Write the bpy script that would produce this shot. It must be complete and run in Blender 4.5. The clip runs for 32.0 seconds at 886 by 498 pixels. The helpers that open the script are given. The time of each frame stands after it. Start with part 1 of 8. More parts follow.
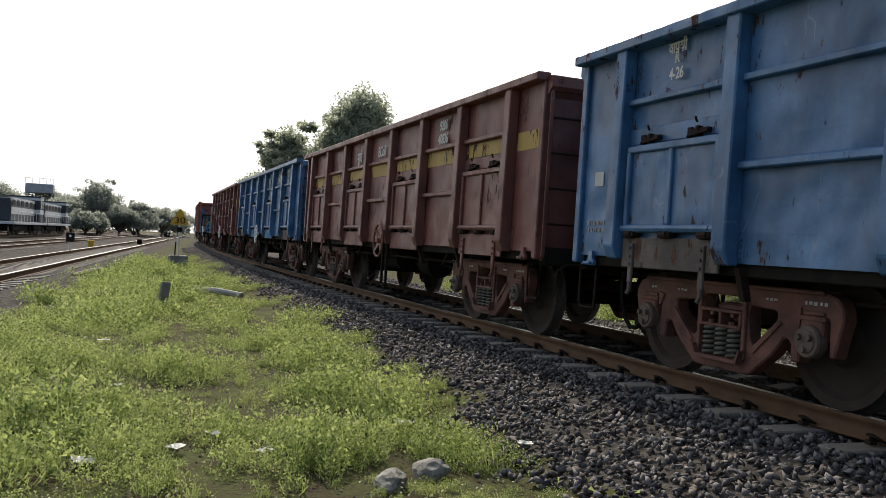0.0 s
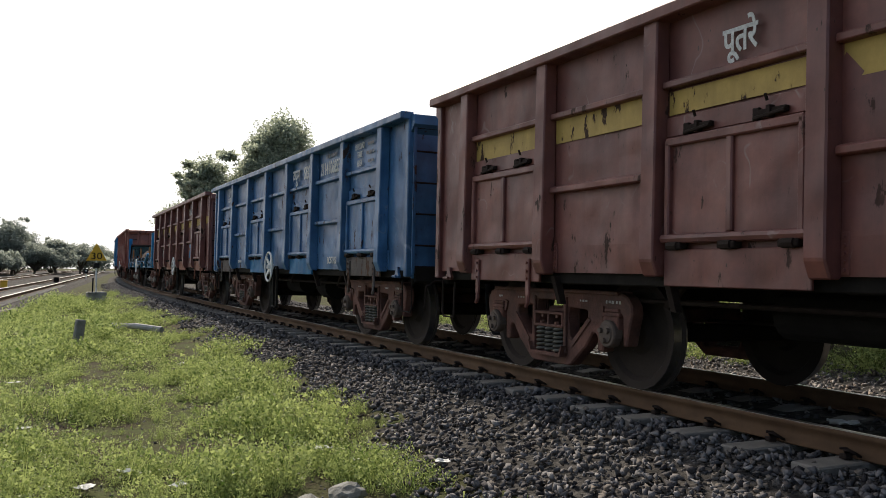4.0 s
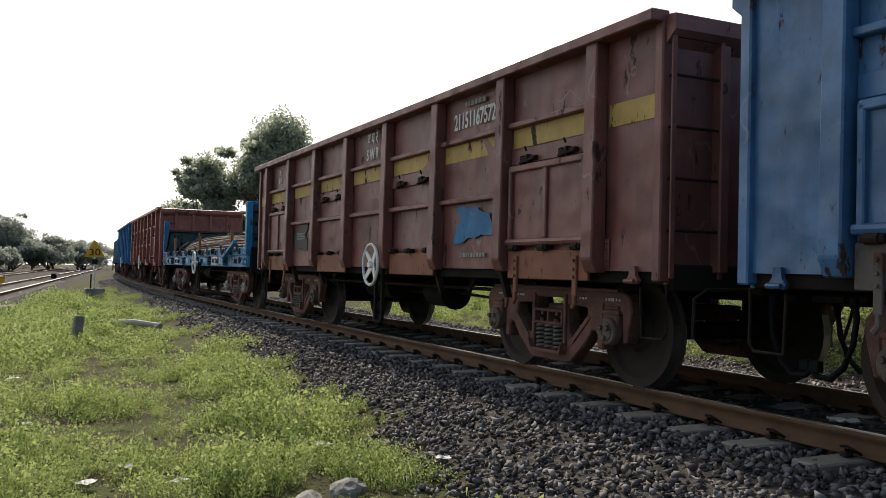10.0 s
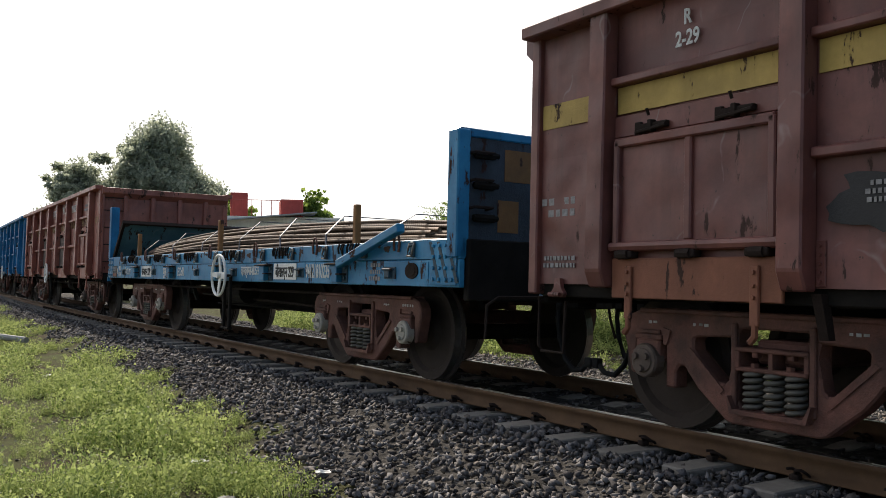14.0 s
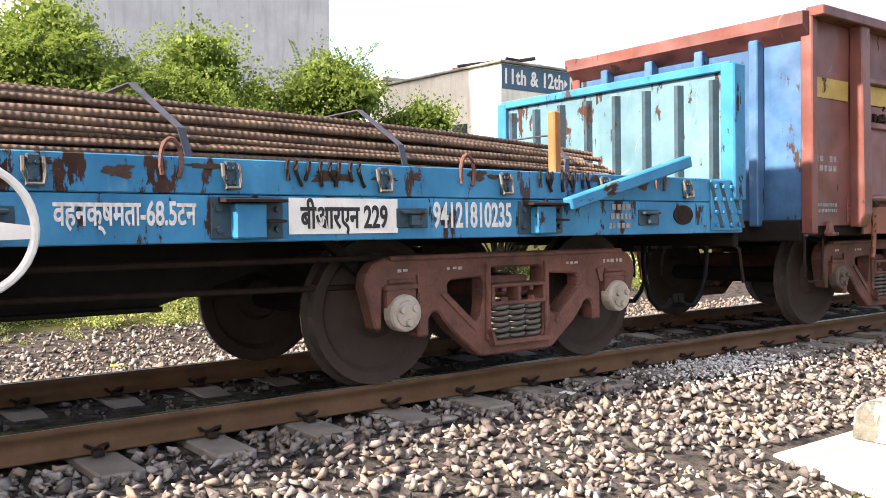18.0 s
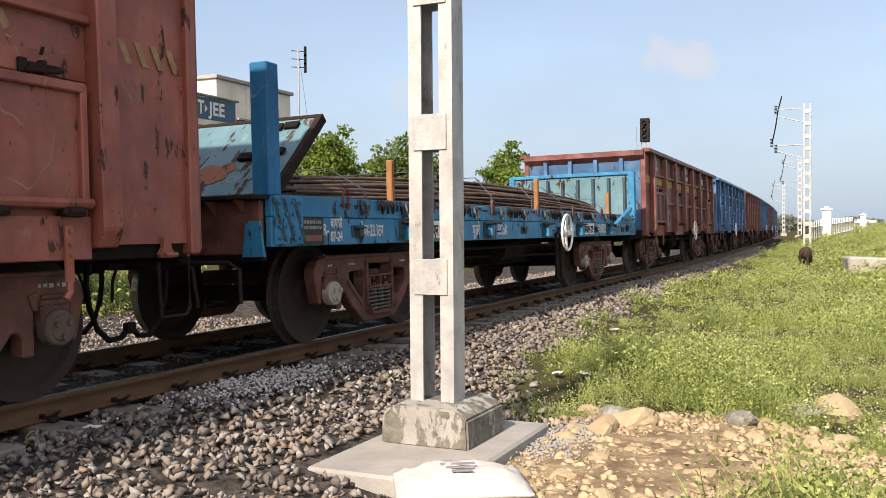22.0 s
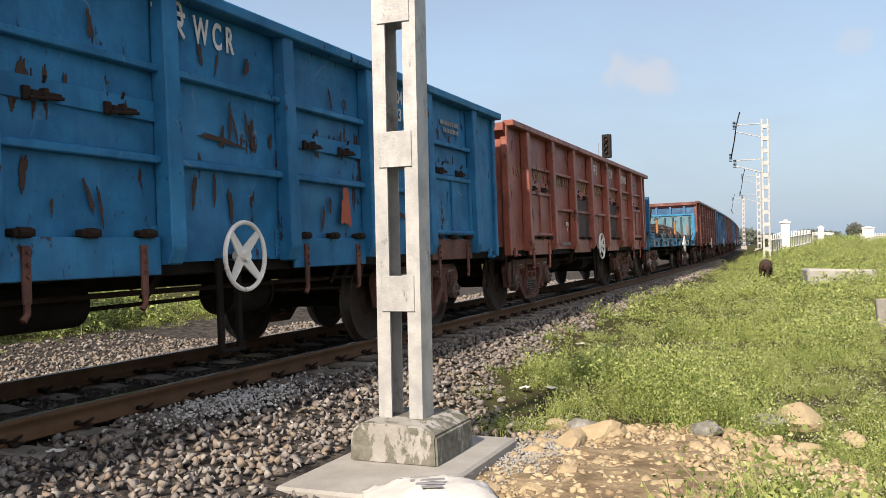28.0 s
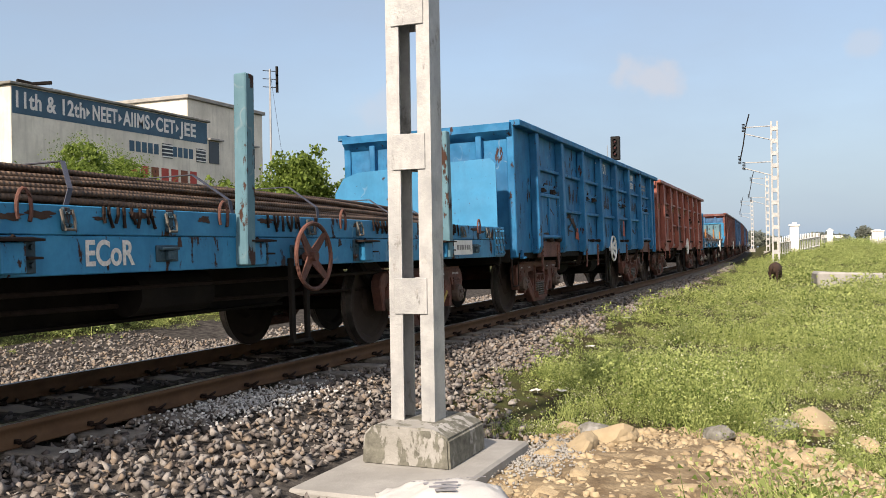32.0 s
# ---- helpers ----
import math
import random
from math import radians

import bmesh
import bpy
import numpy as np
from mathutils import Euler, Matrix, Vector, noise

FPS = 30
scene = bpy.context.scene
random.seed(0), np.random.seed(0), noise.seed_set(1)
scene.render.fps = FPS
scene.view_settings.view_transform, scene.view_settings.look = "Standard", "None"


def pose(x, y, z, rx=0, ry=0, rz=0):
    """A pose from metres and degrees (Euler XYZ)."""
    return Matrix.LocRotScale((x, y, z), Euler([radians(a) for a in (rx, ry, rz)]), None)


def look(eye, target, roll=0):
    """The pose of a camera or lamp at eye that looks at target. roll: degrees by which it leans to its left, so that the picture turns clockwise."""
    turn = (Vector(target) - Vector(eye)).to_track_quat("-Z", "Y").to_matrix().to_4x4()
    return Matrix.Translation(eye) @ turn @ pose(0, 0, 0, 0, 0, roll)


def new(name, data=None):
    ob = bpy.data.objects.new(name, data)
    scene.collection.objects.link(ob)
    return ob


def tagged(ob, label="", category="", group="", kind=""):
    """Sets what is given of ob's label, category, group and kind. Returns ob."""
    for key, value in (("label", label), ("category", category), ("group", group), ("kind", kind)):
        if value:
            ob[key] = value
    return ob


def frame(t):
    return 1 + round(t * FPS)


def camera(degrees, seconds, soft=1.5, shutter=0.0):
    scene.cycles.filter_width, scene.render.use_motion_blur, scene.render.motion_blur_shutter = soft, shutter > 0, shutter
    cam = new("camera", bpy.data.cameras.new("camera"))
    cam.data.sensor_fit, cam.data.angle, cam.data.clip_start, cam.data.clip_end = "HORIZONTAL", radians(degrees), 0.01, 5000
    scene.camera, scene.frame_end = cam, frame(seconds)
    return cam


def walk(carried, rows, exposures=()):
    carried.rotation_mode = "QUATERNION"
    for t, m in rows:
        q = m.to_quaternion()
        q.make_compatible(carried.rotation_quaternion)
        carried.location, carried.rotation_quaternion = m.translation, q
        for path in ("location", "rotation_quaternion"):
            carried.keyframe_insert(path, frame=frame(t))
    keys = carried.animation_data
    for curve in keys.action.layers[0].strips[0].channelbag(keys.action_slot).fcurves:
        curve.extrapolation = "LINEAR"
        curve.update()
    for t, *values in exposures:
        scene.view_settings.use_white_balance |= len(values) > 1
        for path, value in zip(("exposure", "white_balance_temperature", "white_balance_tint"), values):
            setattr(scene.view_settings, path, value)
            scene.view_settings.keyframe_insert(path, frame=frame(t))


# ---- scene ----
cam = camera(53.05, 32.0, soft=0.6)
walk(cam, [
    (0.0, pose(-6.011, 0.130, 1.114, 89.56, -2.81, -20.70)),
    (0.5, pose(-5.984, 0.076, 1.109, 89.52, -2.83, -20.58)),
    (1.0, pose(-5.961, 0.048, 1.107, 89.53, -2.85, -20.56)),
    (1.5, pose(-5.935, 0.035, 1.112, 89.62, -2.27, -20.87)),
    (2.0, pose(-5.910, 0.026, 1.111, 90.05, -1.14, -22.04)),
    (2.5, pose(-5.898, 0.011, 1.115, 90.61, -0.40, -23.82)),
    (4.5, pose(-5.899, -0.003, 1.115, 91.11, -0.16, -25.33)),
    (5.0, pose(-5.895, -0.002, 1.117, 91.07, -0.11, -25.31)),
    (5.5, pose(-5.896, -0.001, 1.117, 91.07, -0.10, -25.28)),
    (6.0, pose(-5.907, 0.000, 1.119, 91.03, -0.15, -25.29)),
    (6.5, pose(-5.911, 0.004, 1.117, 90.99, -0.18, -25.31)),
    (7.0, pose(-5.909, -0.002, 1.115, 90.98, -0.12, -25.31)),
    (7.5, pose(-5.900, 0.013, 1.114, 90.93, -0.13, -25.24)),
    (8.0, pose(-5.913, 0.005, 1.116, 90.94, -0.16, -25.25)),
    (8.5, pose(-5.909, 0.011, 1.114, 90.90, -0.18, -25.22)),
    (9.0, pose(-5.917, 0.013, 1.111, 90.90, -0.19, -25.24)),
    (9.5, pose(-5.919, 0.006, 1.117, 90.84, -0.20, -25.25)),
    (10.0, pose(-5.926, 0.007, 1.108, 90.96, -0.39, -25.44)),
    (10.5, pose(-5.912, 0.012, 1.115, 90.97, -0.30, -25.67)),
    (11.0, pose(-5.910, 0.006, 1.115, 91.03, -0.37, -25.91)),
    (11.5, pose(-5.916, 0.010, 1.110, 91.14, -0.51, -26.24)),
    (12.0, pose(-5.911, 0.012, 1.104, 91.23, -0.56, -26.55)),
    (12.5, pose(-5.905, 0.008, 1.113, 91.26, -0.51, -27.13)),
    (13.0, pose(-5.900, 0.006, 1.115, 91.40, -0.45, -28.25)),
    (13.5, pose(-5.898, 0.004, 1.114, 91.46, -0.33, -29.58)),
    (15.5, pose(-5.835, 0.005, 1.137, 91.38, -0.89, -59.58)),
    (16.0, pose(-5.818, -0.000, 1.140, 90.10, -0.76, -74.57)),
    (16.5, pose(-5.802, -0.025, 1.148, 89.02, -0.03, -88.47)),
    (17.0, pose(-5.805, -0.076, 1.148, 88.47, 0.28, -102.88)),
    (17.5, pose(-5.851, -0.126, 1.149, 88.09, 0.45, -115.85)),
    (18.0, pose(-5.892, -0.203, 1.140, 87.98, 0.11, -127.96)),
    (18.5, pose(-5.898, -0.273, 1.139, 88.26, -0.02, -135.67)),
    (19.0, pose(-5.899, -0.342, 1.144, 88.60, -0.60, -140.58)),
    (19.5, pose(-5.892, -0.415, 1.144, 88.69, -0.69, -144.36)),
    (20.0, pose(-5.893, -0.462, 1.147, 88.65, -0.11, -147.50)),
    (20.5, pose(-5.887, -0.487, 1.146, 88.92, 0.06, -149.51)),
    (21.0, pose(-5.892, -0.506, 1.146, 88.94, 0.38, -152.15)),
    (21.5, pose(-5.907, -0.527, 1.140, 88.84, 0.44, -154.44)),
    (22.0, pose(-5.913, -0.542, 1.136, 88.82, 0.42, -155.38)),
    (22.5, pose(-5.920, -0.542, 1.133, 88.84, 0.46, -155.61)),
    (23.0, pose(-5.937, -0.528, 1.140, 89.08, 0.63, -156.10)),
    (23.5, pose(-5.949, -0.528, 1.143, 89.31, 0.78, -156.38)),
    (24.0, pose(-5.949, -0.530, 1.142, 89.41, 0.93, -156.42)),
    (24.5, pose(-5.943, -0.531, 1.139, 89.50, 0.99, -156.53)),
    (25.0, pose(-5.944, -0.515, 1.141, 89.82, 1.22, -156.93)),
    (25.5, pose(-5.950, -0.506, 1.143, 89.91, 1.29, -157.12)),
    (27.5, pose(-5.925, -0.508, 1.135, 89.90, 1.26, -157.60)),
    (28.0, pose(-5.912, -0.518, 1.128, 89.91, 1.14, -157.64)),
    (28.5, pose(-5.909, -0.518, 1.133, 89.85, 1.13, -157.66)),
    (29.0, pose(-5.916, -0.520, 1.137, 89.81, 1.18, -157.61)),
    (29.5, pose(-5.919, -0.521, 1.137, 89.82, 1.20, -157.62)),
    (30.0, pose(-5.919, -0.510, 1.138, 89.82, 1.15, -157.78)),
    (30.5, pose(-5.913, -0.519, 1.139, 89.79, 1.13, -157.77)),
    (31.0, pose(-5.898, -0.524, 1.138, 89.78, 1.14, -157.81)),
    (31.5, pose(-5.871, -0.509, 1.149, 89.70, 1.06, -157.82)),
    (32.0, pose(-5.872, -0.506, 1.139, 90.00, 0.90, -157.17)),
], exposures=[(0.0, 0.95, 6450, 10), (13.0, 1.0, 6450, 10), (15.5, 1.25, 6550, 12), (16.0, 1.55, 6700, 15), (17.0, 2.8, 6850, 20), (18.0, 2.4, 6950, 20), (19.0, 1.85, 6900, 18), (21.0, 1.4, 6950, 17), (23.0, 1.35, 6900, 17), (26.0, 1.27, 6800, 14), (32.0, 1.18, 6850, 15)])

# ---- world and sun ----
SUN_AZ, SUN_EL = 4.0, 37.0      # degrees: from +y towards +x, and above the ground
world = bpy.data.worlds.new("sky")
scene.world = world
world.use_nodes = True


def build_sky():
    nt = world.node_tree
    nt.nodes.clear()
    out = nt.nodes.new("ShaderNodeOutputWorld")
    bg = nt.nodes.new("ShaderNodeBackground")
    sky = nt.nodes.new("ShaderNodeTexSky")
    sky.sky_type = "NISHITA"
    sky.sun_disc = False
    sky.sun_elevation = radians(SUN_EL)
    sky.sun_rotation = radians(SUN_AZ)
    sky.air_density, sky.dust_density, sky.ozone_density = 1.0, 1.5, 1.0
    coord = nt.nodes.new("ShaderNodeTexCoord")
    # thin high cloud over the whole sky, thicker towards the sun's side
    mp = nt.nodes.new("ShaderNodeMapping")
    mp.inputs["Scale"].default_value = (1.0, 1.0, 2.6)
    nz = nt.nodes.new("ShaderNodeTexNoise")
    nz.inputs["Scale"].default_value = 2.6
    nz.inputs["Detail"].default_value = 7.0
    nz.inputs["Roughness"].default_value = 0.55
    ramp = nt.nodes.new("ShaderNodeMapRange")
    ramp.inputs["From Min"].default_value = 0.40
    ramp.inputs["From Max"].default_value = 0.75
    dot = nt.nodes.new("ShaderNodeVectorMath")
    dot.operation = "DOT_PRODUCT"
    dot.inputs[1].default_value = (math.sin(radians(SUN_AZ)), math.cos(radians(SUN_AZ)), 0.35)
    veil = nt.nodes.new("ShaderNodeMapRange")
    veil.inputs["From Min"].default_value = -0.35
    veil.inputs["From Max"].default_value = 0.85
    add = nt.nodes.new("ShaderNodeMath")
    add.operation = "MULTIPLY_ADD"
    add.use_clamp = True
    add.inputs[1].default_value = 0.45
    mix = nt.nodes.new("ShaderNodeMix")
    mix.data_type = "RGBA"
    tone = nt.nodes.new("ShaderNodeMix")
    tone.data_type = "RGBA"
    tone.inputs["A"].default_value = CLOUD_FAR
    tone.inputs["B"].default_value = CLOUD
    nt.links.new(veil.outputs["Result"], tone.inputs["Factor"])
    nt.links.new(tone.outputs["Result"], mix.inputs["B"])
    nt.links.new(coord.outputs["Generated"], mp.inputs["Vector"])
    nt.links.new(mp.outputs["Vector"], nz.inputs["Vector"])
    nt.links.new(nz.outputs["Fac"], ramp.inputs["Value"])
    nt.links.new(coord.outputs["Generated"], dot.inputs[0])
    nt.links.new(dot.outputs["Value"], veil.inputs["Value"])
    nt.links.new(ramp.outputs["Result"], add.inputs[0])
    nt.links.new(veil.outputs["Result"], add.inputs[2])
    nt.links.new(add.outputs["Value"], mix.inputs["Factor"])
    nt.links.new(sky.outputs["Color"], mix.inputs["A"])
    sep = nt.nodes.new("ShaderNodeSeparateXYZ")
    nt.links.new(coord.outputs["Generated"], sep.inputs["Vector"])
    low = nt.nodes.new("ShaderNodeMapRange")
    low.inputs["From Min"].default_value, low.inputs["From Max"].default_value = 0.0, 0.42
    low.inputs["To Min"].default_value, low.inputs["To Max"].default_value = 0.85, 0.0
    nt.links.new(sep.outputs["Z"], low.inputs["Value"])
    haze = nt.nodes.new("ShaderNodeMix")
    haze.data_type = "RGBA"
    haze.inputs["B"].default_value = HAZE
    warm = nt.nodes.new("ShaderNodeMix")
    warm.data_type = "RGBA"
    warm.inputs["A"].default_value = HAZE
    warm.inputs["B"].default_value = HAZE_SUN
    nt.links.new(veil.outputs["Result"], warm.inputs["Factor"])
    nt.links.new(warm.outputs["Result"], haze.inputs["B"])
    nt.links.new(low.outputs["Result"], haze.inputs["Factor"])
    nt.links.new(mix.outputs["Result"], haze.inputs["A"])
    # two small fair-weather clouds low over the line
    last = haze.outputs["Result"]
    for way, wide, amount in (((0.175, -0.968, 0.178), 0.050, 0.85), ((-0.045, -0.978, 0.200), 0.024, 0.45), ((0.42, -0.895, 0.15), 0.05, 0.4)):
        dist = nt.nodes.new("ShaderNodeVectorMath")
        dist.operation = "DISTANCE"
        flat = nt.nodes.new("ShaderNodeVectorMath")
        flat.operation = "MULTIPLY"
        flat.inputs[1].default_value = (1.0, 1.0, 1.7)
        nt.links.new(coord.outputs["Generated"], flat.inputs[0])
        dist.inputs[1].default_value = (way[0], way[1], way[2] * 1.7)
        nt.links.new(flat.outputs["Vector"], dist.inputs[0])
        puff = nt.nodes.new("ShaderNodeTexNoise")
        puff.inputs["Scale"].default_value = 22.0
        puff.inputs["Detail"].default_value = 5.0
        nt.links.new(coord.outputs["Generated"], puff.inputs["Vector"])
        edge = nt.nodes.new("ShaderNodeMath")
        edge.operation = "MULTIPLY_ADD"
        edge.inputs[1].default_value = wide * 2.6
        nt.links.new(puff.outputs["Fac"], edge.inputs[0])
        nt.links.new(dist.outputs["Value"], edge.inputs[2])
        inside = nt.nodes.new("ShaderNodeMapRange")
        inside.interpolation_type = "SMOOTHSTEP"
        inside.inputs["From Min"].default_value, inside.inputs["From Max"].default_value = wide * 1.6, wide * 2.3
        inside.inputs["To Min"].default_value, inside.inputs["To Max"].default_value = amount, 0.0
        nt.links.new(edge.outputs["Value"], inside.inputs["Value"])
        white = nt.nodes.new("ShaderNodeMix")
        white.data_type = "RGBA"
        white.inputs["B"].default_value = (3.35, 3.75, 4.3, 1.0)
        nt.links.new(inside.outputs["Result"], white.inputs["Factor"])
        nt.links.new(last, white.inputs["A"])
        last = white.outputs["Result"]
    nt.links.new(last, bg.inputs["Color"])
    nt.links.new(bg.outputs["Background"], out.inputs["Surface"])
    bg.inputs["Strength"].default_value = SKY


CLOUD_FAR = (2.35, 2.7, 3.2, 1.0)
SKY, CLOUD = 0.08, (7.6, 7.6, 7.8, 1.0)
HAZE, HAZE_SUN = (2.15, 3.0, 3.95, 1.0), (9.4, 8.9, 8.3, 1.0)
build_sky()
sun = new("sun", bpy.data.lights.new("sun", "SUN"))
sun.data.energy, sun.data.angle, sun.data.color = 3.2, radians(2.0), (1.0, 0.89, 0.74)
_d = Vector((math.sin(radians(SUN_AZ)) * math.cos(radians(SUN_EL)),
             math.cos(radians(SUN_AZ)) * math.cos(radians(SUN_EL)), math.sin(radians(SUN_EL))))
sun.matrix_basis = look(_d * 200, (0, 0, 0))

# ---- materials ----
def mat(name, base, rough=0.7, metal=0.0, dark=None, light=None, scale=6.0, amount=0.5, bump=0.15, bscale=60.0,
        rust=0.0, rustcol=(0.042, 0.020, 0.0135), streak=False, island=False, objrand=0.0, coord="Object", spec=0.4, trans=0.0,
        dust=0.0, tan=None, tint=0.0, dents=0.0, ribs=0.0):
    """A painted, stony or leafy surface: two noises for colour, one for relief, rust or dust patches if wanted."""
    m = bpy.data.materials.new(name)
    m.use_nodes = True
    nt = m.node_tree
    N, L = nt.nodes.new, nt.links.new
    nt.nodes.clear()
    out, bs = N("ShaderNodeOutputMaterial"), N("ShaderNodeBsdfPrincipled")
    L(bs.outputs["BSDF"], out.inputs["Surface"])
    bs.inputs["Roughness"].default_value = rough
    bs.inputs["Metallic"].default_value = metal
    bs.inputs["Specular IOR Level"].default_value = spec
    tc = N("ShaderNodeTexCoord")
    vec = tc.outputs[coord]
    if objrand:
        oi = N("ShaderNodeObjectInfo")
        sc = N("ShaderNodeVectorMath")
        sc.operation = "MULTIPLY_ADD"
        L(vec, sc.inputs[0])
        sc.inputs[1].default_value = (1, 1, 1)
        cx = N("ShaderNodeCombineXYZ")
        mul = N("ShaderNodeMath")
        mul.operation = "MULTIPLY"
        mul.inputs[1].default_value = 57.0
        L(oi.outputs["Random"], mul.inputs[0])
        for k in ("X", "Y", "Z"):
            L(mul.outputs["Value"], cx.inputs[k])
        L(cx.outputs["Vector"], sc.inputs[2])
        vec = sc.outputs["Vector"]

    def noise_node(s, detail=6.0, stretch=None, ro=0.6):
        n = N("ShaderNodeTexNoise")
        n.inputs["Scale"].default_value = s
        n.inputs["Detail"].default_value = detail
        n.inputs["Roughness"].default_value = ro
        if stretch:
            mp = N("ShaderNodeMapping")
            mp.inputs["Scale"].default_value = stretch
            L(vec, mp.inputs["Vector"])
            L(mp.outputs["Vector"], n.inputs["Vector"])
        else:
            L(vec, n.inputs["Vector"])
        return n.outputs["Fac"]

    def ranged(v, a, b, c=0.0, d=1.0):
        n = N("ShaderNodeMapRange")
        n.inputs["From Min"].default_value, n.inputs["From Max"].default_value = a, b
        n.inputs["To Min"].default_value, n.inputs["To Max"].default_value = c, d
        L(v, n.inputs["Value"])
        return n.outputs["Result"]

    def mixed(f, a, b):
        n = N("ShaderNodeMix")
        n.data_type = "RGBA"
        if hasattr(f, "links"):
            L(f, n.inputs["Factor"])
        else:
            n.inputs["Factor"].default_value = f
        for key, v in (("A", a), ("B", b)):
            if hasattr(v, "links"):
                L(v, n.inputs[key])
            else:
                n.inputs[key].default_value = (*v, 1)
        return n.outputs["Result"]

    dark = dark or tuple(c * 0.6 for c in base)
    light = light or tuple(min(1, c * 1.3) for c in base)
    col = mixed(ranged(noise_node(scale), 0.35, 0.68), tuple(b + (d - b) * amount for b, d in zip(base, dark)),
                tuple(b + (d - b) * amount for b, d in zip(base, light)))
    fine = noise_node(scale * 9, 4.0)
    col = mixed(ranged(fine, 0.3, 0.7, 0.0, 0.35 * amount + 0.05), col, dark)
    if island:
        ge = N("ShaderNodeNewGeometry")
        col = mixed(ranged(ge.outputs["Random Per Island"], 0.0, 1.0, 0.0, 0.9), col, light)
        col = mixed(ranged(ge.outputs["Random Per Island"], 0.0, 0.45, 0.85, 0.0), col, dark)
        if tan:      # every so often a stone of another colour
            col = mixed(ranged(ge.outputs["Random Per Island"], 0.62, 0.70, 0.0, 0.8), col, tan)
            col = mixed(ranged(ge.outputs["Random Per Island"], 0.86, 0.90, 0.0, 0.9), col, light)
    if streak:      # rain streaks run down the plate
        st = noise_node(1.0, 5.0, (5.0, 5.0, 0.55))
        col = mixed(ranged(st, 0.50, 0.72, 0.0, 0.55), col, dark)
    rgh = None
    if tint:     # one object differs from the next
        oi2 = N("ShaderNodeObjectInfo")
        col = mixed(ranged(oi2.outputs["Random"], 0.0, 1.0, 0.0, tint), col, dark)
    if dust:
        col = mixed(ranged(noise_node(2.2, 6.0), 0.40, 0.75, 0.0, dust), col, (0.30, 0.24, 0.18))
    if rust:
        a = noise_node(3.1, 8.0, (2.3, 2.3, 0.85), 0.66)
        area = N("ShaderNodeMath")
        area.operation = "MULTIPLY_ADD"
        area.inputs[1].default_value = 0.30
        L(noise_node(0.9, 2.0), area.inputs[0])
        L(a, area.inputs[2])
        rf = ranged(area.outputs["Value"], 0.83 - 0.13 * rust, 0.855 - 0.13 * rust)
        halo = ranged(area.outputs["Value"], 0.77 - 0.13 * rust, 0.85 - 0.13 * rust, 0.0, 0.35)
        col = mixed(halo, col, dark)
        rc = mixed(ranged(noise_node(14.0), 0.3, 0.7), tuple(c * 0.55 for c in rustcol), tuple(c * 1.35 for c in rustcol))
        col = mixed(rf, col, rc)
        rgh = ranged(rf, 0.0, 1.0, rough, 0.92)
    crease = None
    if dents:       # creases and scrapes in the thin plate: bare lines with a little rust
        gap = N("ShaderNodeMath")
        gap.operation = "ABSOLUTE"
        off = N("ShaderNodeMath")
        off.operation = "SUBTRACT"
        off.inputs[1].default_value = 0.5
        L(noise_node(1.3, 3.0, (1.0, 1.0, 0.7), 0.45), off.inputs[0])
        L(off.outputs["Value"], gap.inputs[0])
        mk = N("ShaderNodeMath")
        mk.operation = "MULTIPLY"
        L(ranged(gap.outputs["Value"], 0.001, 0.006, 1.0, 0.0), mk.inputs[0])
        L(ranged(noise_node(2.4, 4.0), 0.52, 0.62, 0.0, 0.75), mk.inputs[1])
        crease = mk.outputs["Value"]
        col = mixed(crease, col, tuple(0.5 * c + 0.10 for c in light))
        chip = ranged(noise_node(26.0, 3.0, (1.0, 1.0, 0.6)), 0.70, 0.73, 0.0, 0.8)
        col = mixed(chip, col, tuple(c * 0.7 for c in rustcol))
        haze = ranged(noise_node(0.75, 5.0, (1.0, 1.0, 0.8)), 0.50, 0.72, 0.0, 0.14)
        col = mixed(haze, col, tuple(0.55 * c + 0.10 for c in light))
    L(col, bs.inputs["Base Color"])
    if dents and not rgh:
        rgh = ranged(noise_node(2.0, 5.0), 0.3, 0.7, rough - 0.10, rough + 0.12)
    if rgh:
        L(rgh, bs.inputs["Roughness"])
    if bump:
        bp = N("ShaderNodeBump")
        bp.inputs["Strength"].default_value = bump
        bp.inputs["Distance"].default_value = 0.02
        hgt = noise_node(bscale, 4.0)
        if dents:
            bp.inputs["Distance"].default_value = 0.09 * dents
            sm = N("ShaderNodeMath")
            sm.operation = "MULTIPLY_ADD"
            sm.inputs[1].default_value = 0.03
            L(noise_node(9.0, 5.0), sm.inputs[0])
            L(noise_node(2.1, 1.0), sm.inputs[2])
            hgt = sm.outputs["Value"]
        if ribs:        # rolled ribs round a bar that lies along y
            wv = N("ShaderNodeTexWave")
            wv.bands_direction = "Y"
            wv.inputs["Scale"].default_value = ribs
            wv.inputs["Distortion"].default_value = 0.0
            L(vec, wv.inputs["Vector"])
            hgt = wv.outputs["Fac"]
            bp.inputs["Distance"].default_value = 0.012
            bp.inputs["Strength"].default_value = 0.5
        L(hgt, bp.inputs["Height"])
        L(bp.outputs["Normal"], bs.inputs["Normal"])
    if trans:
        tr = N("ShaderNodeBsdfTranslucent")
        L(col, tr.inputs["Color"])
        mx = N("ShaderNodeMixShader")
        mx.inputs["Fac"].default_value = trans
        L(bs.outputs["BSDF"], mx.inputs[1])
        L(tr.outputs["BSDF"], mx.inputs[2])
        L(mx.outputs["Shader"], out.inputs["Surface"])
    return m


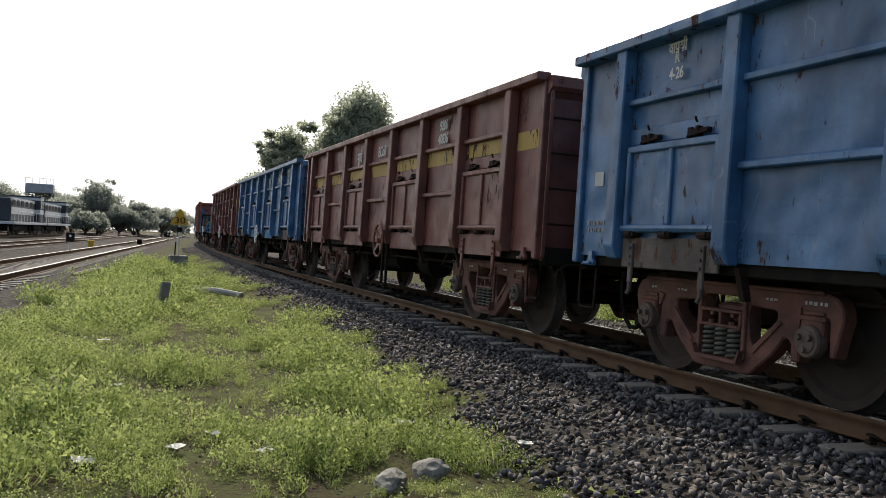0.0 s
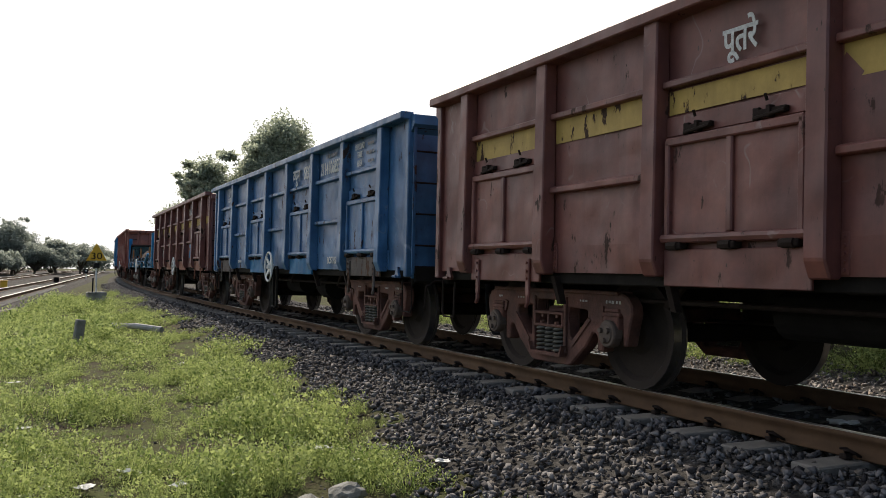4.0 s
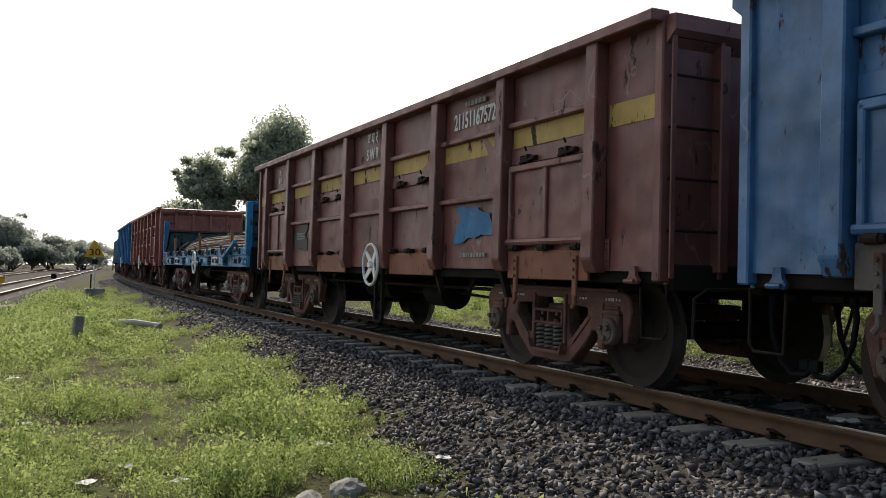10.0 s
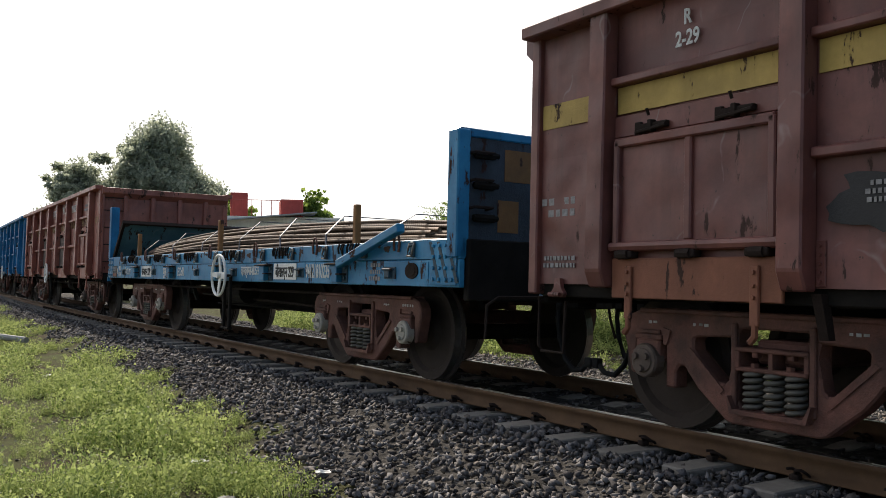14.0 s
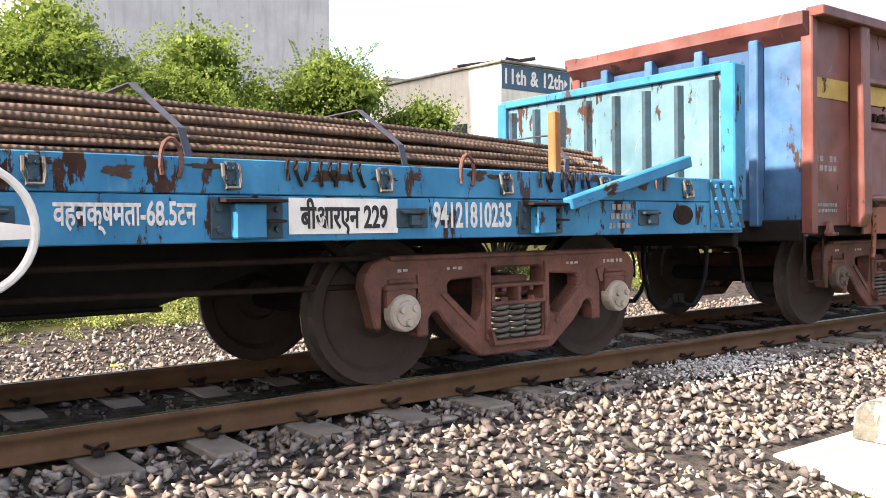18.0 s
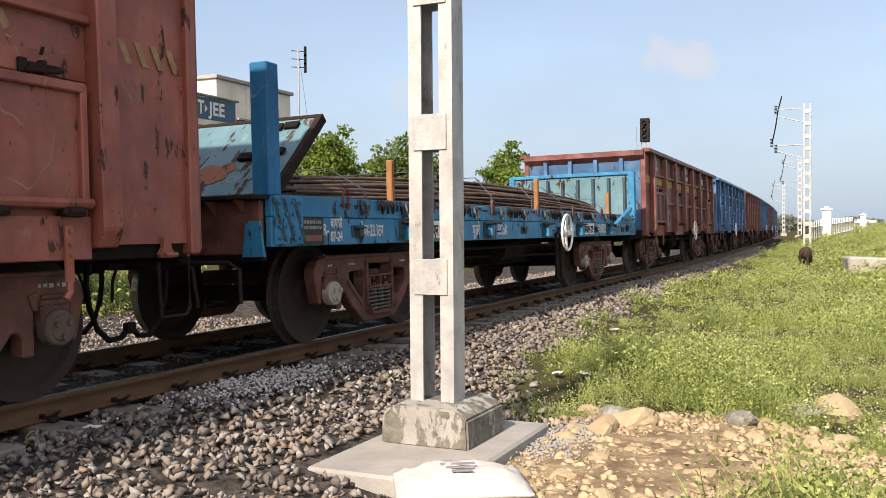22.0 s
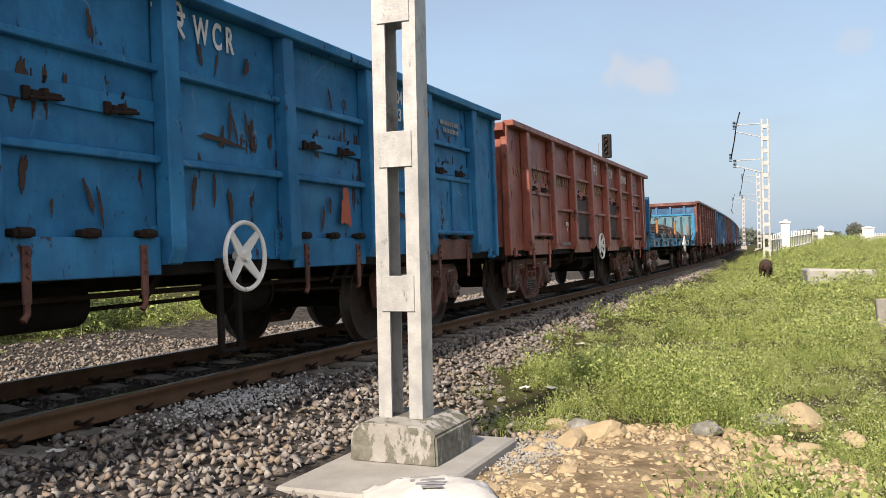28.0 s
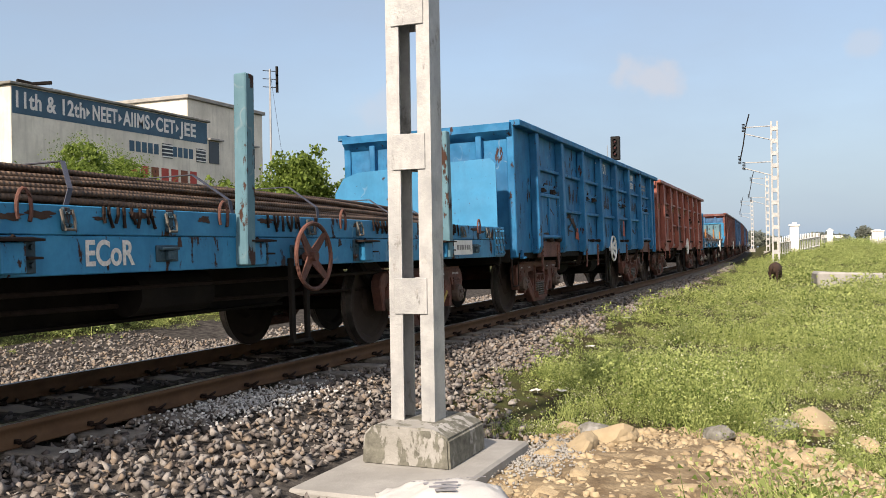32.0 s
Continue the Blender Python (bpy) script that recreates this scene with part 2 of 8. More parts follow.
M_BLUE = mat("blue_paint", (0.044, 0.135, 0.285), 0.42, spec=0.4, scale=1.6, amount=0.75, bump=0.9, dents=1.0, bscale=2.2, rust=0.45, streak=True, objrand=1, dark=(0.022, 0.065, 0.140), light=(0.075, 0.20, 0.39))
M_BLUE_OLD = mat("worn_blue_paint", (0.010, 0.145, 0.335), 0.55, spec=0.2, scale=1.8, amount=0.65, bump=0.9, dents=1.0, bscale=2.2, rust=0.40, streak=True, objrand=1, dark=(0.010, 0.080, 0.180), light=(0.035, 0.225, 0.43))
M_BROWN = mat("red_oxide_paint", (0.172, 0.054, 0.048), 0.48, scale=1.7, amount=0.65, bump=0.9, dents=0.9, bscale=2.2, rust=0.35, rustcol=(0.045, 0.022, 0.017), streak=True, objrand=1, dark=(0.075, 0.030, 0.027), light=(0.235, 0.085, 0.062))
# red oxide once more, its colour lightened as on a better-lit side
M_BROWN_SUN = mat("lit_red_oxide_paint", (0.290, 0.080, 0.058), 0.48, scale=1.7, amount=0.65, bump=0.9, dents=0.9, bscale=2.2, rust=0.45, rustcol=(0.050, 0.024, 0.018), streak=True, objrand=1, dark=(0.13, 0.042, 0.032), light=(0.36, 0.120, 0.078))
M_SKYBLUE = mat("light_blue_paint", (0.014, 0.185, 0.385), 0.46, spec=0.25, scale=2.0, amount=0.6, bump=0.6, dents=0.4, bscale=6.0, rust=0.65, streak=True, objrand=1, dark=(0.014, 0.105, 0.21), light=(0.055, 0.285, 0.48))
M_PALEBLUE = mat("pale_blue_paint", (0.095, 0.185, 0.225), 0.65, scale=2.0, amount=0.7, bump=0.6, dents=0.5, bscale=6.0, rust=0.75, streak=True, objrand=1, dark=(0.05, 0.13, 0.17))
M_SKIRT = mat("rust_stained_grey_paint", (0.135, 0.112, 0.100), 0.75, scale=2.5, amount=0.8, bump=0.3, rust=0.9, rustcol=(0.085, 0.045, 0.030), streak=True, objrand=1, dark=(0.07, 0.06, 0.058), spec=0.2)
M_SLATE = mat("dark_slate_paint", (0.050, 0.062, 0.078), 0.6, scale=2.0, amount=0.8, bump=0.4, rust=0.5, streak=True, dark=(0.025, 0.03, 0.036), spec=0.25)
M_OCHRE = mat("ochre_primer", (0.20, 0.095, 0.030), 0.7, scale=4.0, amount=0.6, rust=0.4)
M_YELLOW = mat("yellow_stripe_paint", (0.42, 0.285, 0.075), 0.65, scale=3.0, amount=0.5, rust=0.7, streak=True, objrand=1)
M_YELLOWOLD = mat("faded_yellow_paint", (0.31, 0.195, 0.10), 0.7, scale=7.0, amount=0.8, rust=0.9, rustcol=(0.13, 0.04, 0.03))
M_GRIMEBLUE = mat("grimy_blue_fitting", (0.026, 0.060, 0.085), 0.6, scale=7.0, amount=0.9, bump=0.3, rust=0.6, objrand=1)
M_WHITE = mat("white_paint", (0.72, 0.71, 0.68), 0.6, scale=5.0, amount=0.35, rust=0.2)
M_STENCIL = mat("stencil_white", (0.60, 0.60, 0.58), 0.7, scale=30.0, amount=0.6)
M_FADED = mat("faded_stencil", (0.27, 0.26, 0.26), 0.7, scale=25.0, amount=0.9)
M_BLACKPAINT = mat("black_patch_paint", (0.02, 0.02, 0.022), 0.6, scale=6.0, amount=0.6)
M_ORANGE = mat("orange_primer_paint", (0.215, 0.080, 0.045), 0.7, scale=3.0, amount=0.5, rust=0.5, objrand=1)
# grimy steel, coloured darker than the grime to deepen shade under the wagons
M_UNDER = mat("grimy_shade_dark_steel", (0.012, 0.0105, 0.0095), 0.9, scale=5.0, amount=0.6, bump=0.2, bscale=25.0, dust=0.03, spec=0.12)
M_BOGIE = mat("rusty_cast_steel", (0.160, 0.066, 0.050), 0.72, spec=0.25, scale=4.0, amount=0.8, bump=0.45, bscale=45.0, objrand=1, dark=(0.050, 0.027, 0.023), light=(0.20, 0.085, 0.065), dust=0.06)
M_WHEEL = mat("dusty_wheel_steel", (0.042, 0.031, 0.026), 0.8, metal=0.0, spec=0.2, scale=4.0, amount=0.5, bump=0.15, bscale=40.0, objrand=1)
M_TREAD = mat("polished_tread_steel", (0.30, 0.28, 0.26), 0.35, metal=0.9, scale=20.0, amount=0.3, bump=0.05)
M_CAP = mat("grey_axle_cap", (0.36, 0.325, 0.28), 0.6, scale=8.0, amount=0.6, rust=0.3, objrand=1)
M_CAPDARK = mat("grimy_axle_cap", (0.115, 0.085, 0.070), 0.7, scale=8.0, amount=0.7, rust=0.3, objrand=1, spec=0.25)
M_SPRING = mat("spring_steel", (0.105, 0.098, 0.085), 0.65, metal=0.1, scale=8.0, amount=0.5)
M_LATCH = mat("dark_iron_fitting", (0.024, 0.016, 0.013), 0.85, spec=0.15, scale=12.0, amount=0.6, bump=0.3)
M_HOSE = mat("black_rubber", (0.010, 0.010, 0.011), 0.75, spec=0.2, scale=10.0, amount=0.4)
M_REBAR = mat("rusty_rebar", tint=0.75, base=(0.175, 0.110, 0.072), rough=0.7, metal=0.15, scale=5.0, amount=0.8, bump=0.8, ribs=7.5, objrand=1, dark=(0.055, 0.038, 0.030), light=(0.27, 0.18, 0.12))
M_STRAP = mat("steel_strap", (0.075, 0.08, 0.105), 0.5, metal=0.4, scale=10.0, amount=0.5)
M_STAKE = mat("rust_orange_stake", (0.27, 0.125, 0.045), 0.8, scale=5.0, amount=0.6, rust=0.3, objrand=1)
M_RAIL = mat("rusty_rail_steel", (0.098, 0.055, 0.030), 0.8, spec=0.2, scale=3.0, amount=0.5, bump=0.15, bscale=30.0, light=(0.145, 0.085, 0.045))
M_RAILTOP = mat("shiny_rail_top", (0.42, 0.40, 0.38), 0.28, metal=1.0, scale=9.0, amount=0.3, bump=0.02)
M_SLEEPER = mat("old_concrete_sleeper", (0.20, 0.185, 0.165), 0.9, scale=5.0, amount=0.6, bump=0.4, bscale=30.0, objrand=1, dust=0.3)
# backlit copy of the ballast stone: shade is put into its darker colour
M_STONE = mat("ballast_stone", (0.092, 0.083, 0.083), 0.9, scale=5.0, amount=0.7, bump=0.4, bscale=60.0, island=True, dark=(0.028, 0.025, 0.027), light=(0.20, 0.19, 0.19), tan=(0.125, 0.105, 0.088), spec=0.12)
# the same stone where the sun falls on it, brightened in the colour itself
M_STONE_LIT = mat("lit_ballast_stone", (0.165, 0.148, 0.138), 0.9, scale=5.0, amount=0.7, bump=0.4, bscale=60.0, island=True, dark=(0.075, 0.062, 0.058), light=(0.29, 0.275, 0.26), tan=(0.22, 0.172, 0.13), spec=0.12)
M_GRAVEL = mat("crushed_ballast_bed", (0.042, 0.038, 0.036), 0.97, spec=0.05, scale=9.0, amount=0.9, bump=1.0, bscale=28.0, dark=(0.018, 0.017, 0.017), light=(0.12, 0.11, 0.10))
M_SOIL = mat("grassy_soil", (0.062, 0.060, 0.030), 0.97, scale=2.2, amount=0.9, bump=1.0, bscale=26.0, dark=(0.045, 0.034, 0.022), light=(0.070, 0.092, 0.028), spec=0.05)
M_GRASS = mat("weed_leaves", (0.235, 0.325, 0.075), 0.75, scale=1.6, amount=0.9, bump=0.0, island=True, dark=(0.075, 0.125, 0.024), light=(0.48, 0.54, 0.20), trans=0.42, spec=0.2)
M_FLOWER = mat("white_weed_flowers", (0.52, 0.53, 0.34), 0.8, scale=2.0, amount=0.3, bump=0.0, trans=0.3)
M_LEAF = mat("tree_leaves", (0.105, 0.160, 0.045), 0.7, scale=0.5, amount=0.7, bump=0.0, island=True, dark=(0.036, 0.062, 0.018), light=(0.19, 0.26, 0.075), trans=0.45, spec=0.25)
# leaf green lightened and greyed to carry the haze in front of the tree
M_LEAFHAZE = mat("haze_pale_tree_leaves", (0.32, 0.355, 0.265), 0.8, scale=0.4, amount=0.6, bump=0.0, island=True, dark=(0.22, 0.25, 0.18), light=(0.44, 0.47, 0.36), trans=0.65, spec=0.2)
M_LEAF2 = mat("bright_creeper_leaves", (0.125, 0.205, 0.036), 0.7, scale=0.5, amount=0.7, bump=0.0, island=True, dark=(0.065, 0.11, 0.022), light=(0.23, 0.31, 0.065), trans=0.5, spec=0.25)
# distance haze is put into this leaf colour: paler and greyer than the leaves
M_LEAFFAR = mat("haze_grey_leaves", (0.25, 0.275, 0.235), 0.9, scale=0.2, amount=0.6, bump=0.0, island=True, dark=(0.19, 0.215, 0.185), light=(0.34, 0.365, 0.31), trans=0.68)
M_BARK = mat("bark", (0.11, 0.085, 0.06), 0.95, scale=4.0, amount=0.7, bump=0.8, bscale=20.0)
M_CONC = mat("pale_cast_concrete", (0.30, 0.295, 0.28), 0.85, scale=2.5, amount=0.6, bump=0.25, bscale=35.0, dark=(0.22, 0.215, 0.20))
M_CONC2 = mat("damp_grey_concrete", (0.25, 0.245, 0.225), 0.9, scale=1.6, amount=0.9, bump=0.5, bscale=30.0, dark=(0.11, 0.105, 0.085), light=(0.36, 0.355, 0.34))
M_PLINTH = mat("patchy_new_concrete", (0.34, 0.335, 0.315), 0.92, scale=2.5, amount=0.7, bump=0.5, bscale=30.0, dark=(0.24, 0.235, 0.215), light=(0.42, 0.415, 0.40), rust=1.55, rustcol=(0.150, 0.148, 0.125), spec=0.15)
M_GALV = mat("galvanised_steel_mast", (0.40, 0.41, 0.41), 0.55, metal=0.1, scale=5.0, amount=0.75, bump=0.2, bscale=50.0, dark=(0.27, 0.28, 0.285), light=(0.52, 0.52, 0.51), rust=0.7, rustcol=(0.33, 0.33, 0.32), streak=True)
M_PLASTER = mat("cream_plaster", (0.70, 0.67, 0.58), 0.9, scale=0.9, amount=0.4, bump=0.15, bscale=20.0, streak=True)
M_SIGNBLUE = mat("blue_grey_sign_paint", (0.055, 0.115, 0.17), 0.7, scale=2.0, amount=0.4)
M_BRICK = mat("old_brick", (0.205, 0.145, 0.118), 0.95, scale=3.0, amount=0.6, bump=0.5, bscale=25.0, objrand=1)
M_ROCK = mat("tan_sandstone", (0.30, 0.228, 0.130), 0.95, scale=2.5, amount=0.6, bump=0.6, bscale=14.0, island=True, dark=(0.19, 0.14, 0.085), light=(0.42, 0.34, 0.22))
M_SACK = mat("white_woven_sack", (0.50, 0.495, 0.48), 0.75, scale=3.0, amount=0.25, bump=0.3, bscale=120.0)
M_PRINT = mat("grey_sack_print", (0.22, 0.22, 0.24), 0.8, scale=20.0, amount=0.5)
M_LITTER = mat("white_litter", (0.58, 0.58, 0.56), 0.6, scale=8.0, amount=0.3, bump=0.2)
M_PINK = mat("pink_litter", (0.65, 0.16, 0.18), 0.6, scale=8.0, amount=0.3)
M_LIME = mat("yellow_litter", (0.62, 0.66, 0.16), 0.6, scale=8.0, amount=0.3)
M_SIGNY = mat("yellow_board", (0.70, 0.40, 0.03), 0.6, scale=5.0, amount=0.3)
M_BLACK = mat("black_paint", (0.012, 0.012, 0.013), 0.6, scale=6.0, amount=0.3, spec=0.15)
M_FUR = mat("dark_brown_fur", (0.045, 0.026, 0.018), 0.9, scale=9.0, amount=0.7, bump=0.6, bscale=60.0)
M_RED = mat("red_wall_paint", (0.42, 0.075, 0.06), 0.8, scale=2.0, amount=0.4)
M_SHEET = mat("grey_roof_sheet", (0.36, 0.37, 0.38), 0.5, metal=0.3, scale=2.0, amount=0.4)
M_GLASS = mat("dark_window_glass", (0.03, 0.035, 0.04), 0.15, scale=3.0, amount=0.3, bump=0.0)
M_LENS = mat("dark_signal_lens", (0.05, 0.01, 0.01), 0.2, scale=3.0, amount=0.3, bump=0.0)

# ---- mesh helpers ----
def add_box(bm, x0, x1, y0, y1, z0, z1, bev=0.0):
    """A box in bm, with its edges broken by bev."""
    r = bmesh.ops.create_cube(bm, size=1.0)
    for v in r["verts"]:
        v.co = Vector(((x0 + x1) / 2 + v.co.x * (x1 - x0), (y0 + y1) / 2 + v.co.y * (y1 - y0), (z0 + z1) / 2 + v.co.z * (z1 - z0)))
    if bev:
        es = list({e for v in r["verts"] for e in v.link_edges})
        bmesh.ops.bevel(bm, geom=es, offset=bev, segments=1, affect="EDGES")


def add_cyl(bm, a, b, r, n=12, r2=None, caps=True):
    """A round bar from a to b."""
    a, b = Vector(a), Vector(b)
    d = b - a
    q = d.to_track_quat("Z", "Y").to_matrix().to_4x4()
    bmesh.ops.create_cone(bm, cap_ends=caps, segments=n, radius1=r, radius2=r if r2 is None else r2, depth=d.length,
                          matrix=Matrix.Translation((a + b) / 2) @ q)


def add_prism(bm, pts, y0, y1, axis="y"):
    """A polygon (pairs across the axis) drawn out from y0 to y1."""
    def p(u, v, w):
        return (u, w, v) if axis == "y" else ((w, u, v) if axis == "x" else (u, v, w))
    A = [bm.verts.new(p(u, v, y0)) for u, v in pts]
    B = [bm.verts.new(p(u, v, y1)) for u, v in pts]
    n = len(pts)
    fs = [bm.faces.new(A), bm.faces.new(B[::-1])]
    for i in range(n):
        fs.append(bm.faces.new((A[i], B[i], B[(i + 1) % n], A[(i + 1) % n])))
    bmesh.ops.recalc_face_normals(bm, faces=fs)


def add_tube(bm, pts, r, n=6):
    """A bent rod through the points."""
    pts = [Vector(p) for p in pts]
    rings = []
    up = Vector((0.13, 0.31, 0.94))
    for i, p in enumerate(pts):
        d = (pts[min(i + 1, len(pts) - 1)] - pts[max(i - 1, 0)]).normalized()
        a = d.cross(up).normalized()
        b = d.cross(a).normalized()
        rings.append([bm.verts.new(p + (a * math.cos(2 * math.pi * k / n) + b * math.sin(2 * math.pi * k / n)) * r) for k in range(n)])
    for A, B in zip(rings, rings[1:]):
        for k in range(n):
            bm.faces.new((A[k], A[(k + 1) % n], B[(k + 1) % n], B[k]))
    bm.faces.new(rings[0][::-1])
    bm.faces.new(rings[-1])


def add_lathe(bm, prof, n=32, axis="x"):
    """Turn (along, radius) pairs round the x axis."""
    rings = []
    for a, r in prof:
        rings.append([bm.verts.new((a, r * math.cos(2 * math.pi * k / n), r * math.sin(2 * math.pi * k / n))) for k in range(n)])
    for A, B in zip(rings, rings[1:]):
        for k in range(n):
            bm.faces.new((A[k], A[(k + 1) % n], B[(k + 1) % n], B[k]))
    for R in (rings[0], rings[-1]):
        bm.faces.new(R)
    bmesh.ops.recalc_face_normals(bm, faces=bm.faces[:])


def mesh_of(name, bm, material, smooth=False):
    me = bpy.data.meshes.new(name)
    bm.to_mesh(me)
    bm.free()
    for m in (material if isinstance(material, (list, tuple)) else [material]):
        me.materials.append(m)
    if smooth:
        me.polygons.foreach_set("use_smooth", [True] * len(me.polygons))
    return me


def part(name, bm, material, parent, label="", at=None, smooth=False):
    """One mesh object under a thing or under a part."""
    me = bm if isinstance(bm, bpy.types.Mesh) else mesh_of(name, bm, material, smooth)
    ob = new(name, me)
    ob.parent = parent
    if at is not None:
        ob.matrix_basis = at
    if label:
        tagged(ob, label)
    return ob


def thing(name, label, category, at=None, group="", kind="", bm=None, material=None, smooth=False):
    """A top-level thing: an Empty that carries parts, or one mesh."""
    ob = new(name, mesh_of(name, bm, material, smooth) if bm is not None else None)
    if at is not None:
        ob.matrix_basis = at
    return tagged(ob, label, category, group, kind)


def raw_mesh(name, co, faces, material, smooth=False):
    """A mesh from arrays: co (n,3), faces (m,k)."""
    me = bpy.data.meshes.new(name)
    co, faces = np.asarray(co, np.float32), np.asarray(faces, np.int32)
    me.vertices.add(len(co))
    me.vertices.foreach_set("co", co.ravel())
    m, k = faces.shape
    me.loops.add(m * k)
    me.loops.foreach_set("vertex_index", faces.ravel())
    me.polygons.add(m)
    me.polygons.foreach_set("loop_start", np.arange(0, m * k, k, dtype=np.int32))
    me.polygons.foreach_set("loop_total", np.full(m, k, np.int32))
    me.materials.append(material)
    if smooth:
        me.polygons.foreach_set("use_smooth", np.ones(m, bool))
    me.update(calc_edges=True)
    me.validate()
    return me


def B():
    return bmesh.new()


# ---- the line of the track: a gentle curve with a little cant ----
_S = np.arange(-420.0, 420.5, 0.5)
_K = np.interp(_S, (-150, -60, -25, 0, 25, 60, 150), (0.00008, -0.00063, -0.00093, 0.0002, -0.00121, -0.00124, -0.0009))
_H = np.concatenate([[0], np.cumsum((_K[1:] + _K[:-1]) / 2 * 0.5)])
_H -= np.interp(0.0, _S, _H)
_X = np.concatenate([[0], np.cumsum(-(np.sin(_H[1:]) + np.sin(_H[:-1])) / 2 * 0.5)])
_Y = np.concatenate([[0], np.cumsum((np.cos(_H[1:]) + np.cos(_H[:-1])) / 2 * 0.5)])
_X -= np.interp(0.0, _S, _X)
_Y -= np.interp(0.0, _S, _Y)
CANT = 1.11


def on_track(s, e=0.0, z=0.0, tilt=CANT):
    """The pose at s metres along the track: x across (away from the camera), y along, z up from the rail tops."""
    h = float(np.interp(s, _S, _H))
    return pose(float(np.interp(s, _S, _X)), float(np.interp(s, _S, _Y)), 0, 0, tilt, math.degrees(h)) @ pose(e, 0, z)


def across(s, e):
    """Plan position (arrays) at s along and e across the track."""
    h = np.interp(s, _S, _H)
    return np.interp(s, _S, _X) + e * np.cos(h), np.interp(s, _S, _Y) + e * np.sin(h)


def sweep(name, prof, s0, s1, step, material, parent=None, tilt=True):
    """A closed profile of (e, z) pairs drawn along the track."""
    ss = np.arange(s0, s1 + 0.01, step)
    n, co = len(prof), []
    t = math.tan(radians(CANT)) if tilt else 0.0
    for s in ss:
        for e, z in prof:
            x, y = across(s, e)
            co.append((x, y, z - e * t))
    f = [(i * n + k, i * n + (k + 1) % n, (i + 1) * n + (k + 1) % n, (i + 1) * n + k) for i in range(len(ss) - 1) for k in range(n)]
    ob = new(name, raw_mesh(name, co, f, material))
    ob.parent = parent
    return ob


# height of the ground over the plan, by the distance across the track
def ground_z(e, y):
    """Height of the ground e across from the track at y along the plan."""
    e, y = np.asarray(e, float), np.asarray(y, float)
    z = np.interp(e, (-60, -12, -7.5, -4.2, -3.3, -1.75, 1.75, 3.2, 5.0, 7.5, 10.0, 60), (-0.45, -0.45, -0.46, -0.47, -0.5, -0.2, -0.2, -0.45, -0.5, -0.25, 0.2, 0.3))
    up = np.interp(-y, (18, 110, 400), (0.0, 1.35, 2.3)) * np.interp(-e, (2.4, 5.5), (0.0, 1.0))
    return z + up


track = thing("railway_track", "rusty broad-gauge railway track on concrete sleepers", "railway track", kind="structure")
_rail = [(-0.035, 0), (0.035, 0), (0.035, -0.035), (0.010, -0.052), (0.009, -0.128), (0.068, -0.146), (0.068, -0.160),
         (-0.068, -0.160), (-0.068, -0.146), (-0.009, -0.128), (-0.010, -0.052), (-0.035, -0.035)]
for sgn in (-1, 1):
    sweep("rail", [(sgn * 0.873 + a, b - 0.002) for a, b in _rail], -330, 330, 2.0, M_RAIL, track)
    sweep("rail_head_top", [(sgn * 0.873 - 0.030, 0.0), (sgn * 0.873 + 0.030, 0.0), (sgn * 0.873 + 0.033, -0.003), (sgn * 0.873 - 0.033, -0.003)], -330, 330, 2.0, M_RAILTOP, track)


def sleeper_mesh():
    bm = B()
    add_prism(bm, [(-1.37, -0.36), (1.37, -0.36), (1.37, -0.175), (0.62, -0.165), (0.35, -0.20), (-0.35, -0.20), (-0.62, -0.165), (-1.37, -0.175)], -0.12, 0.12)
    bmesh.ops.bevel(bm, geom=bm.edges[:], offset=0.012, segments=1, affect="EDGES")
    return mesh_of("sleeper", bm, M_SLEEPER)


def clip_mesh():
    bm = B()
    pts = [(0.03, -0.055, 0.0), (-0.015, -0.060, 0.022), (-0.055, -0.045, 0.045), (-0.062, -0.010, 0.040), (-0.03, 0.012, 0.018), (0.03, 0.012, 0.006),
           (0.045, 0.030, 0.014), (0.02, 0.055, 0.034), (-0.03, 0.062, 0.038)]
    add_tube(bm, [(x, y, z) for x, y, z in pts], 0.010, 6)
    add_box(bm, -0.07, -0.01, -0.03, 0.03, -0.02, 0.014, 0.004)
    return mesh_of("rail_clip", bm, M_LATCH, True)


_sl, _cl = sleeper_mesh(), clip_mesh()
for i in range(-110, 141):
    s = i * 0.645 + 0.28
    part("sleeper", _sl, None, track, at=on_track(s) @ pose(0, 0, 0.004 * math.sin(i * 2.3), 0, 0, 0.7 * math.sin(i * 1.7)))
    if -24 <= s <= 34:
        for e, rz in ((-0.965, 0), (-0.775, 180), (0.775, 0)):
            part("rail_clip", _cl, None, track, at=on_track(s, e, -0.140) @ pose(0, 0, 0, 0, 0, rz + random.uniform(-8, 8)))

# ---- wagons ----
def coil(bm, x, y, z0, z1, r, wire, turns, n=8):
    pts = [(x + r * math.cos(2 * math.pi * k / n), y + r * math.sin(2 * math.pi * k / n), z0 + (z1 - z0) * k / (turns * n)) for k in range(turns * n + 1)]
    add_tube(bm, pts, wire, 4)


def mirrored(half):
    """A closed outline from its half on the +y side, top to bottom."""
    return half + [(-y, z) for y, z in half[::-1]]


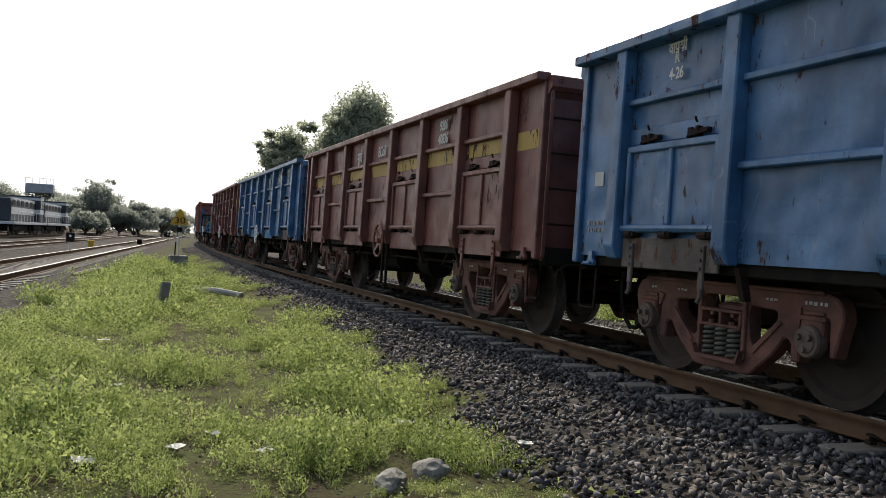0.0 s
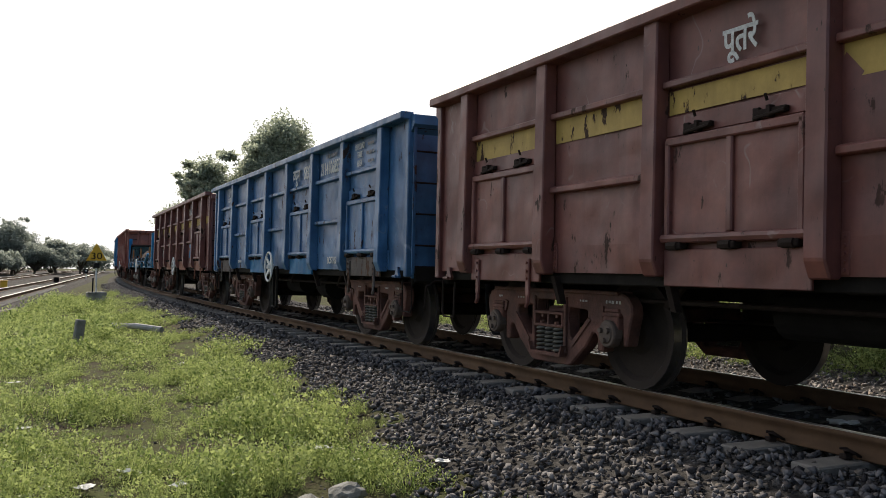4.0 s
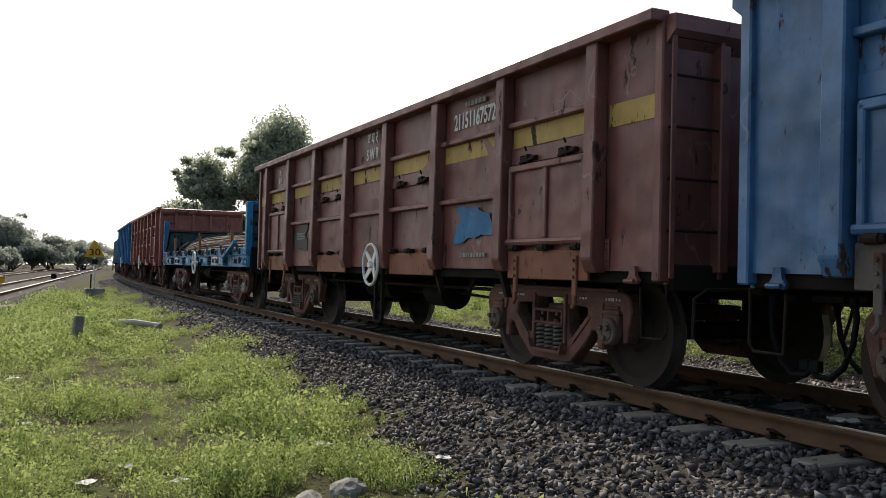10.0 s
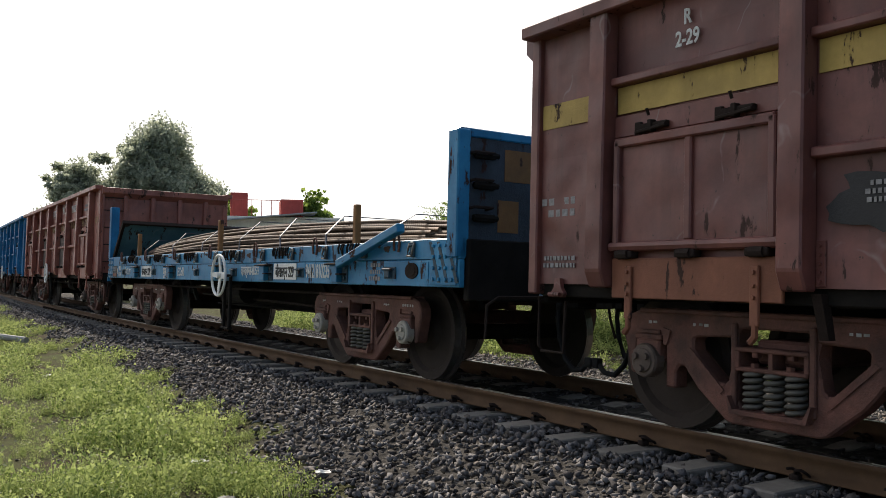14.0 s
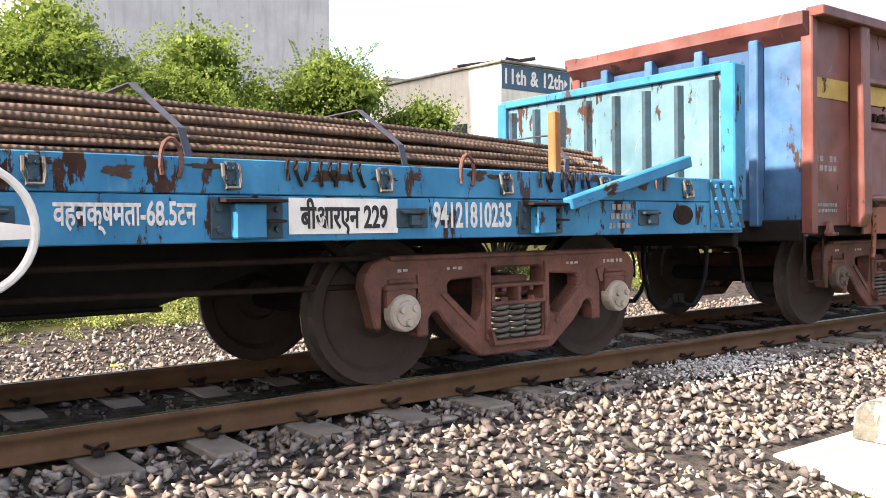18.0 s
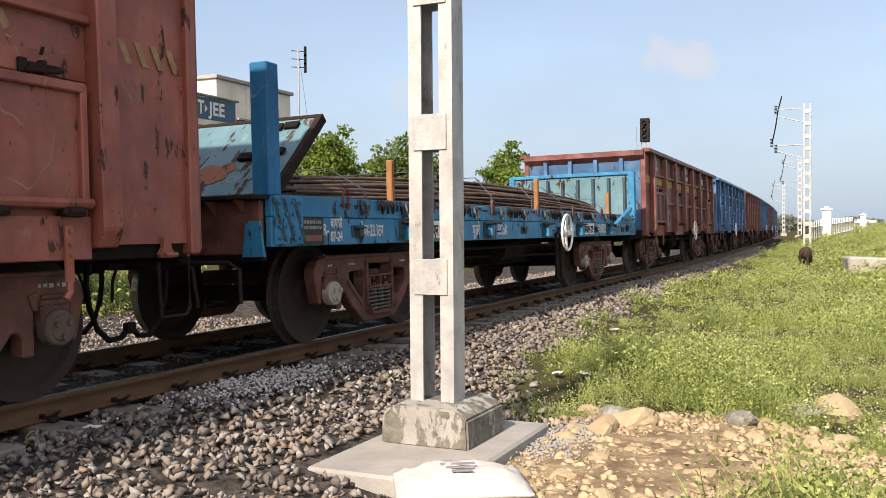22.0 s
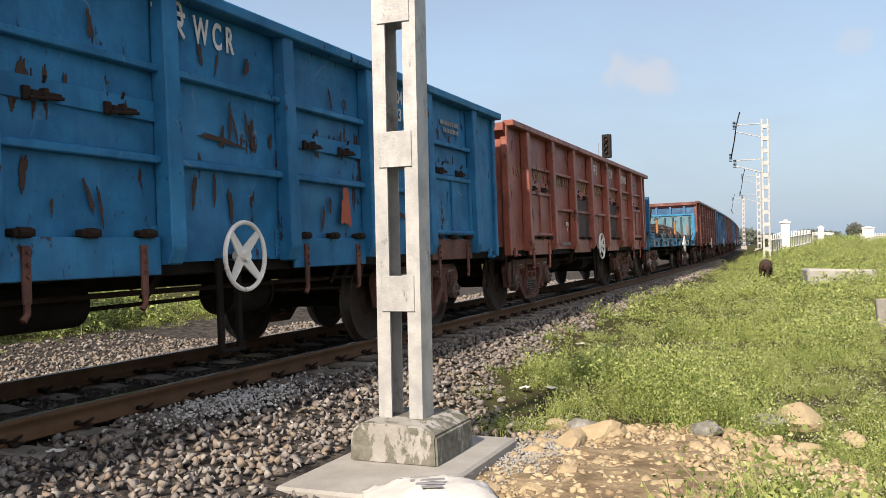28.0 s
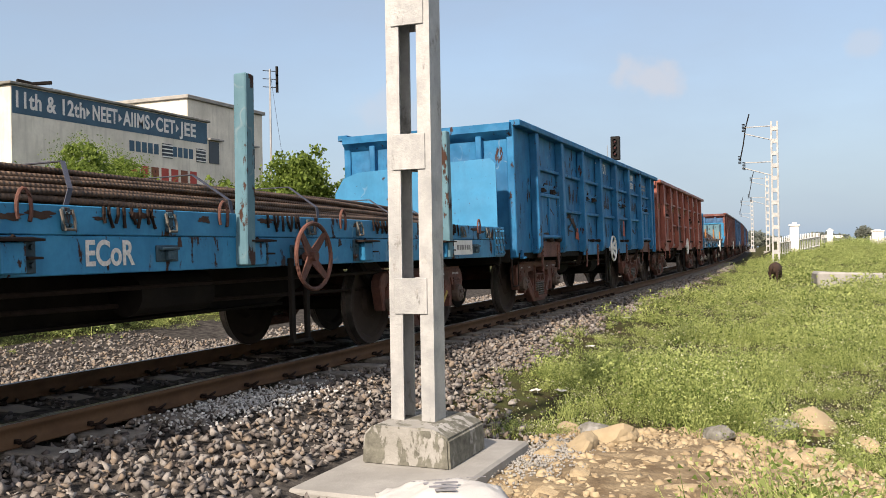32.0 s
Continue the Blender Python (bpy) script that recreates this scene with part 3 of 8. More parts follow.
def side_frame_mesh():
    """One cast side frame of a three-piece bogie: a thick plate with two slanting holes and the spring window, arms over the axles."""
    outline = mirrored([(0.0, 0.868), (0.62, 0.868), (1.14, 0.858), (1.23, 0.825), (1.285, 0.76), (1.30, 0.68), (1.265, 0.56), (1.225, 0.40), (1.175, 0.395), (1.165, 0.66), (0.885, 0.672),
                        (0.885, 0.325), (0.795, 0.325), (0.795, 0.44), (0.765, 0.485), (0.715, 0.485), (0.675, 0.43), (0.60, 0.345), (0.47, 0.245), (0.37, 0.165), (0.32, 0.148)])[1:]
    window = mirrored([(0.245, 0.765), (0.262, 0.74), (0.262, 0.30), (0.235, 0.27)])
    slot = [(0.325, 0.705), (0.60, 0.692), (0.635, 0.675), (0.630, 0.60), (0.58, 0.545), (0.425, 0.408), (0.375, 0.400), (0.345, 0.425), (0.305, 0.62)]
    bm = B()
    edges = []
    for loop in (outline, window, slot, [(-y, z) for y, z in slot]):
        vs = [bm.verts.new((0.065, y, z)) for y, z in loop]
        edges += [bm.edges.new((vs[k], vs[(k + 1) % len(vs)])) for k in range(len(vs))]
    faces = [f for f in bmesh.ops.triangle_fill(bm, use_beauty=True, use_dissolve=False, edges=edges)["geom"] if isinstance(f, bmesh.types.BMFace)]
    g = bmesh.ops.extrude_face_region(bm, geom=faces)
    for v in [q for q in g["geom"] if isinstance(q, bmesh.types.BMVert)]:
        v.co.x -= 0.13
    bmesh.ops.recalc_face_normals(bm, faces=bm.faces[:])
    bmesh.ops.bevel(bm, geom=[e for e in bm.edges if e.is_manifold and e.calc_face_angle(0) > 0.9], offset=0.013, segments=1, affect="EDGES")
    # raised ribs: top flange, columns by the window, the spring seat's lip
    for s in (-1, 1):
        x0, x1 = (-0.090, -0.060) if s < 0 else (0.060, 0.085)
        add_box(bm, x0, x1, -1.12, 1.12, 0.838, 0.872, 0.008)
        for y in (-0.285, 0.285):
            add_box(bm, x0, x1, y - 0.022, y + 0.022, 0.26, 0.80, 0.008)
        for y in (-1, 1):
            add_prism(bm, [(y * 0.66, 0.62), (y * 0.70, 0.60), (y * 0.40, 0.33), (y * 0.37, 0.36)], x0 + 0.012, x1 - 0.012, axis="x")
            add_prism(bm, [(y * 0.90, 0.74), (y * 0.83, 0.72), (y * 0.865, 0.62), (y * 0.895, 0.62)], x0 + 0.008, x1 - 0.004, axis="x")
    add_prism(bm, [(-0.31, 0.335), (-0.295, 0.335), (-0.255, 0.255), (0.255, 0.255), (0.295, 0.335), (0.31, 0.335), (0.275, 0.225), (-0.275, 0.225)], -0.135, 0.13, axis="x")
    return mesh_of("side_frame", bm, M_BOGIE)


def spring_mesh():
    bm = B()
    coil(bm, 0, 0, 0.0, 0.245, 0.060, 0.0165, 6, 12)
    return mesh_of("coil_spring", bm, M_SPRING, True)


def bolster_mesh():
    """The cross beam, with a pocketed end over each spring group."""
    bm = B()
    add_box(bm, -1.10, 1.10, -0.20, 0.20, 0.545, 0.70, 0.02)
    for s in (-1, 1):
        x0, x1 = s * 1.13 - 0.10, s * 1.13 + 0.10
        add_box(bm, x0, x1, -0.262, 0.262, 0.497, 0.525, 0.007)
        add_box(bm, x0, x1, -0.268, 0.268, 0.622, 0.650, 0.007)
        for y in (-0.250, 0.0, 0.250):
            add_box(bm, x0 + 0.004, x1 - 0.004, y - 0.016, y + 0.016, 0.520, 0.626, 0.004)
        for y in (-0.13, 0.13):
            add_box(bm, s * 1.19 - 0.02, s * 1.19 + 0.035, y - 0.022, y + 0.022, 0.588, 0.630, 0.006)
            add_cyl(bm, (s * 1.20, y, 0.522), (s * 1.20, y, 0.552), 0.028, 6)
    add_cyl(bm, (0, 0, 0.70), (0, 0, 0.84), 0.24, 16)
    return mesh_of("bolster", bm, M_BOGIE)


def axle_box_mesh():
    bm = B()
    add_box(bm, -0.10, 0.06, -0.115, 0.115, 0.50, 0.655, 0.015)
    add_box(bm, -0.095, 0.05, -0.125, 0.125, 0.650, 0.685, 0.006)
    add_box(bm, -0.085, 0.05, -0.10, 0.10, 0.69, 0.72, 0.006)
    return mesh_of("axle_box", bm, M_BOGIE)


def axle_cap_mesh():
    bm = B()
    add_lathe(bm, [(0.02, 0.122), (-0.055, 0.122), (-0.070, 0.112), (-0.072, 0.088), (-0.082, 0.082), (-0.086, 0.02)], 20)
    for k in range(3):
        a = 2 * math.pi * k / 3 + 0.5
        y, z = 0.058 * math.cos(a), 0.058 * math.sin(a)
        add_cyl(bm, (-0.08, y, z), (-0.110, y, z), 0.024, 6)
    return mesh_of("axle_cap", bm, M_CAP)


def wheel_full():
    """A spoked-out solid wheel; x runs from the flange (inside) to the outer face."""
    bm = B()
    prof = [(0.085, 0.07), (0.085, 0.15), (0.030, 0.19), (0.018, 0.39), (0.058, 0.425), (0.062, 0.497), (-0.018, 0.503), (-0.032, 0.516), (-0.045, 0.529), (-0.062, 0.527),
            (-0.068, 0.505), (-0.066, 0.43), (-0.010, 0.39), (-0.004, 0.19), (-0.07, 0.15), (-0.07, 0.07)]
    add_lathe(bm, prof, 32)
    me = bpy.data.meshes.new("wheel")
    bm.faces.ensure_lookup_table()
    for f in bm.faces:
        c = f.calc_center_median()
        rr = math.hypot(c.y, c.z)
        if rr > 0.49 and abs(f.normal.x) < 0.6:
            f.material_index = 1
    bm.to_mesh(me)
    bm.free()
    me.materials.append(M_WHEEL)
    me.materials.append(M_TREAD)
    return me


def hose_mesh():
    bm = B()
    add_tube(bm, [(0, 0, 0), (0, 0.02, -0.15), (0, -0.01, -0.34), (0, -0.09, -0.52), (0, -0.21, -0.62), (0, -0.34, -0.61), (0, -0.43, -0.53)], 0.025, 8)
    add_cyl(bm, (0, 0, 0.02), (0, 0, -0.07), 0.034, 8)
    add_box(bm, -0.035, 0.035, -0.49, -0.40, -0.58, -0.49, 0.008)
    return mesh_of("air_hose", bm, M_HOSE, True)


def lever_mesh():
    """The bent rod that frees the coupler, with its short chain and an air pipe end."""
    bm = B()
    add_tube(bm, [(0.05, -0.30, -0.05), (-0.20, -0.22, -0.02), (-1.18, -0.20, -0.03), (-1.30, -0.20, -0.10), (-1.33, -0.22, -0.40)], 0.016, 6)
    add_tube(bm, [(0.05, -0.30, -0.05), (0.03, -0.36, -0.22), (0.06, -0.40, -0.40)], 0.014, 5)
    return mesh_of("uncoupling_lever", bm, M_LATCH)


def coupler_mesh():
    bm = B()
    add_box(bm, -0.10, 0.10, -0.42, 0.5, -0.11, 0.11, 0.02)
    add_prism(bm, [(-0.17, -0.38), (-0.20, -0.62), (-0.10, -0.66), (-0.06, -0.50), (0.06, -0.48), (0.12, -0.64), (0.21, -0.58), (0.17, -0.38)], -0.16, 0.16, axis="z")
    add_box(bm, -0.24, 0.24, -0.18, -0.02, -0.18, 0.18, 0.02)
    add_box(bm, -0.13, 0.13, -0.36, -0.20, 0.10, 0.17, 0.02)
    add_cyl(bm, (0.02, -0.52, -0.19), (0.02, -0.52, 0.19), 0.06, 10)
    return mesh_of("coupler", bm, M_UNDER)


def handwheel_mesh(r=0.275, material=None, turn=0.78):
    bm = B()
    n = 36
    add_tube(bm, [(0, r * math.cos(2 * math.pi * k / n), r * math.sin(2 * math.pi * k / n)) for k in range(n + 1)], 0.020, 8)
    for k in range(5 if r > 0.3 else 4):
        a = 2 * math.pi * k / (5 if r > 0.3 else 4) + turn
        c, s = math.cos(a), math.sin(a)
        o = Vector((0, -s, c))
        w0, w1 = 0.050, 0.028
        A = Vector((0.03, 0.03 * c, 0.03 * s))
        E = Vector((0, r * c, r * s))
        vs = [bm.verts.new(p + Vector((dx, 0, 0))) for dx in (-0.008, 0.008) for p in (A + o * w0, A - o * w0, E - o * w1, E + o * w1)]
        for f in ((0, 1, 2, 3), (7, 6, 5, 4), (0, 4, 5, 1), (1, 5, 6, 2), (2, 6, 7, 3), (3, 7, 4, 0)):
            bm.faces.new([vs[i] for i in f])
    add_cyl(bm, (-0.03, 0, 0), (0.10, 0, 0), 0.045, 10)
    bmesh.ops.recalc_face_normals(bm, faces=bm.faces[:])
    return mesh_of("hand_wheel", bm, material or M_WHITE)


ME_FRAME, ME_SPRING, ME_BOLSTER, ME_ABOX, ME_ACAP = side_frame_mesh(), spring_mesh(), bolster_mesh(), axle_box_mesh(), axle_cap_mesh()
ME_ACAP_DARK = ME_ACAP.copy()
ME_ACAP_DARK.materials[0] = M_CAPDARK
ME_WHEEL, ME_HOSE, ME_COUPLER = wheel_full(), hose_mesh(), coupler_mesh()
ME_HANDWHEEL, ME_LEVER = handwheel_mesh(), lever_mesh()
ME_HANDWHEEL_UP = handwheel_mesh(0.295, M_WHITE, 0.05)
ME_HANDWHEEL_PINK = handwheel_mesh(0.275, M_BROWN)
ME_HANDWHEEL_RUST = handwheel_mesh(0.30, M_BOGIE)
_bm = B()
add_cyl(_bm, (-0.86, 0, 0), (0.86, 0, 0), 0.085, 14)
ME_AXLE = mesh_of("axle", _bm, M_UNDER)
WHEELSETS = []      # (part, its y on the wagon, the wagon's place in the train)


def bogie(w, y0, clean=False):
    bg = part("bogie", ME_BOLSTER, None, w, "rust-brown cast three-piece bogie", at=pose(0, y0, 0))
    for sx in (-1, 1):
        fr = part("side_frame", ME_FRAME, None, bg, at=pose(sx * 1.13, 0, 0))
        for y in (-0.15, 0.0, 0.15):
            part("coil_spring", ME_SPRING, None, bg, at=pose(sx * 1.172, y * 1.03, 0.258))
        for y in (-1.03, 1.03):
            part("axle_box", ME_ABOX, None, bg, at=pose(sx * 1.13, y, 0) @ pose(0, 0, 0, 0, 0, 0 if sx < 0 else 180))
            part("axle_cap", ME_ACAP if clean else ME_ACAP_DARK, None, bg, "pale bolted axle cap" if clean else "grimy bolted axle cap", at=pose(sx * 1.20, y, 0.5, 0, 0, 0 if sx < 0 else 180))
    for sx in (-1, 1):
        bm = B()
        for k, y in enumerate((-1.13, -1.08, -1.03, -0.98, -0.93, -0.62, -0.57, -0.52, 0.52, 0.57, 0.63, 0.98, 1.03)):
            add_box(bm, sx * 1.1945 - 0.001, sx * 1.1965 + 0.001, y - 0.012, y + (0.020, 0.012, 0.026)[k % 3], 0.762 + 0.004 * (k % 2), 0.790 if k < 5 else 0.783)
        tagged(part("stencil_mark", bm, M_STENCIL, bg, "small white stencil marks"), kind="stuff")
    return bg


def wheelsets(w, y0, u):
    for y in (y0 - 1.03, y0 + 1.03):
        ws = part("wheelset", ME_AXLE, None, w, "dusty steel wheelset", at=pose(0, y, 0.5))
        for sx in (-1, 1):
            part("wheel", ME_WHEEL, None, ws, at=pose(sx * 0.868, 0, 0, 0, 0, 180 if sx < 0 else 0))
        WHEELSETS.append((ws, y, u))


def plate(name, w, x, y0, y1, z0, z1, material, sgn=-1, label=""):
    """A thin painted patch on the side of a wagon, 4 mm proud."""
    bm = B()
    add_box(bm, x - 0.003, x + 0.003, y0, y1, z0, z1)
    return part(name, bm, material, w, label)


def smear(name, w, x, y, z, ry, rz, seed, material, label):
    """A painted patch with a ragged outline on the near side."""
    bm, rnd, n = B(), random.Random(seed), 44
    vs = []
    for k in range(n):
        a = 2 * math.pi * k / n
        c, s = math.cos(a), math.sin(a)
        q = (1.0 + 0.20 * math.sin(3 * a + seed) + 0.12 * math.sin(7 * a + 2 * seed) + rnd.uniform(-0.10, 0.10)) * (abs(c) ** 4 + abs(s) ** 4) ** -0.25
        vs.append(bm.verts.new((x, y + ry * c * q * 0.9, z + rz * s * q * 0.9)))
    f = bm.faces.new(vs)
    g = bmesh.ops.extrude_face_region(bm, geom=[f])
    for v in [q for q in g["geom"] if isinstance(q, bmesh.types.BMVert)]:
        v.co.x += 0.004
    bmesh.ops.recalc_face_normals(bm, faces=bm.faces[:])
    return part(name, bm, material, w, label)


_TXT = {}


def text_mesh(body, size, material, ext=0.002, font_space=1.0, bold=0.0):
    key = (body, size, material.name, font_space, bold)
    if key not in _TXT:
        cu = bpy.data.curves.new("lettering", "FONT")
        cu.body, cu.size, cu.extrude, cu.align_x, cu.align_y = body, size, ext, "CENTER", "CENTER"
        cu.space_character, cu.offset = font_space, bold
        tmp = bpy.data.objects.new("lettering", cu)
        scene.collection.objects.link(tmp)
        dg = bpy.context.evaluated_depsgraph_get()
        me = bpy.data.meshes.new_from_object(tmp.evaluated_get(dg))
        bpy.data.objects.remove(tmp)
        me.materials.clear()
        me.materials.append(material)
        _TXT[key] = me
    return _TXT[key]


def lettering(w, body, y, z, x, size, material=None, squeeze=0.8):
    """Letters on the near side (seen from -x, reading towards -y)."""
    return part("lettering", text_mesh(body, size, material or M_STENCIL, bold=size * 0.022), None, w, "white stencilled lettering", at=pose(x, y, z, 90, 0, -90) @ Matrix.Diagonal((squeeze, 1, 1, 1)))


def bars(w, y, z, x, wd, ht, n=3, rows=2):
    """Unreadable stencil marks."""
    bm = B()
    for r in range(rows):
        zz = z + (r - (rows - 1) / 2) * ht
        yy = y - wd / 2
        while yy < y + wd / 2 - 0.01:
            l = random.uniform(0.3, 0.8) * ht
            add_box(bm, x - 0.002, x + 0.002, yy, yy + l, zz - ht * 0.3, zz + ht * 0.3)
            yy += l + ht * 0.28
    return tagged(part("stencil_mark", bm, M_FADED, w, "faded white stencil marks"), kind="stuff")


HB, STW = 6.40, 1.60        # half the body's length, and the pitch of the stanchions
ZB, ZT = 1.03, 3.03         # underside of the body and the top of the sides


def open_wagon(u, paint, label, style, group="open wagons of the train"):
    """A bogie open wagon with stanchions, rails, doors, ends, underframe, two bogies and brake gear. u: its centre along the train."""
    w = thing("open_wagon", label, "freight wagon", group=group)
    X = 1.47                # outer face of the side sheet
    HB, STW, ZT = style.get("dims", (6.40, 1.60, 3.03))
    for sx in (-1, 1):
        bm = B()
        # the sheet, cut into panels that bulge a little
        ny, nz = 56, 8
        vs = {}
        for i in range(ny + 1):
            for j in range(nz + 1):
                y = -HB + 2 * HB * i / ny
                z = ZB + (ZT - 0.06 - ZB) * j / nz
                amp = 0.026 if (0 < j < nz and 0 < i < ny) else 0
                d = amp * noise.noise(Vector((y * 1.3 + u * 3, z * 1.5, sx * 7 + u)))
                vs[i, j] = bm.verts.new((sx * (X + d), y, z))
        for i in range(ny):
            for j in range(nz):
                bm.faces.new((vs[i, j], vs[i + 1, j], vs[i + 1, j + 1], vs[i, j + 1]))
        inner = bmesh.ops.extrude_face_region(bm, geom=bm.faces[:])
        for v in [g for g in inner["geom"] if isinstance(g, bmesh.types.BMVert)]:
            v.co.x -= sx * 0.03
        bmesh.ops.recalc_face_normals(bm, faces=bm.faces[:])
        part("side_wall", bm, paint, w)
        bm = B()
        add_box(bm, sx * (X + 0.075) - 0.090, sx * (X + 0.075) + 0.090, -HB - 0.05, HB + 0.05, ZT - 0.068, ZT + 0.028, 0.010)
        part("top_coping", bm, paint, w)
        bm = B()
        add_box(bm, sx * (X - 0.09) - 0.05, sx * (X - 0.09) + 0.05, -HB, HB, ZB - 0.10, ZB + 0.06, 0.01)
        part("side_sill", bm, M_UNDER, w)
    # stanchions
    bm = B()
    prof = [(0.0, ZT - 0.05), (-0.13, ZT - 0.05), (-0.15, ZB + 0.10), (-0.10, ZB - 0.02), (0.0, ZB - 0.02)]
    for a, b in ((-0.085, 0.085),):
        add_prism(bm, prof, a, b)
    bmesh.ops.bevel(bm, geom=bm.edges[:], offset=0.012, segments=1, affect="EDGES")
    me_st = mesh_of("stanchion", bm, paint)
    bm = B()
    add_prism(bm, [(0.0, -0.035), (-0.075, -0.030), (-0.075, 0.022), (0.0, 0.045)], -STW / 2 + 0.085, STW / 2 - 0.085)
    bmesh.ops.bevel(bm, geom=bm.edges[:], offset=0.008, segments=1, affect="EDGES")
    me_rail = mesh_of("side_rail", bm, paint)
    # doors
    bm = B()
    dw = STW / 2 - 0.14
    add_box(bm, -0.045, -0.012, -dw, dw, 1.30, 2.05, 0.006)
    me_panel = mesh_of("door", bm, paint)
    bm = B()
    for y in (-dw + 0.02, dw - 0.02):
        add_box(bm, -0.085, -0.03, y - 0.028, y + 0.028, 1.30, 2.04, 0.01)
    add_box(bm, -0.075, -0.03, -0.03, 0.03, 1.33, 2.02, 0.01)
    add_box(bm, -0.085, -0.03, -dw, dw, 1.99, 2.055, 0.01)
    add_cyl(bm, (-0.065, -dw - 0.03, 1.295), (-0.065, dw + 0.03, 1.295), 0.036, 8)
    me_dframe = mesh_of("door_frame", bm, paint)
    bm = B()
    add_box(bm, -0.030, -0.004, -dw - 0.05, dw + 0.05, 2.07, 2.22, 0.005)
    me_head = mesh_of("latch_plate", bm, paint)
    bm = B()
    add_box(bm, -0.085, -0.03, -0.020, 0.020, 2.07, 2.15, 0.006)
    add_box(bm, -0.070, -0.03, -0.14, 0.10, 2.09, 2.13, 0.005)
    add_box(bm, -0.060, -0.03, 0.10, 0.16, 2.06, 2.15, 0.006)
    add_cyl(bm, (-0.075, -0.14, 2.10), (-0.075, 0.13, 2.075), 0.013, 6)
    add_cyl(bm, (-0.07, 0.015, 2.18), (-0.09, 0.015, 2.225), 0.011, 6)
    me_latch = mesh_of("latch", bm, M_LATCH)
    bm = B()
    add_box(bm, -0.10, -0.02, -0.085, 0.085, 1.215, 1.265, 0.008)
    add_cyl(bm, (-0.085, -0.05, 1.24), (-0.085, 0.05, 1.24), 0.034, 8)
    me_hinge = mesh_of("door_hinge", bm, M_LATCH)
    bm = B()
    add_box(bm, -0.050, -0.020, -STW / 2 + 0.10, STW / 2 - 0.10, ZB - 0.09, 1.215, 0.006)
    skirt_mat = style.get("skirt", paint)
    me_skirt = mesh_of("skirt_plate", bm, skirt_mat)
    me_skirt_end = me_skirt.copy()
    me_skirt_end.materials[0] = style.get("skirt_end", skirt_mat)
    bm = B()
    add_box(bm, -0.075, -0.048, -0.032, 0.032, 0.80, 1.16, 0.006)
    for z in (1.12, 1.04, 0.97):
        add_cyl(bm, (-0.07, 0, z), (-0.092, 0, z), 0.014, 6)
    add_tube(bm, [(-0.06, 0, 0.82), (-0.06, 0.0, 0.74), (-0.06, 0.035, 0.70)], 0.022, 6)
    me_strap = mesh_of("door_strap", bm, style.get("skirt_end", skirt_mat))
    bm = B()
    add_box(bm, -0.012, 0.0, -0.03, 0.03, 1.04, 1.30, 0.003)
    for j in range(5):
        add_cyl(bm, (-0.01, 0, 1.07 + 0.05 * j), (-0.026, 0, 1.07 + 0.05 * j), 0.011, 6)
    me_rivets = mesh_of("rivet_strip", bm, paint)
    ys = [(-3.5 + k) * STW for k in range(8)]
    doors = style.get("doors", "D.D.D.D")
    for sx in (-1, 1):
        fl = pose(sx * X, 0, 0, 0, 0, 0 if sx < 0 else 180)
        def put(name, me, y, label=""):
            return part(name, me, None, w, label, at=fl @ pose(0, y if sx < 0 else -y, 0))
        for y in ys:
            put("stanchion", me_st, y)
            if sx < 0:
                put("rivet_strip", me_rivets, y - 0.115)
                put("rivet_strip", me_rivets, y + 0.115)
        for k in range(7):
            y = (ys[k] + ys[k + 1]) / 2
            part("side_rail", me_rail, None, w, at=fl @ pose(0, y if sx < 0 else -y, 2.47))
            kind = doors[k]
            if kind == "D":
                put("latch_plate", me_head, y)
                if style.get("framed", "1111")[k // 2] == "1":
                    d = put("door", me_panel, y)
                    put("door_frame", me_dframe, y)
                else:
                    part("side_rail", me_rail, None, w, at=fl @ pose(0, y if sx < 0 else -y, 1.79))
                for a in (-0.36, 0.33):
                    put("latch", me_latch, y + a, "dark iron door latch")
                for a in (-0.55, 0.0, 0.55):
                    put("door_hinge", me_hinge, y + a)
                put("skirt_plate", me_skirt_end if k in (0, 6) else me_skirt, y)
                if k in (0, 6) or style.get("straps"):
                    for a in (-0.52, 0.52):
                        put("door_strap", me_strap, y + a)
            else:
                part("side_rail", me_rail, None, w, at=fl @ pose(0, y if sx < 0 else -y, 1.79))
        # brackets under the sill
        for y in (ys[1] + 0.1, ys[2] + 0.1, ys[5] - 0.1, ys[6] - 0.1):
            bm = B()
            add_prism(bm, [(-1.42, 1.0), (-1.50, 1.0), (-1.42, 0.74), (-1.36, 0.74)], -0.03, 0.03)
            part("bracket", bm, M_LATCH, w, at=pose(0, 0, 0, 0, 0, 0 if sx < 0 else 180) @ pose(0, y if sx < 0 else -y, 0))
    # ends
    for sy in (-1, 1):
        em = style.get("end", paint) if sy > 0 else paint
        bm = B()
        add_box(bm, -X + 0.04, X - 0.04, sy * HB - 0.03, sy * HB + 0.012, ZB - 0.1, ZT - 0.02, 0.004)
        part("end_wall", bm, em, w)
        bm = B()
        add_prism(bm, [(sy * (HB - 0.02), ZT), (sy * (HB + 0.16), ZT - 0.02), (sy * (HB + 0.16), ZT - 0.14), (sy * (HB + 0.02), ZT - 0.26)], -X - 0.02, X + 0.02, axis="x")
        part("end_coping", bm, paint, w)
        for x in (-0.95, -0.32, 0.32, 0.95):
            bm = B()
            add_box(bm, x - 0.05, x + 0.05, min(sy * (HB + 0.01), sy * (HB + 0.13)), max(sy * (HB + 0.01), sy * (HB + 0.13)), ZB, ZT - 0.2, 0.012)
            part("end_rib", bm, em, w)
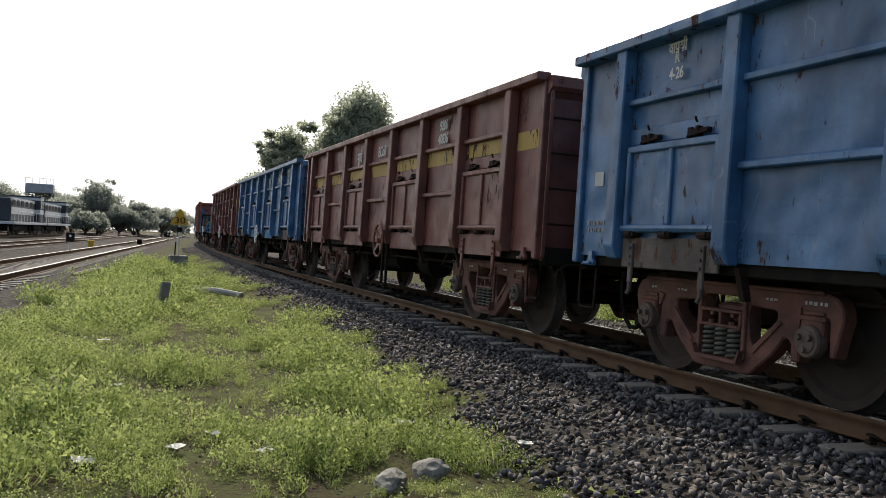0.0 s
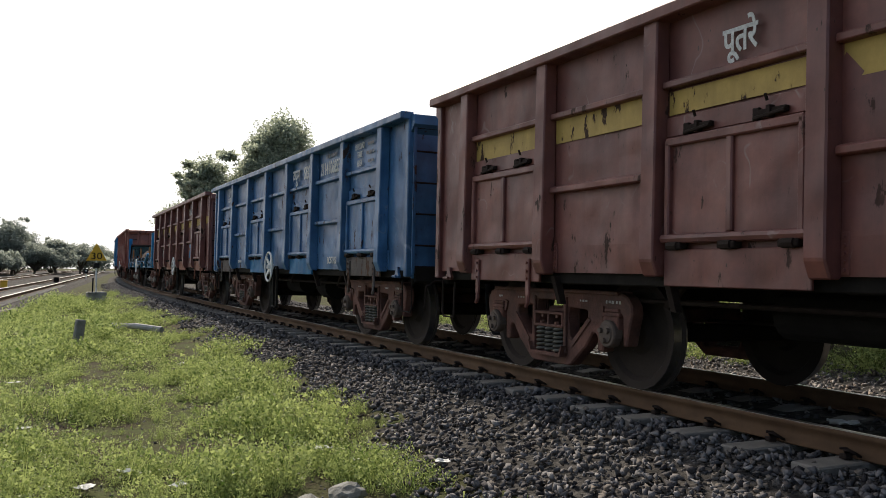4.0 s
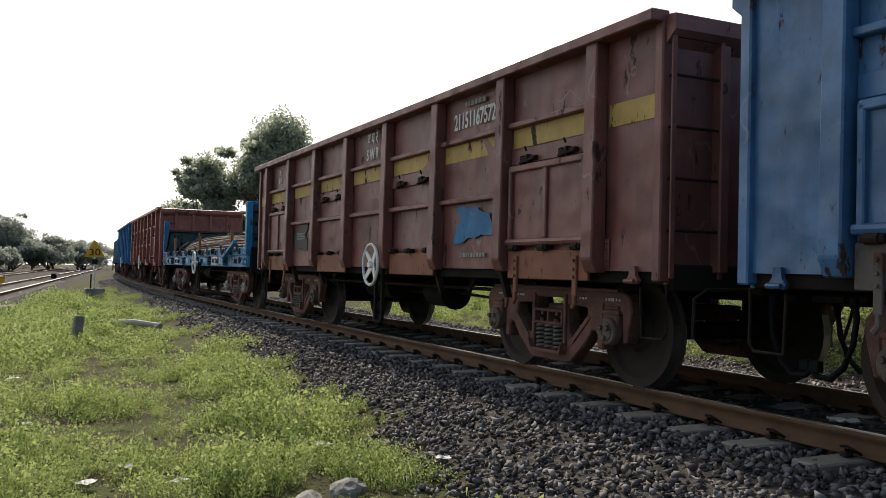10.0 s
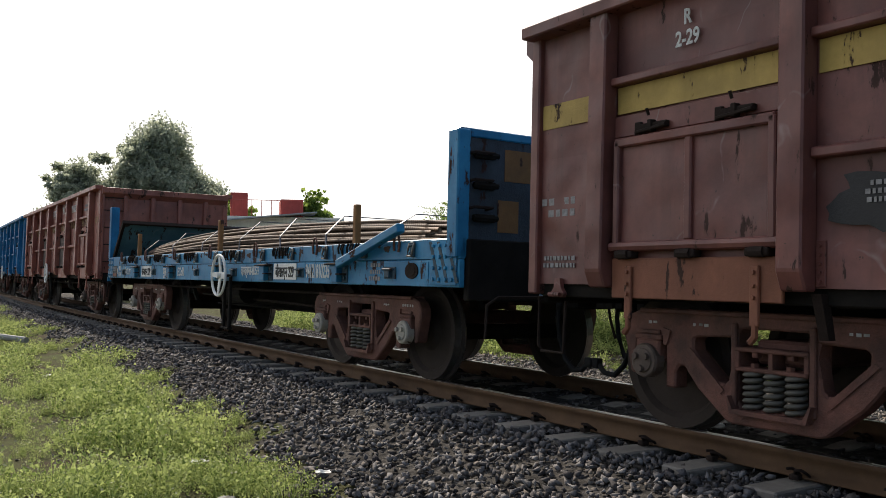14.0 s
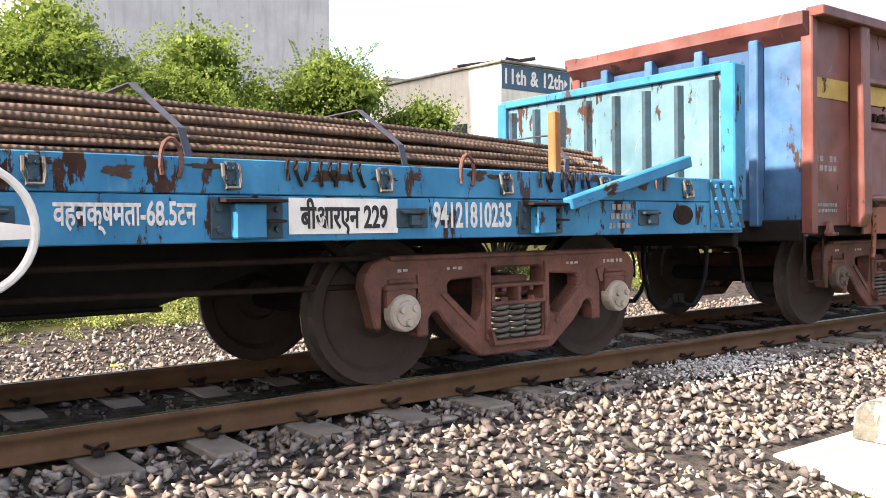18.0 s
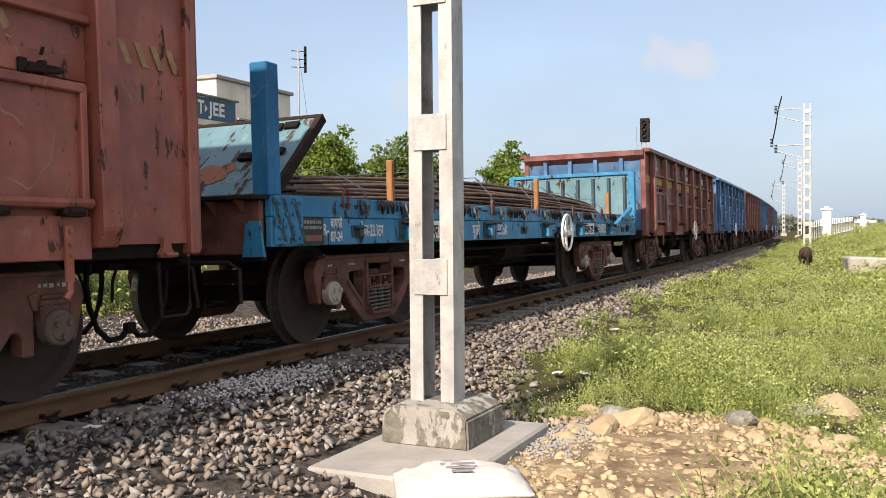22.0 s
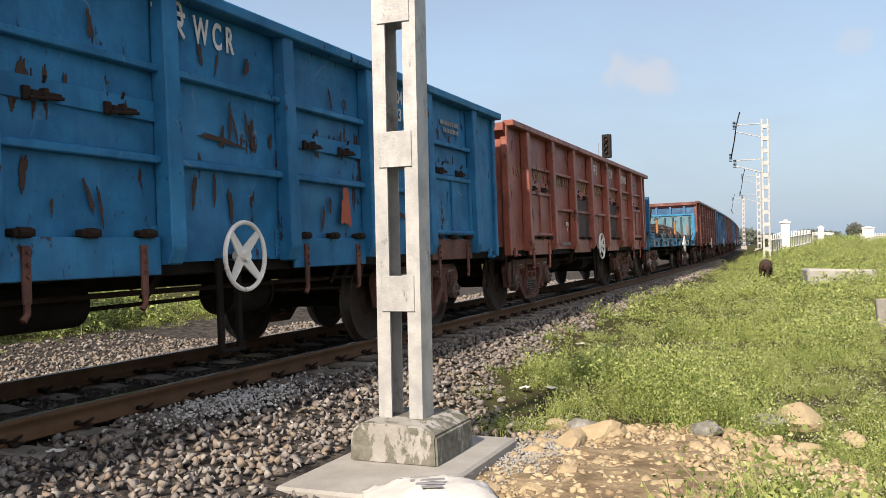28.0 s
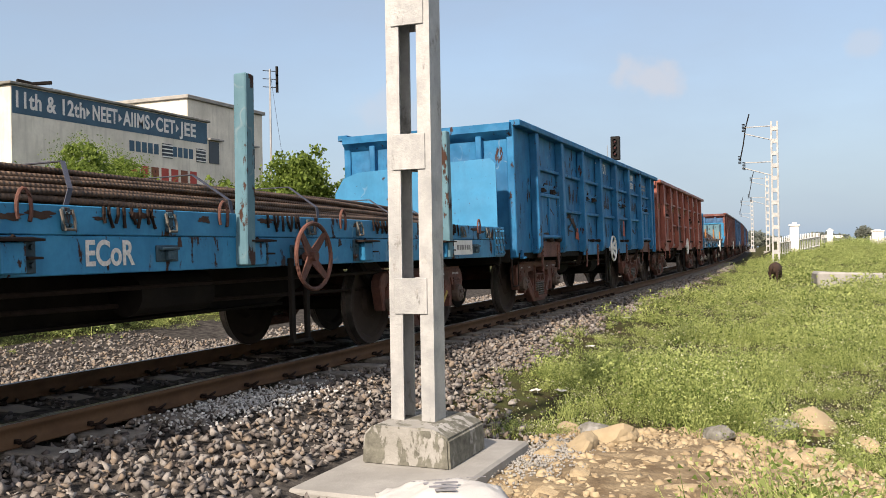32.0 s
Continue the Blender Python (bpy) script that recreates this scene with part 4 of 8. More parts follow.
        for x in (-X + 0.01, X - 0.01):
            bm = B()
            add_box(bm, x - 0.06, x + 0.06, sy * HB - 0.05, sy * HB + 0.05, ZB - 0.08, ZT - 0.05, 0.012)
            part("corner_post", bm, paint, w)
        for z in (1.35, 1.75, 2.15, 2.55, 2.85) if sy < 0 else ():
            bm = B()
            y = sy * (HB + 0.10)
            add_tube(bm, [(-X + 0.02, sy * HB, z), (-X + 0.02, y, z), (-X + 0.50, y, z), (-X + 0.50, sy * HB, z)], 0.012, 6)
            part("ladder_rung", bm, M_LATCH, w)
        if sy < 0:
            for x in (-X + 0.02, -X + 0.50):
                bm = B()
                add_box(bm, x - 0.022, x + 0.022, sy * (HB + 0.115), sy * (HB + 0.095), ZB - 0.05, ZT - 0.12, 0.004)
                part("ladder_rail", bm, paint, w)
        bm = B()
        add_box(bm, -1.40, 1.40, min(sy * (HB - 0.05), sy * (HB + 0.06)), max(sy * (HB - 0.05), sy * (HB + 0.06)), 0.88, ZB + 0.06, 0.015)
        part("headstock", bm, M_UNDER, w)
        part("coupler", ME_COUPLER, None, w, at=pose(0, sy * HB, 0.98, 0, 0, 0 if sy < 0 else 180))
        part("uncoupling_lever", ME_LEVER, None, w, at=pose(0, sy * HB, 0.93, 0, 0, 0 if sy < 0 else 180))
        part("air_hose", ME_HOSE, None, w, at=pose(-0.35, sy * (HB + 0.06), 0.86, 0, 0, 0 if sy < 0 else 180))
        part("air_hose", ME_HOSE, None, w, at=pose(0.42, sy * (HB + 0.06), 0.86, 0, 0, 0 if sy < 0 else 180))
        bm = B()
        add_tube(bm, [(-1.36, sy * (HB - 0.2), 1.0), (-1.42, sy * (HB + 0.02), 0.92), (-1.42, sy * (HB + 0.02), 0.55), (-1.42, sy * (HB - 0.02), 0.50), (-1.42, sy * (HB - 0.28), 0.50), (-1.42, sy * (HB - 0.30), 0.9)], 0.014, 6)
        part("foot_step", bm, M_LATCH, w)
        bm = B()
        add_prism(bm, [(-0.05, 1.12), (0.05, 1.12), (0.07, 1.00), (0.13, 0.93), (0.10, 0.88), (-0.10, 0.88), (-0.13, 0.93), (-0.07, 1.00)], -0.055, 0.0, axis="x")
        add_cyl(bm, (-0.10, -0.10, 0.915), (-0.10, 0.10, 0.915), 0.03, 8)
        part("lifting_hook", bm, paint, w, at=pose(-X - 0.006, sy * (HB - 0.30), 0.40) @ Matrix.Diagonal((0.6, 0.6, 0.6, 1)))
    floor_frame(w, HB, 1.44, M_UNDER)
    handbrake(w, style.get("hw", 0.0), style.get("wheel", ME_HANDWHEEL), 1.06)
    for y in (-style.get("bog", 4.4), style.get("bog", 4.4)):
        bogie(w, y)
        wheelsets(w, y, u)
    return w


def floor_frame(w, hl, hw, m):
    bm = B()
    add_box(bm, -hw, hw, -hl + 0.05, hl - 0.05, 1.06, 1.12, 0.0)
    part("floor", bm, m, w)
    bm = B()
    add_box(bm, -0.24, 0.24, -hl + 0.1, hl - 0.1, 0.80, 1.06, 0.02)
    part("centre_sill", bm, m, w)
    k = -hl + 0.9
    while k < hl - 0.4:
        bm = B()
        add_box(bm, -hw + 0.05, hw - 0.05, k - 0.05, k + 0.05, 0.92, 1.06, 0.01)
        part("cross_member", bm, m, w)
        k += 1.55
    # brake cylinder, reservoir, rods and levers
    bm = B()
    add_cyl(bm, (-0.75, -1.35, 0.72), (-0.75, -0.75, 0.72), 0.20, 16)
    add_cyl(bm, (-0.75, -1.38, 0.72), (-0.75, -1.35, 0.72), 0.23, 16)
    add_box(bm, -0.80, -0.70, -1.25, -0.85, 0.90, 1.0, 0.01)
    part("brake_cylinder", bm, m, w)
    bm = B()
    add_cyl(bm, (-0.62, 0.9, 0.74), (-0.62, 1.9, 0.74), 0.19, 16)
    add_box(bm, -0.66, -0.58, 1.0, 1.1, 0.9, 1.06, 0.01)
    add_box(bm, -0.66, -0.58, 1.7, 1.8, 0.9, 1.06, 0.01)
    part("air_reservoir", bm, m, w)
    bm = B()
    add_cyl(bm, (-1.05, -3.3, 0.80), (-1.05, 3.3, 0.80), 0.022, 6)
    add_cyl(bm, (-0.9, -4.6, 0.62), (-0.72, -1.3, 0.72), 0.018, 6)
    add_cyl(bm, (-0.72, -0.7, 0.70), (0.1, 3.6, 0.60), 0.018, 6)
    part("brake_rod", bm, M_LATCH, w)
    for y in (-2.6, 0.35, 2.55):
        bm = B()
        add_prism(bm, [(y - 0.05, 1.0), (y + 0.07, 1.0), (y + 0.28, 0.76), (y + 0.22, 0.74)], -1.08, -1.04, axis="x")
        part("brake_lever", bm, M_LATCH, w)


def handbrake(w, y, me, z):
    part("hand_wheel", me, None, w, "white-painted spoked brake hand wheel" if me in (ME_HANDWHEEL, ME_HANDWHEEL_UP) else "rusty spoked brake hand wheel", at=pose(-1.66, y, z))
    for a in (-0.09, 0.16):
        bm = B()
        add_box(bm, -1.53, -1.49, y + a - 0.03, y + a + 0.03, 0.30, 1.05, 0.006)
        part("brake_post", bm, M_UNDER, w)
    bm = B()
    add_box(bm, -1.55, -1.47, y - 0.12, y + 0.19, 0.28, 0.31, 0.004)
    part("brake_step", bm, M_UNDER, w)
    bm = B()
    add_cyl(bm, (-1.66, y, z), (-1.2, y, z), 0.02, 8)
    part("brake_shaft", bm, M_UNDER, w)


HF = 7.05       # half the deck's length of the flat wagons


def flat_wagon(u, paint, label, style):
    """A bogie flat wagon with deep side beams, stake pockets, bulkheads and its brake gear."""
    w = thing("flat_wagon", label, "freight wagon", group="flat wagons of the train")
    X = 1.44
    for sx in (-1, 1):
        bm = B()
        add_box(bm, sx * X - 0.03, sx * X + 0.03, -HF, HF, 0.98, 1.235, 0.006)
        part("side_beam", bm, paint, w)
        bm = B()
        add_box(bm, sx * X - 0.035, sx * X + 0.035, -HF, HF, 1.239, 1.43, 0.006)
        part("side_beam_upper", bm, paint, w)
        fl = pose(sx * X, 0, 0, 0, 0, 0 if sx < 0 else 180)
        if sx > 0 or style.get("plain"):
            continue
        for y in (-HF + 0.25, HF - 0.25):       # riveted end plates
            bm = B()
            add_box(bm, -0.046, -0.03, y - 0.22, y + 0.22, 1.0, 1.42, 0.004)
            for a in range(4):
                for b in range(4):
                    add_cyl(bm, (-0.045, y - 0.16 + a * 0.107, 1.05 + b * 0.105), (-0.066, y - 0.16 + a * 0.107, 1.05 + b * 0.105), 0.018, 6)
            rp = part("riveted_end_plate", bm, paint, w, at=fl)
            for k in (-0.10, 0.06, 0.20):
                bm = B()
                add_prism(bm, [(y + k - 0.16, 1.02), (y + k - 0.11, 1.02), (y + k + 0.05, 1.40), (y + k, 1.40)], -0.0485, -0.0455, axis="x")
                part("stripe", bm, M_GRIMEBLUE, rp, "dark slanting stripe")
        for k in (-4.62, -2.42, -0.45, 2.05, 4.5):       # stake pockets
            bm = B()
            add_box(bm, -0.115, -0.03, k - 0.09, k + 0.09, 1.0, 1.19, 0.008)
            part("stake_pocket", bm, paint, w, at=fl)
            bm = B()
            add_prism(bm, [(-0.15, 1.195), (-0.15, 1.210), (-0.03, 1.225), (-0.03, 1.195)], k - 0.20, k + 0.16)
            part("pocket_ledge", bm, M_LATCH, w, at=fl)
            bm = B()
            add_prism(bm, [(-0.13, 1.085), (-0.13, 1.100), (-0.03, 1.105), (-0.03, 1.085)], k - 0.20, k - 0.09)
            part("pocket_ledge", bm, M_LATCH, w, at=fl)
            bm = B()
            add_box(bm, -0.045, -0.03, k - 0.22, k + 0.20, 1.0, 1.225, 0.004)
            for a in (-0.18, 0.16):
                for b in (1.05, 1.16):
                    add_cyl(bm, (-0.045, k + a, b), (-0.066, k + a, b), 0.018, 6)
            part("pocket_plate", bm, M_GRIMEBLUE, w, at=fl)
            bm = B()
            add_tube(bm, [(-0.05, k - 0.05 + 0.02 * math.cos(q), 1.18 + 0.05 * math.sin(q)) for q in np.linspace(0.3, 5.2, 9)], 0.011, 6)
            part("chain_hook", bm, M_LATCH, w, at=fl)
        for k in (-5.79, -3.53, -1.15, 0.63, 3.23, 5.6):         # small lashing brackets between the pockets
            bm = B()
            add_box(bm, -0.042, -0.03, k - 0.12, k + 0.12, 1.05, 1.17, 0.004)
            add_box(bm, -0.085, -0.03, k - 0.09, k + 0.09, 1.135, 1.155, 0.004)
            add_box(bm, -0.080, -0.03, k - 0.05, k + 0.03, 1.06, 1.13, 0.006)
            part("lashing_bracket", bm, M_GRIMEBLUE, w, at=fl)
        k = -HF + 0.8
        i = 0
        while k < HF - 0.6:         # rings with their links along the upper edge
            bm = B()
            add_box(bm, -0.062, -0.03, k - 0.032, k + 0.032, 1.265, 1.415, 0.008)
            for z in (1.30, 1.375):
                for a in (-0.016, 0.016):
                    add_cyl(bm, (-0.060, k + a, z), (-0.078, k + a, z), 0.011, 6)
            lr = part("lashing_bracket", bm, M_GRIMEBLUE, w, at=fl)
            bm = B()
            add_tube(bm, [(-0.055, k - 0.045, 1.40), (-0.075, k - 0.048, 1.33), (-0.085, k - 0.038, 1.27), (-0.085, k + 0.038, 1.27), (-0.075, k + 0.048, 1.33), (-0.055, k + 0.045, 1.40)], 0.011, 6)
            part("lashing_ring", bm, M_SPRING, lr, "steel lashing ring")
            if i % 2:
                for q in range(8):
                    yy = k + 0.16 + q * 0.070 + random.uniform(-0.02, 0.02)
                    bm = B()
                    add_tube(bm, [(-0.040, yy, 1.430), (-0.054, yy + 0.012, 1.38), (-0.048, yy + 0.03 * (q % 3 - 1), 1.29 + 0.03 * (q % 2))], 0.0125, 5)
                    part("lashing_link", bm, M_LATCH, w, at=fl)
            else:
                bm = B()
                add_tube(bm, [(-0.045, k + 0.32 + 0.055 * math.cos(q), 1.40 + 0.12 * math.sin(q)) for q in np.linspace(-0.6, 3.9, 12)], 0.013, 6)
                part("lashing_hook", bm, M_BOGIE, w, "rusty lashing hook", at=fl)
            k += 0.98
            i += 1
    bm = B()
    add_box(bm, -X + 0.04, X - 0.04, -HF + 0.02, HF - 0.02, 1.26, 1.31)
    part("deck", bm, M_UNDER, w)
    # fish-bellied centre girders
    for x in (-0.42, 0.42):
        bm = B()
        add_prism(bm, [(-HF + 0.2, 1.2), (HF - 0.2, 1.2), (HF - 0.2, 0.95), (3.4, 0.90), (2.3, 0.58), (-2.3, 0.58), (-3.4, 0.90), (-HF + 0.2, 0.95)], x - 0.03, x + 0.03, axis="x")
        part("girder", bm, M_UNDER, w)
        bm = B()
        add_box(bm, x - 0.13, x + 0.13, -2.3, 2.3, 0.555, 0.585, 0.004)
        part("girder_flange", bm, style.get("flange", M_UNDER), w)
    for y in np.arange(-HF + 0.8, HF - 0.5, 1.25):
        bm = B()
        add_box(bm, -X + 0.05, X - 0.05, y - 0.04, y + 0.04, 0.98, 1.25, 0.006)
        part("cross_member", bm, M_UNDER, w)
    floor_gear(w)
    for sy in (-1, 1):
        bm = B()
        add_box(bm, -1.40, 1.40, min(sy * (HF - 0.04), sy * (HF + 0.05)), max(sy * (HF - 0.04), sy * (HF + 0.05)), 0.86, 1.42, 0.012)
        part("headstock", bm, M_UNDER, w)
        part("coupler", ME_COUPLER, None, w, at=pose(0, sy * HF, 0.98, 0, 0, 0 if sy < 0 else 180))
        part("uncoupling_lever", ME_LEVER, None, w, at=pose(0, sy * HF, 0.93, 0, 0, 0 if sy < 0 else 180))
        for x in (-0.35, 0.42):
            part("air_hose", ME_HOSE, None, w, at=pose(x, sy * (HF + 0.06), 0.86, 0, 0, 0 if sy < 0 else 180))
    handbrake(w, style.get("hw", -1.15), style.get("wheel", ME_HANDWHEEL), 1.06)
    for y in (-4.66, 4.68):
        bogie(w, y, "clean" in style)
        wheelsets(w, y, u)
    return w


def floor_gear(w):
    bm = B()
    add_cyl(bm, (-0.95, -0.4, 0.80), (-0.95, 0.5, 0.80), 0.17, 14)
    part("air_reservoir", bm, M_UNDER, w)
    bm = B()
    add_cyl(bm, (-1.1, -4.2, 0.86), (-1.1, 4.2, 0.86), 0.020, 6)
    add_cyl(bm, (-0.9, -3.7, 0.66), (-0.85, 2.2, 0.74), 0.020, 6)
    part("brake_rod", bm, M_LATCH, w)
    for y in (-3.0, 2.6):
        bm = B()
        add_prism(bm, [(y, 1.2), (y + 0.12, 1.2), (y - 0.55, 0.62), (y - 0.63, 0.62)], -1.04, -0.98, axis="x")
        part("brake_hanger", bm, M_UNDER, w)


def bulkhead_corrugated(w, y, h=1.0):
    """A pressed end board with upright folds, between posts."""
    bm = B()
    add_box(bm, -1.42, 1.42, y - 0.02, y + 0.02, 1.40, 2.40, 0.004)
    bk = part("end_board", bm, M_PALEBLUE, w, "scraped pale blue pressed steel end board")
    for x in np.linspace(-1.28, 1.28, 8):
        bm = B()
        add_prism(bm, [(x - 0.045, y + 0.02), (x - 0.02, y + 0.075), (x + 0.02, y + 0.075), (x + 0.045, y + 0.02)], 1.42, 2.30, axis="z")
        part("fold", bm, M_GRIMEBLUE, bk)
    bm = B()
    add_box(bm, -1.46, 1.46, y - 0.06, y + 0.06, 2.36, 2.44, 0.01)
    part("top_rail", bm, M_SKYBLUE, bk)
    for x in (-1.44, 1.44):
        bm = B()
        add_box(bm, x - 0.07, x + 0.07, y - 0.10, y + 0.07, 1.25, 2.42, 0.012)
        part("end_post", bm, M_SKYBLUE, bk)
    bm = B()
    add_box(bm, -1.36, 1.36, y - 0.045, y - 0.024, 1.42, 2.36, 0.004)
    front = part("front_sheet", bm, M_SLATE, bk, "dark slate-blue front sheet with primer patches")
    for x0, x1, z0, z1 in ((-0.95, -0.62, 1.98, 2.28), (-0.60, -0.22, 1.52, 1.94), (-1.02, -0.78, 1.50, 1.80), (0.25, 0.62, 1.50, 1.74), (-0.20, 0.06, 1.50, 1.70)):
        bm = B()
        add_box(bm, x0, x1, y - 0.050, y - 0.047, z0, z1)
        part("primer_patch", bm, M_OCHRE, front, "square of ochre primer")
    for body, x, z in (("ECoR  941218", 0.15, 2.22), ("10235", 0.40, 2.02)):
        part("lettering", text_mesh(body, 0.19, M_FADED, bold=0.004), None, front, "faded white lettering", at=pose(x, y - 0.049, z, 90, 0, 0) @ Matrix.Diagonal((0.75, 1, 1, 1)))
    for x in (-1.18, 1.12):
        for z in (1.62, 1.92, 2.20):
            bm = B()
            add_box(bm, x - 0.12, x + 0.10, y - 0.10, y - 0.046, z - 0.035, z + 0.035, 0.008)
            add_cyl(bm, (x - 0.14, y - 0.085, z), (x + 0.13, y - 0.085, z), 0.026, 8)
            part("hinge_block", bm, M_UNDER, front)
    for z in (1.7, 1.95, 2.2):
        bm = B()
        add_tube(bm, [(-1.36, y - 0.05, z), (-1.36, y - 0.16, z + 0.01), (-1.16, y - 0.16, z + 0.01), (-1.16, y - 0.05, z)], 0.014, 6)
        part("hand_hold", bm, M_LATCH, bk)


def fallen_plate(w, y):
    """An end plate that has fallen inwards and leans over the load, with a dark rim and clods on it."""
    tilt = 47.0
    bm = B()
    add_box(bm, -1.40, 1.40, -0.012, 0.012, 0, 1.08, 0.004)
    pl = part("end_plate", bm, M_PALEBLUE, w, "faded blue end plate leaning over the load", at=pose(0, y, 1.44, tilt, 0, 0))
    for x in (-1.40, 1.40):
        bm = B()
        add_box(bm, x - 0.03, x + 0.03, -0.075, 0.02, 0.0, 1.08, 0.006)
        part("rim", bm, M_LATCH, pl, "dark rusty rim")
    bm = B()
    add_box(bm, -1.43, 1.43, -0.075, 0.02, 1.08, 1.13, 0.006)
    part("rim", bm, M_LATCH, pl, "dark rusty rim")
    rnd = random.Random(3)
    for x, z in ((-1.15, 0.95), (-0.98, 0.93), (-1.18, 0.55), (-1.02, 0.52), (-0.86, 0.50)):
        bm = B()
        add_box(bm, x - 0.09, x + 0.07, 0.012, 0.05, z - 0.03, z + 0.05 + rnd.uniform(0, 0.03), 0.01)
        part("hinge_stub", bm, M_UNDER, pl)
    part("lettering", text_mesh("ECoR", 0.26, M_STENCIL), None, pl, "white stencilled lettering", at=pose(0.75, 0.016, 0.72, 90, 0, 180))
    for k, (x, z, r) in enumerate(((0.05, 0.30, 0.24), (-0.62, 0.32, 0.20), (0.75, 0.36, 0.15))):
        ob = smear("primer_patch", pl, 0, 0, 0, r, 0.14, 5 + k, M_ORANGE, "patch of orange-brown primer")
        ob.matrix_basis = pose(x, 0.015, z, 0, 0, 90)


def end_face(w, y):
    """The rusty headstock seen from behind, with stiffeners, a footplate and the uncoupling rod."""
    bm = B()
    add_box(bm, -1.42, 1.42, y + 0.03, y + 0.09, 0.92, 1.38, 0.01)
    hs = part("end_sill", bm, M_BOGIE, w, "rust-brown end sill")
    bm = B()
    add_box(bm, -1.45, 1.45, y - 0.02, y + 0.24, 1.385, 1.42, 0.006)
    part("top_flange", bm, M_LATCH, hs)
    for x in (-1.25, -0.95, -0.62, 0.62, 0.95, 1.25):
        bm = B()
        add_prism(bm, [(y + 0.09, 1.38), (y + 0.22, 1.38), (y + 0.09, 1.26)], x - 0.01, x + 0.01, axis="x")
        part("gusset", bm, M_BOGIE, hs)
    bm = B()
    add_tube(bm, [(0.3, y + 0.3, 0.86), (-1.25, y + 0.3, 0.86), (-1.36, y + 0.3, 0.80), (-1.38, y + 0.32, 0.52)], 0.018, 6)
    part("uncoupling_rod", bm, M_LATCH, w)
    bm = B()
    add_prism(bm, [(-1.44, 1.20), (-1.30, 1.20), (-1.26, 0.90), (-1.48, 0.90)], y + 0.10, y + 0.13, axis="y")
    part("rod_bracket", bm, M_SKYBLUE, w)


M_BRIGHTBLUE = mat("bright_blue_end_paint", (0.030, 0.21, 0.40), 0.5, scale=2.0, amount=0.4, bump=0.5, dents=0.4, rust=0.1, streak=True, objrand=1)


def bulkhead_plate(w, y):
    """A plain end plate with sloping shoulders."""
    bm = B()
    pts = [(-1.42, 1.42), (-1.42, 2.40), (-1.34, 2.49), (-0.2, 2.46), (0.95, 2.42), (1.22, 2.34), (1.38, 2.10), (1.40, 1.42)]
    A = [bm.verts.new((x, y, z)) for x, z in pts]
    f = bm.faces.new(A)
    g = bmesh.ops.extrude_face_region(bm, geom=[f])
    for v in [q for q in g["geom"] if isinstance(q, bmesh.types.BMVert)]:
        v.co.y += 0.02
    bmesh.ops.recalc_face_normals(bm, faces=bm.faces[:])
    part("end_plate", bm, M_BRIGHTBLUE, w, "bright blue scuffed end plate with a rounded shoulder")


def stake(w, x, y, z0, z1, mtl, rx=0.0, ry=0.0, wd=0.055):
    bm = B()
    add_box(bm, -wd, wd, -wd, wd, 0, z1 - z0, 0.01)
    return part("stake", bm, mtl, w, at=pose(x, y, z0, rx, ry, 0))


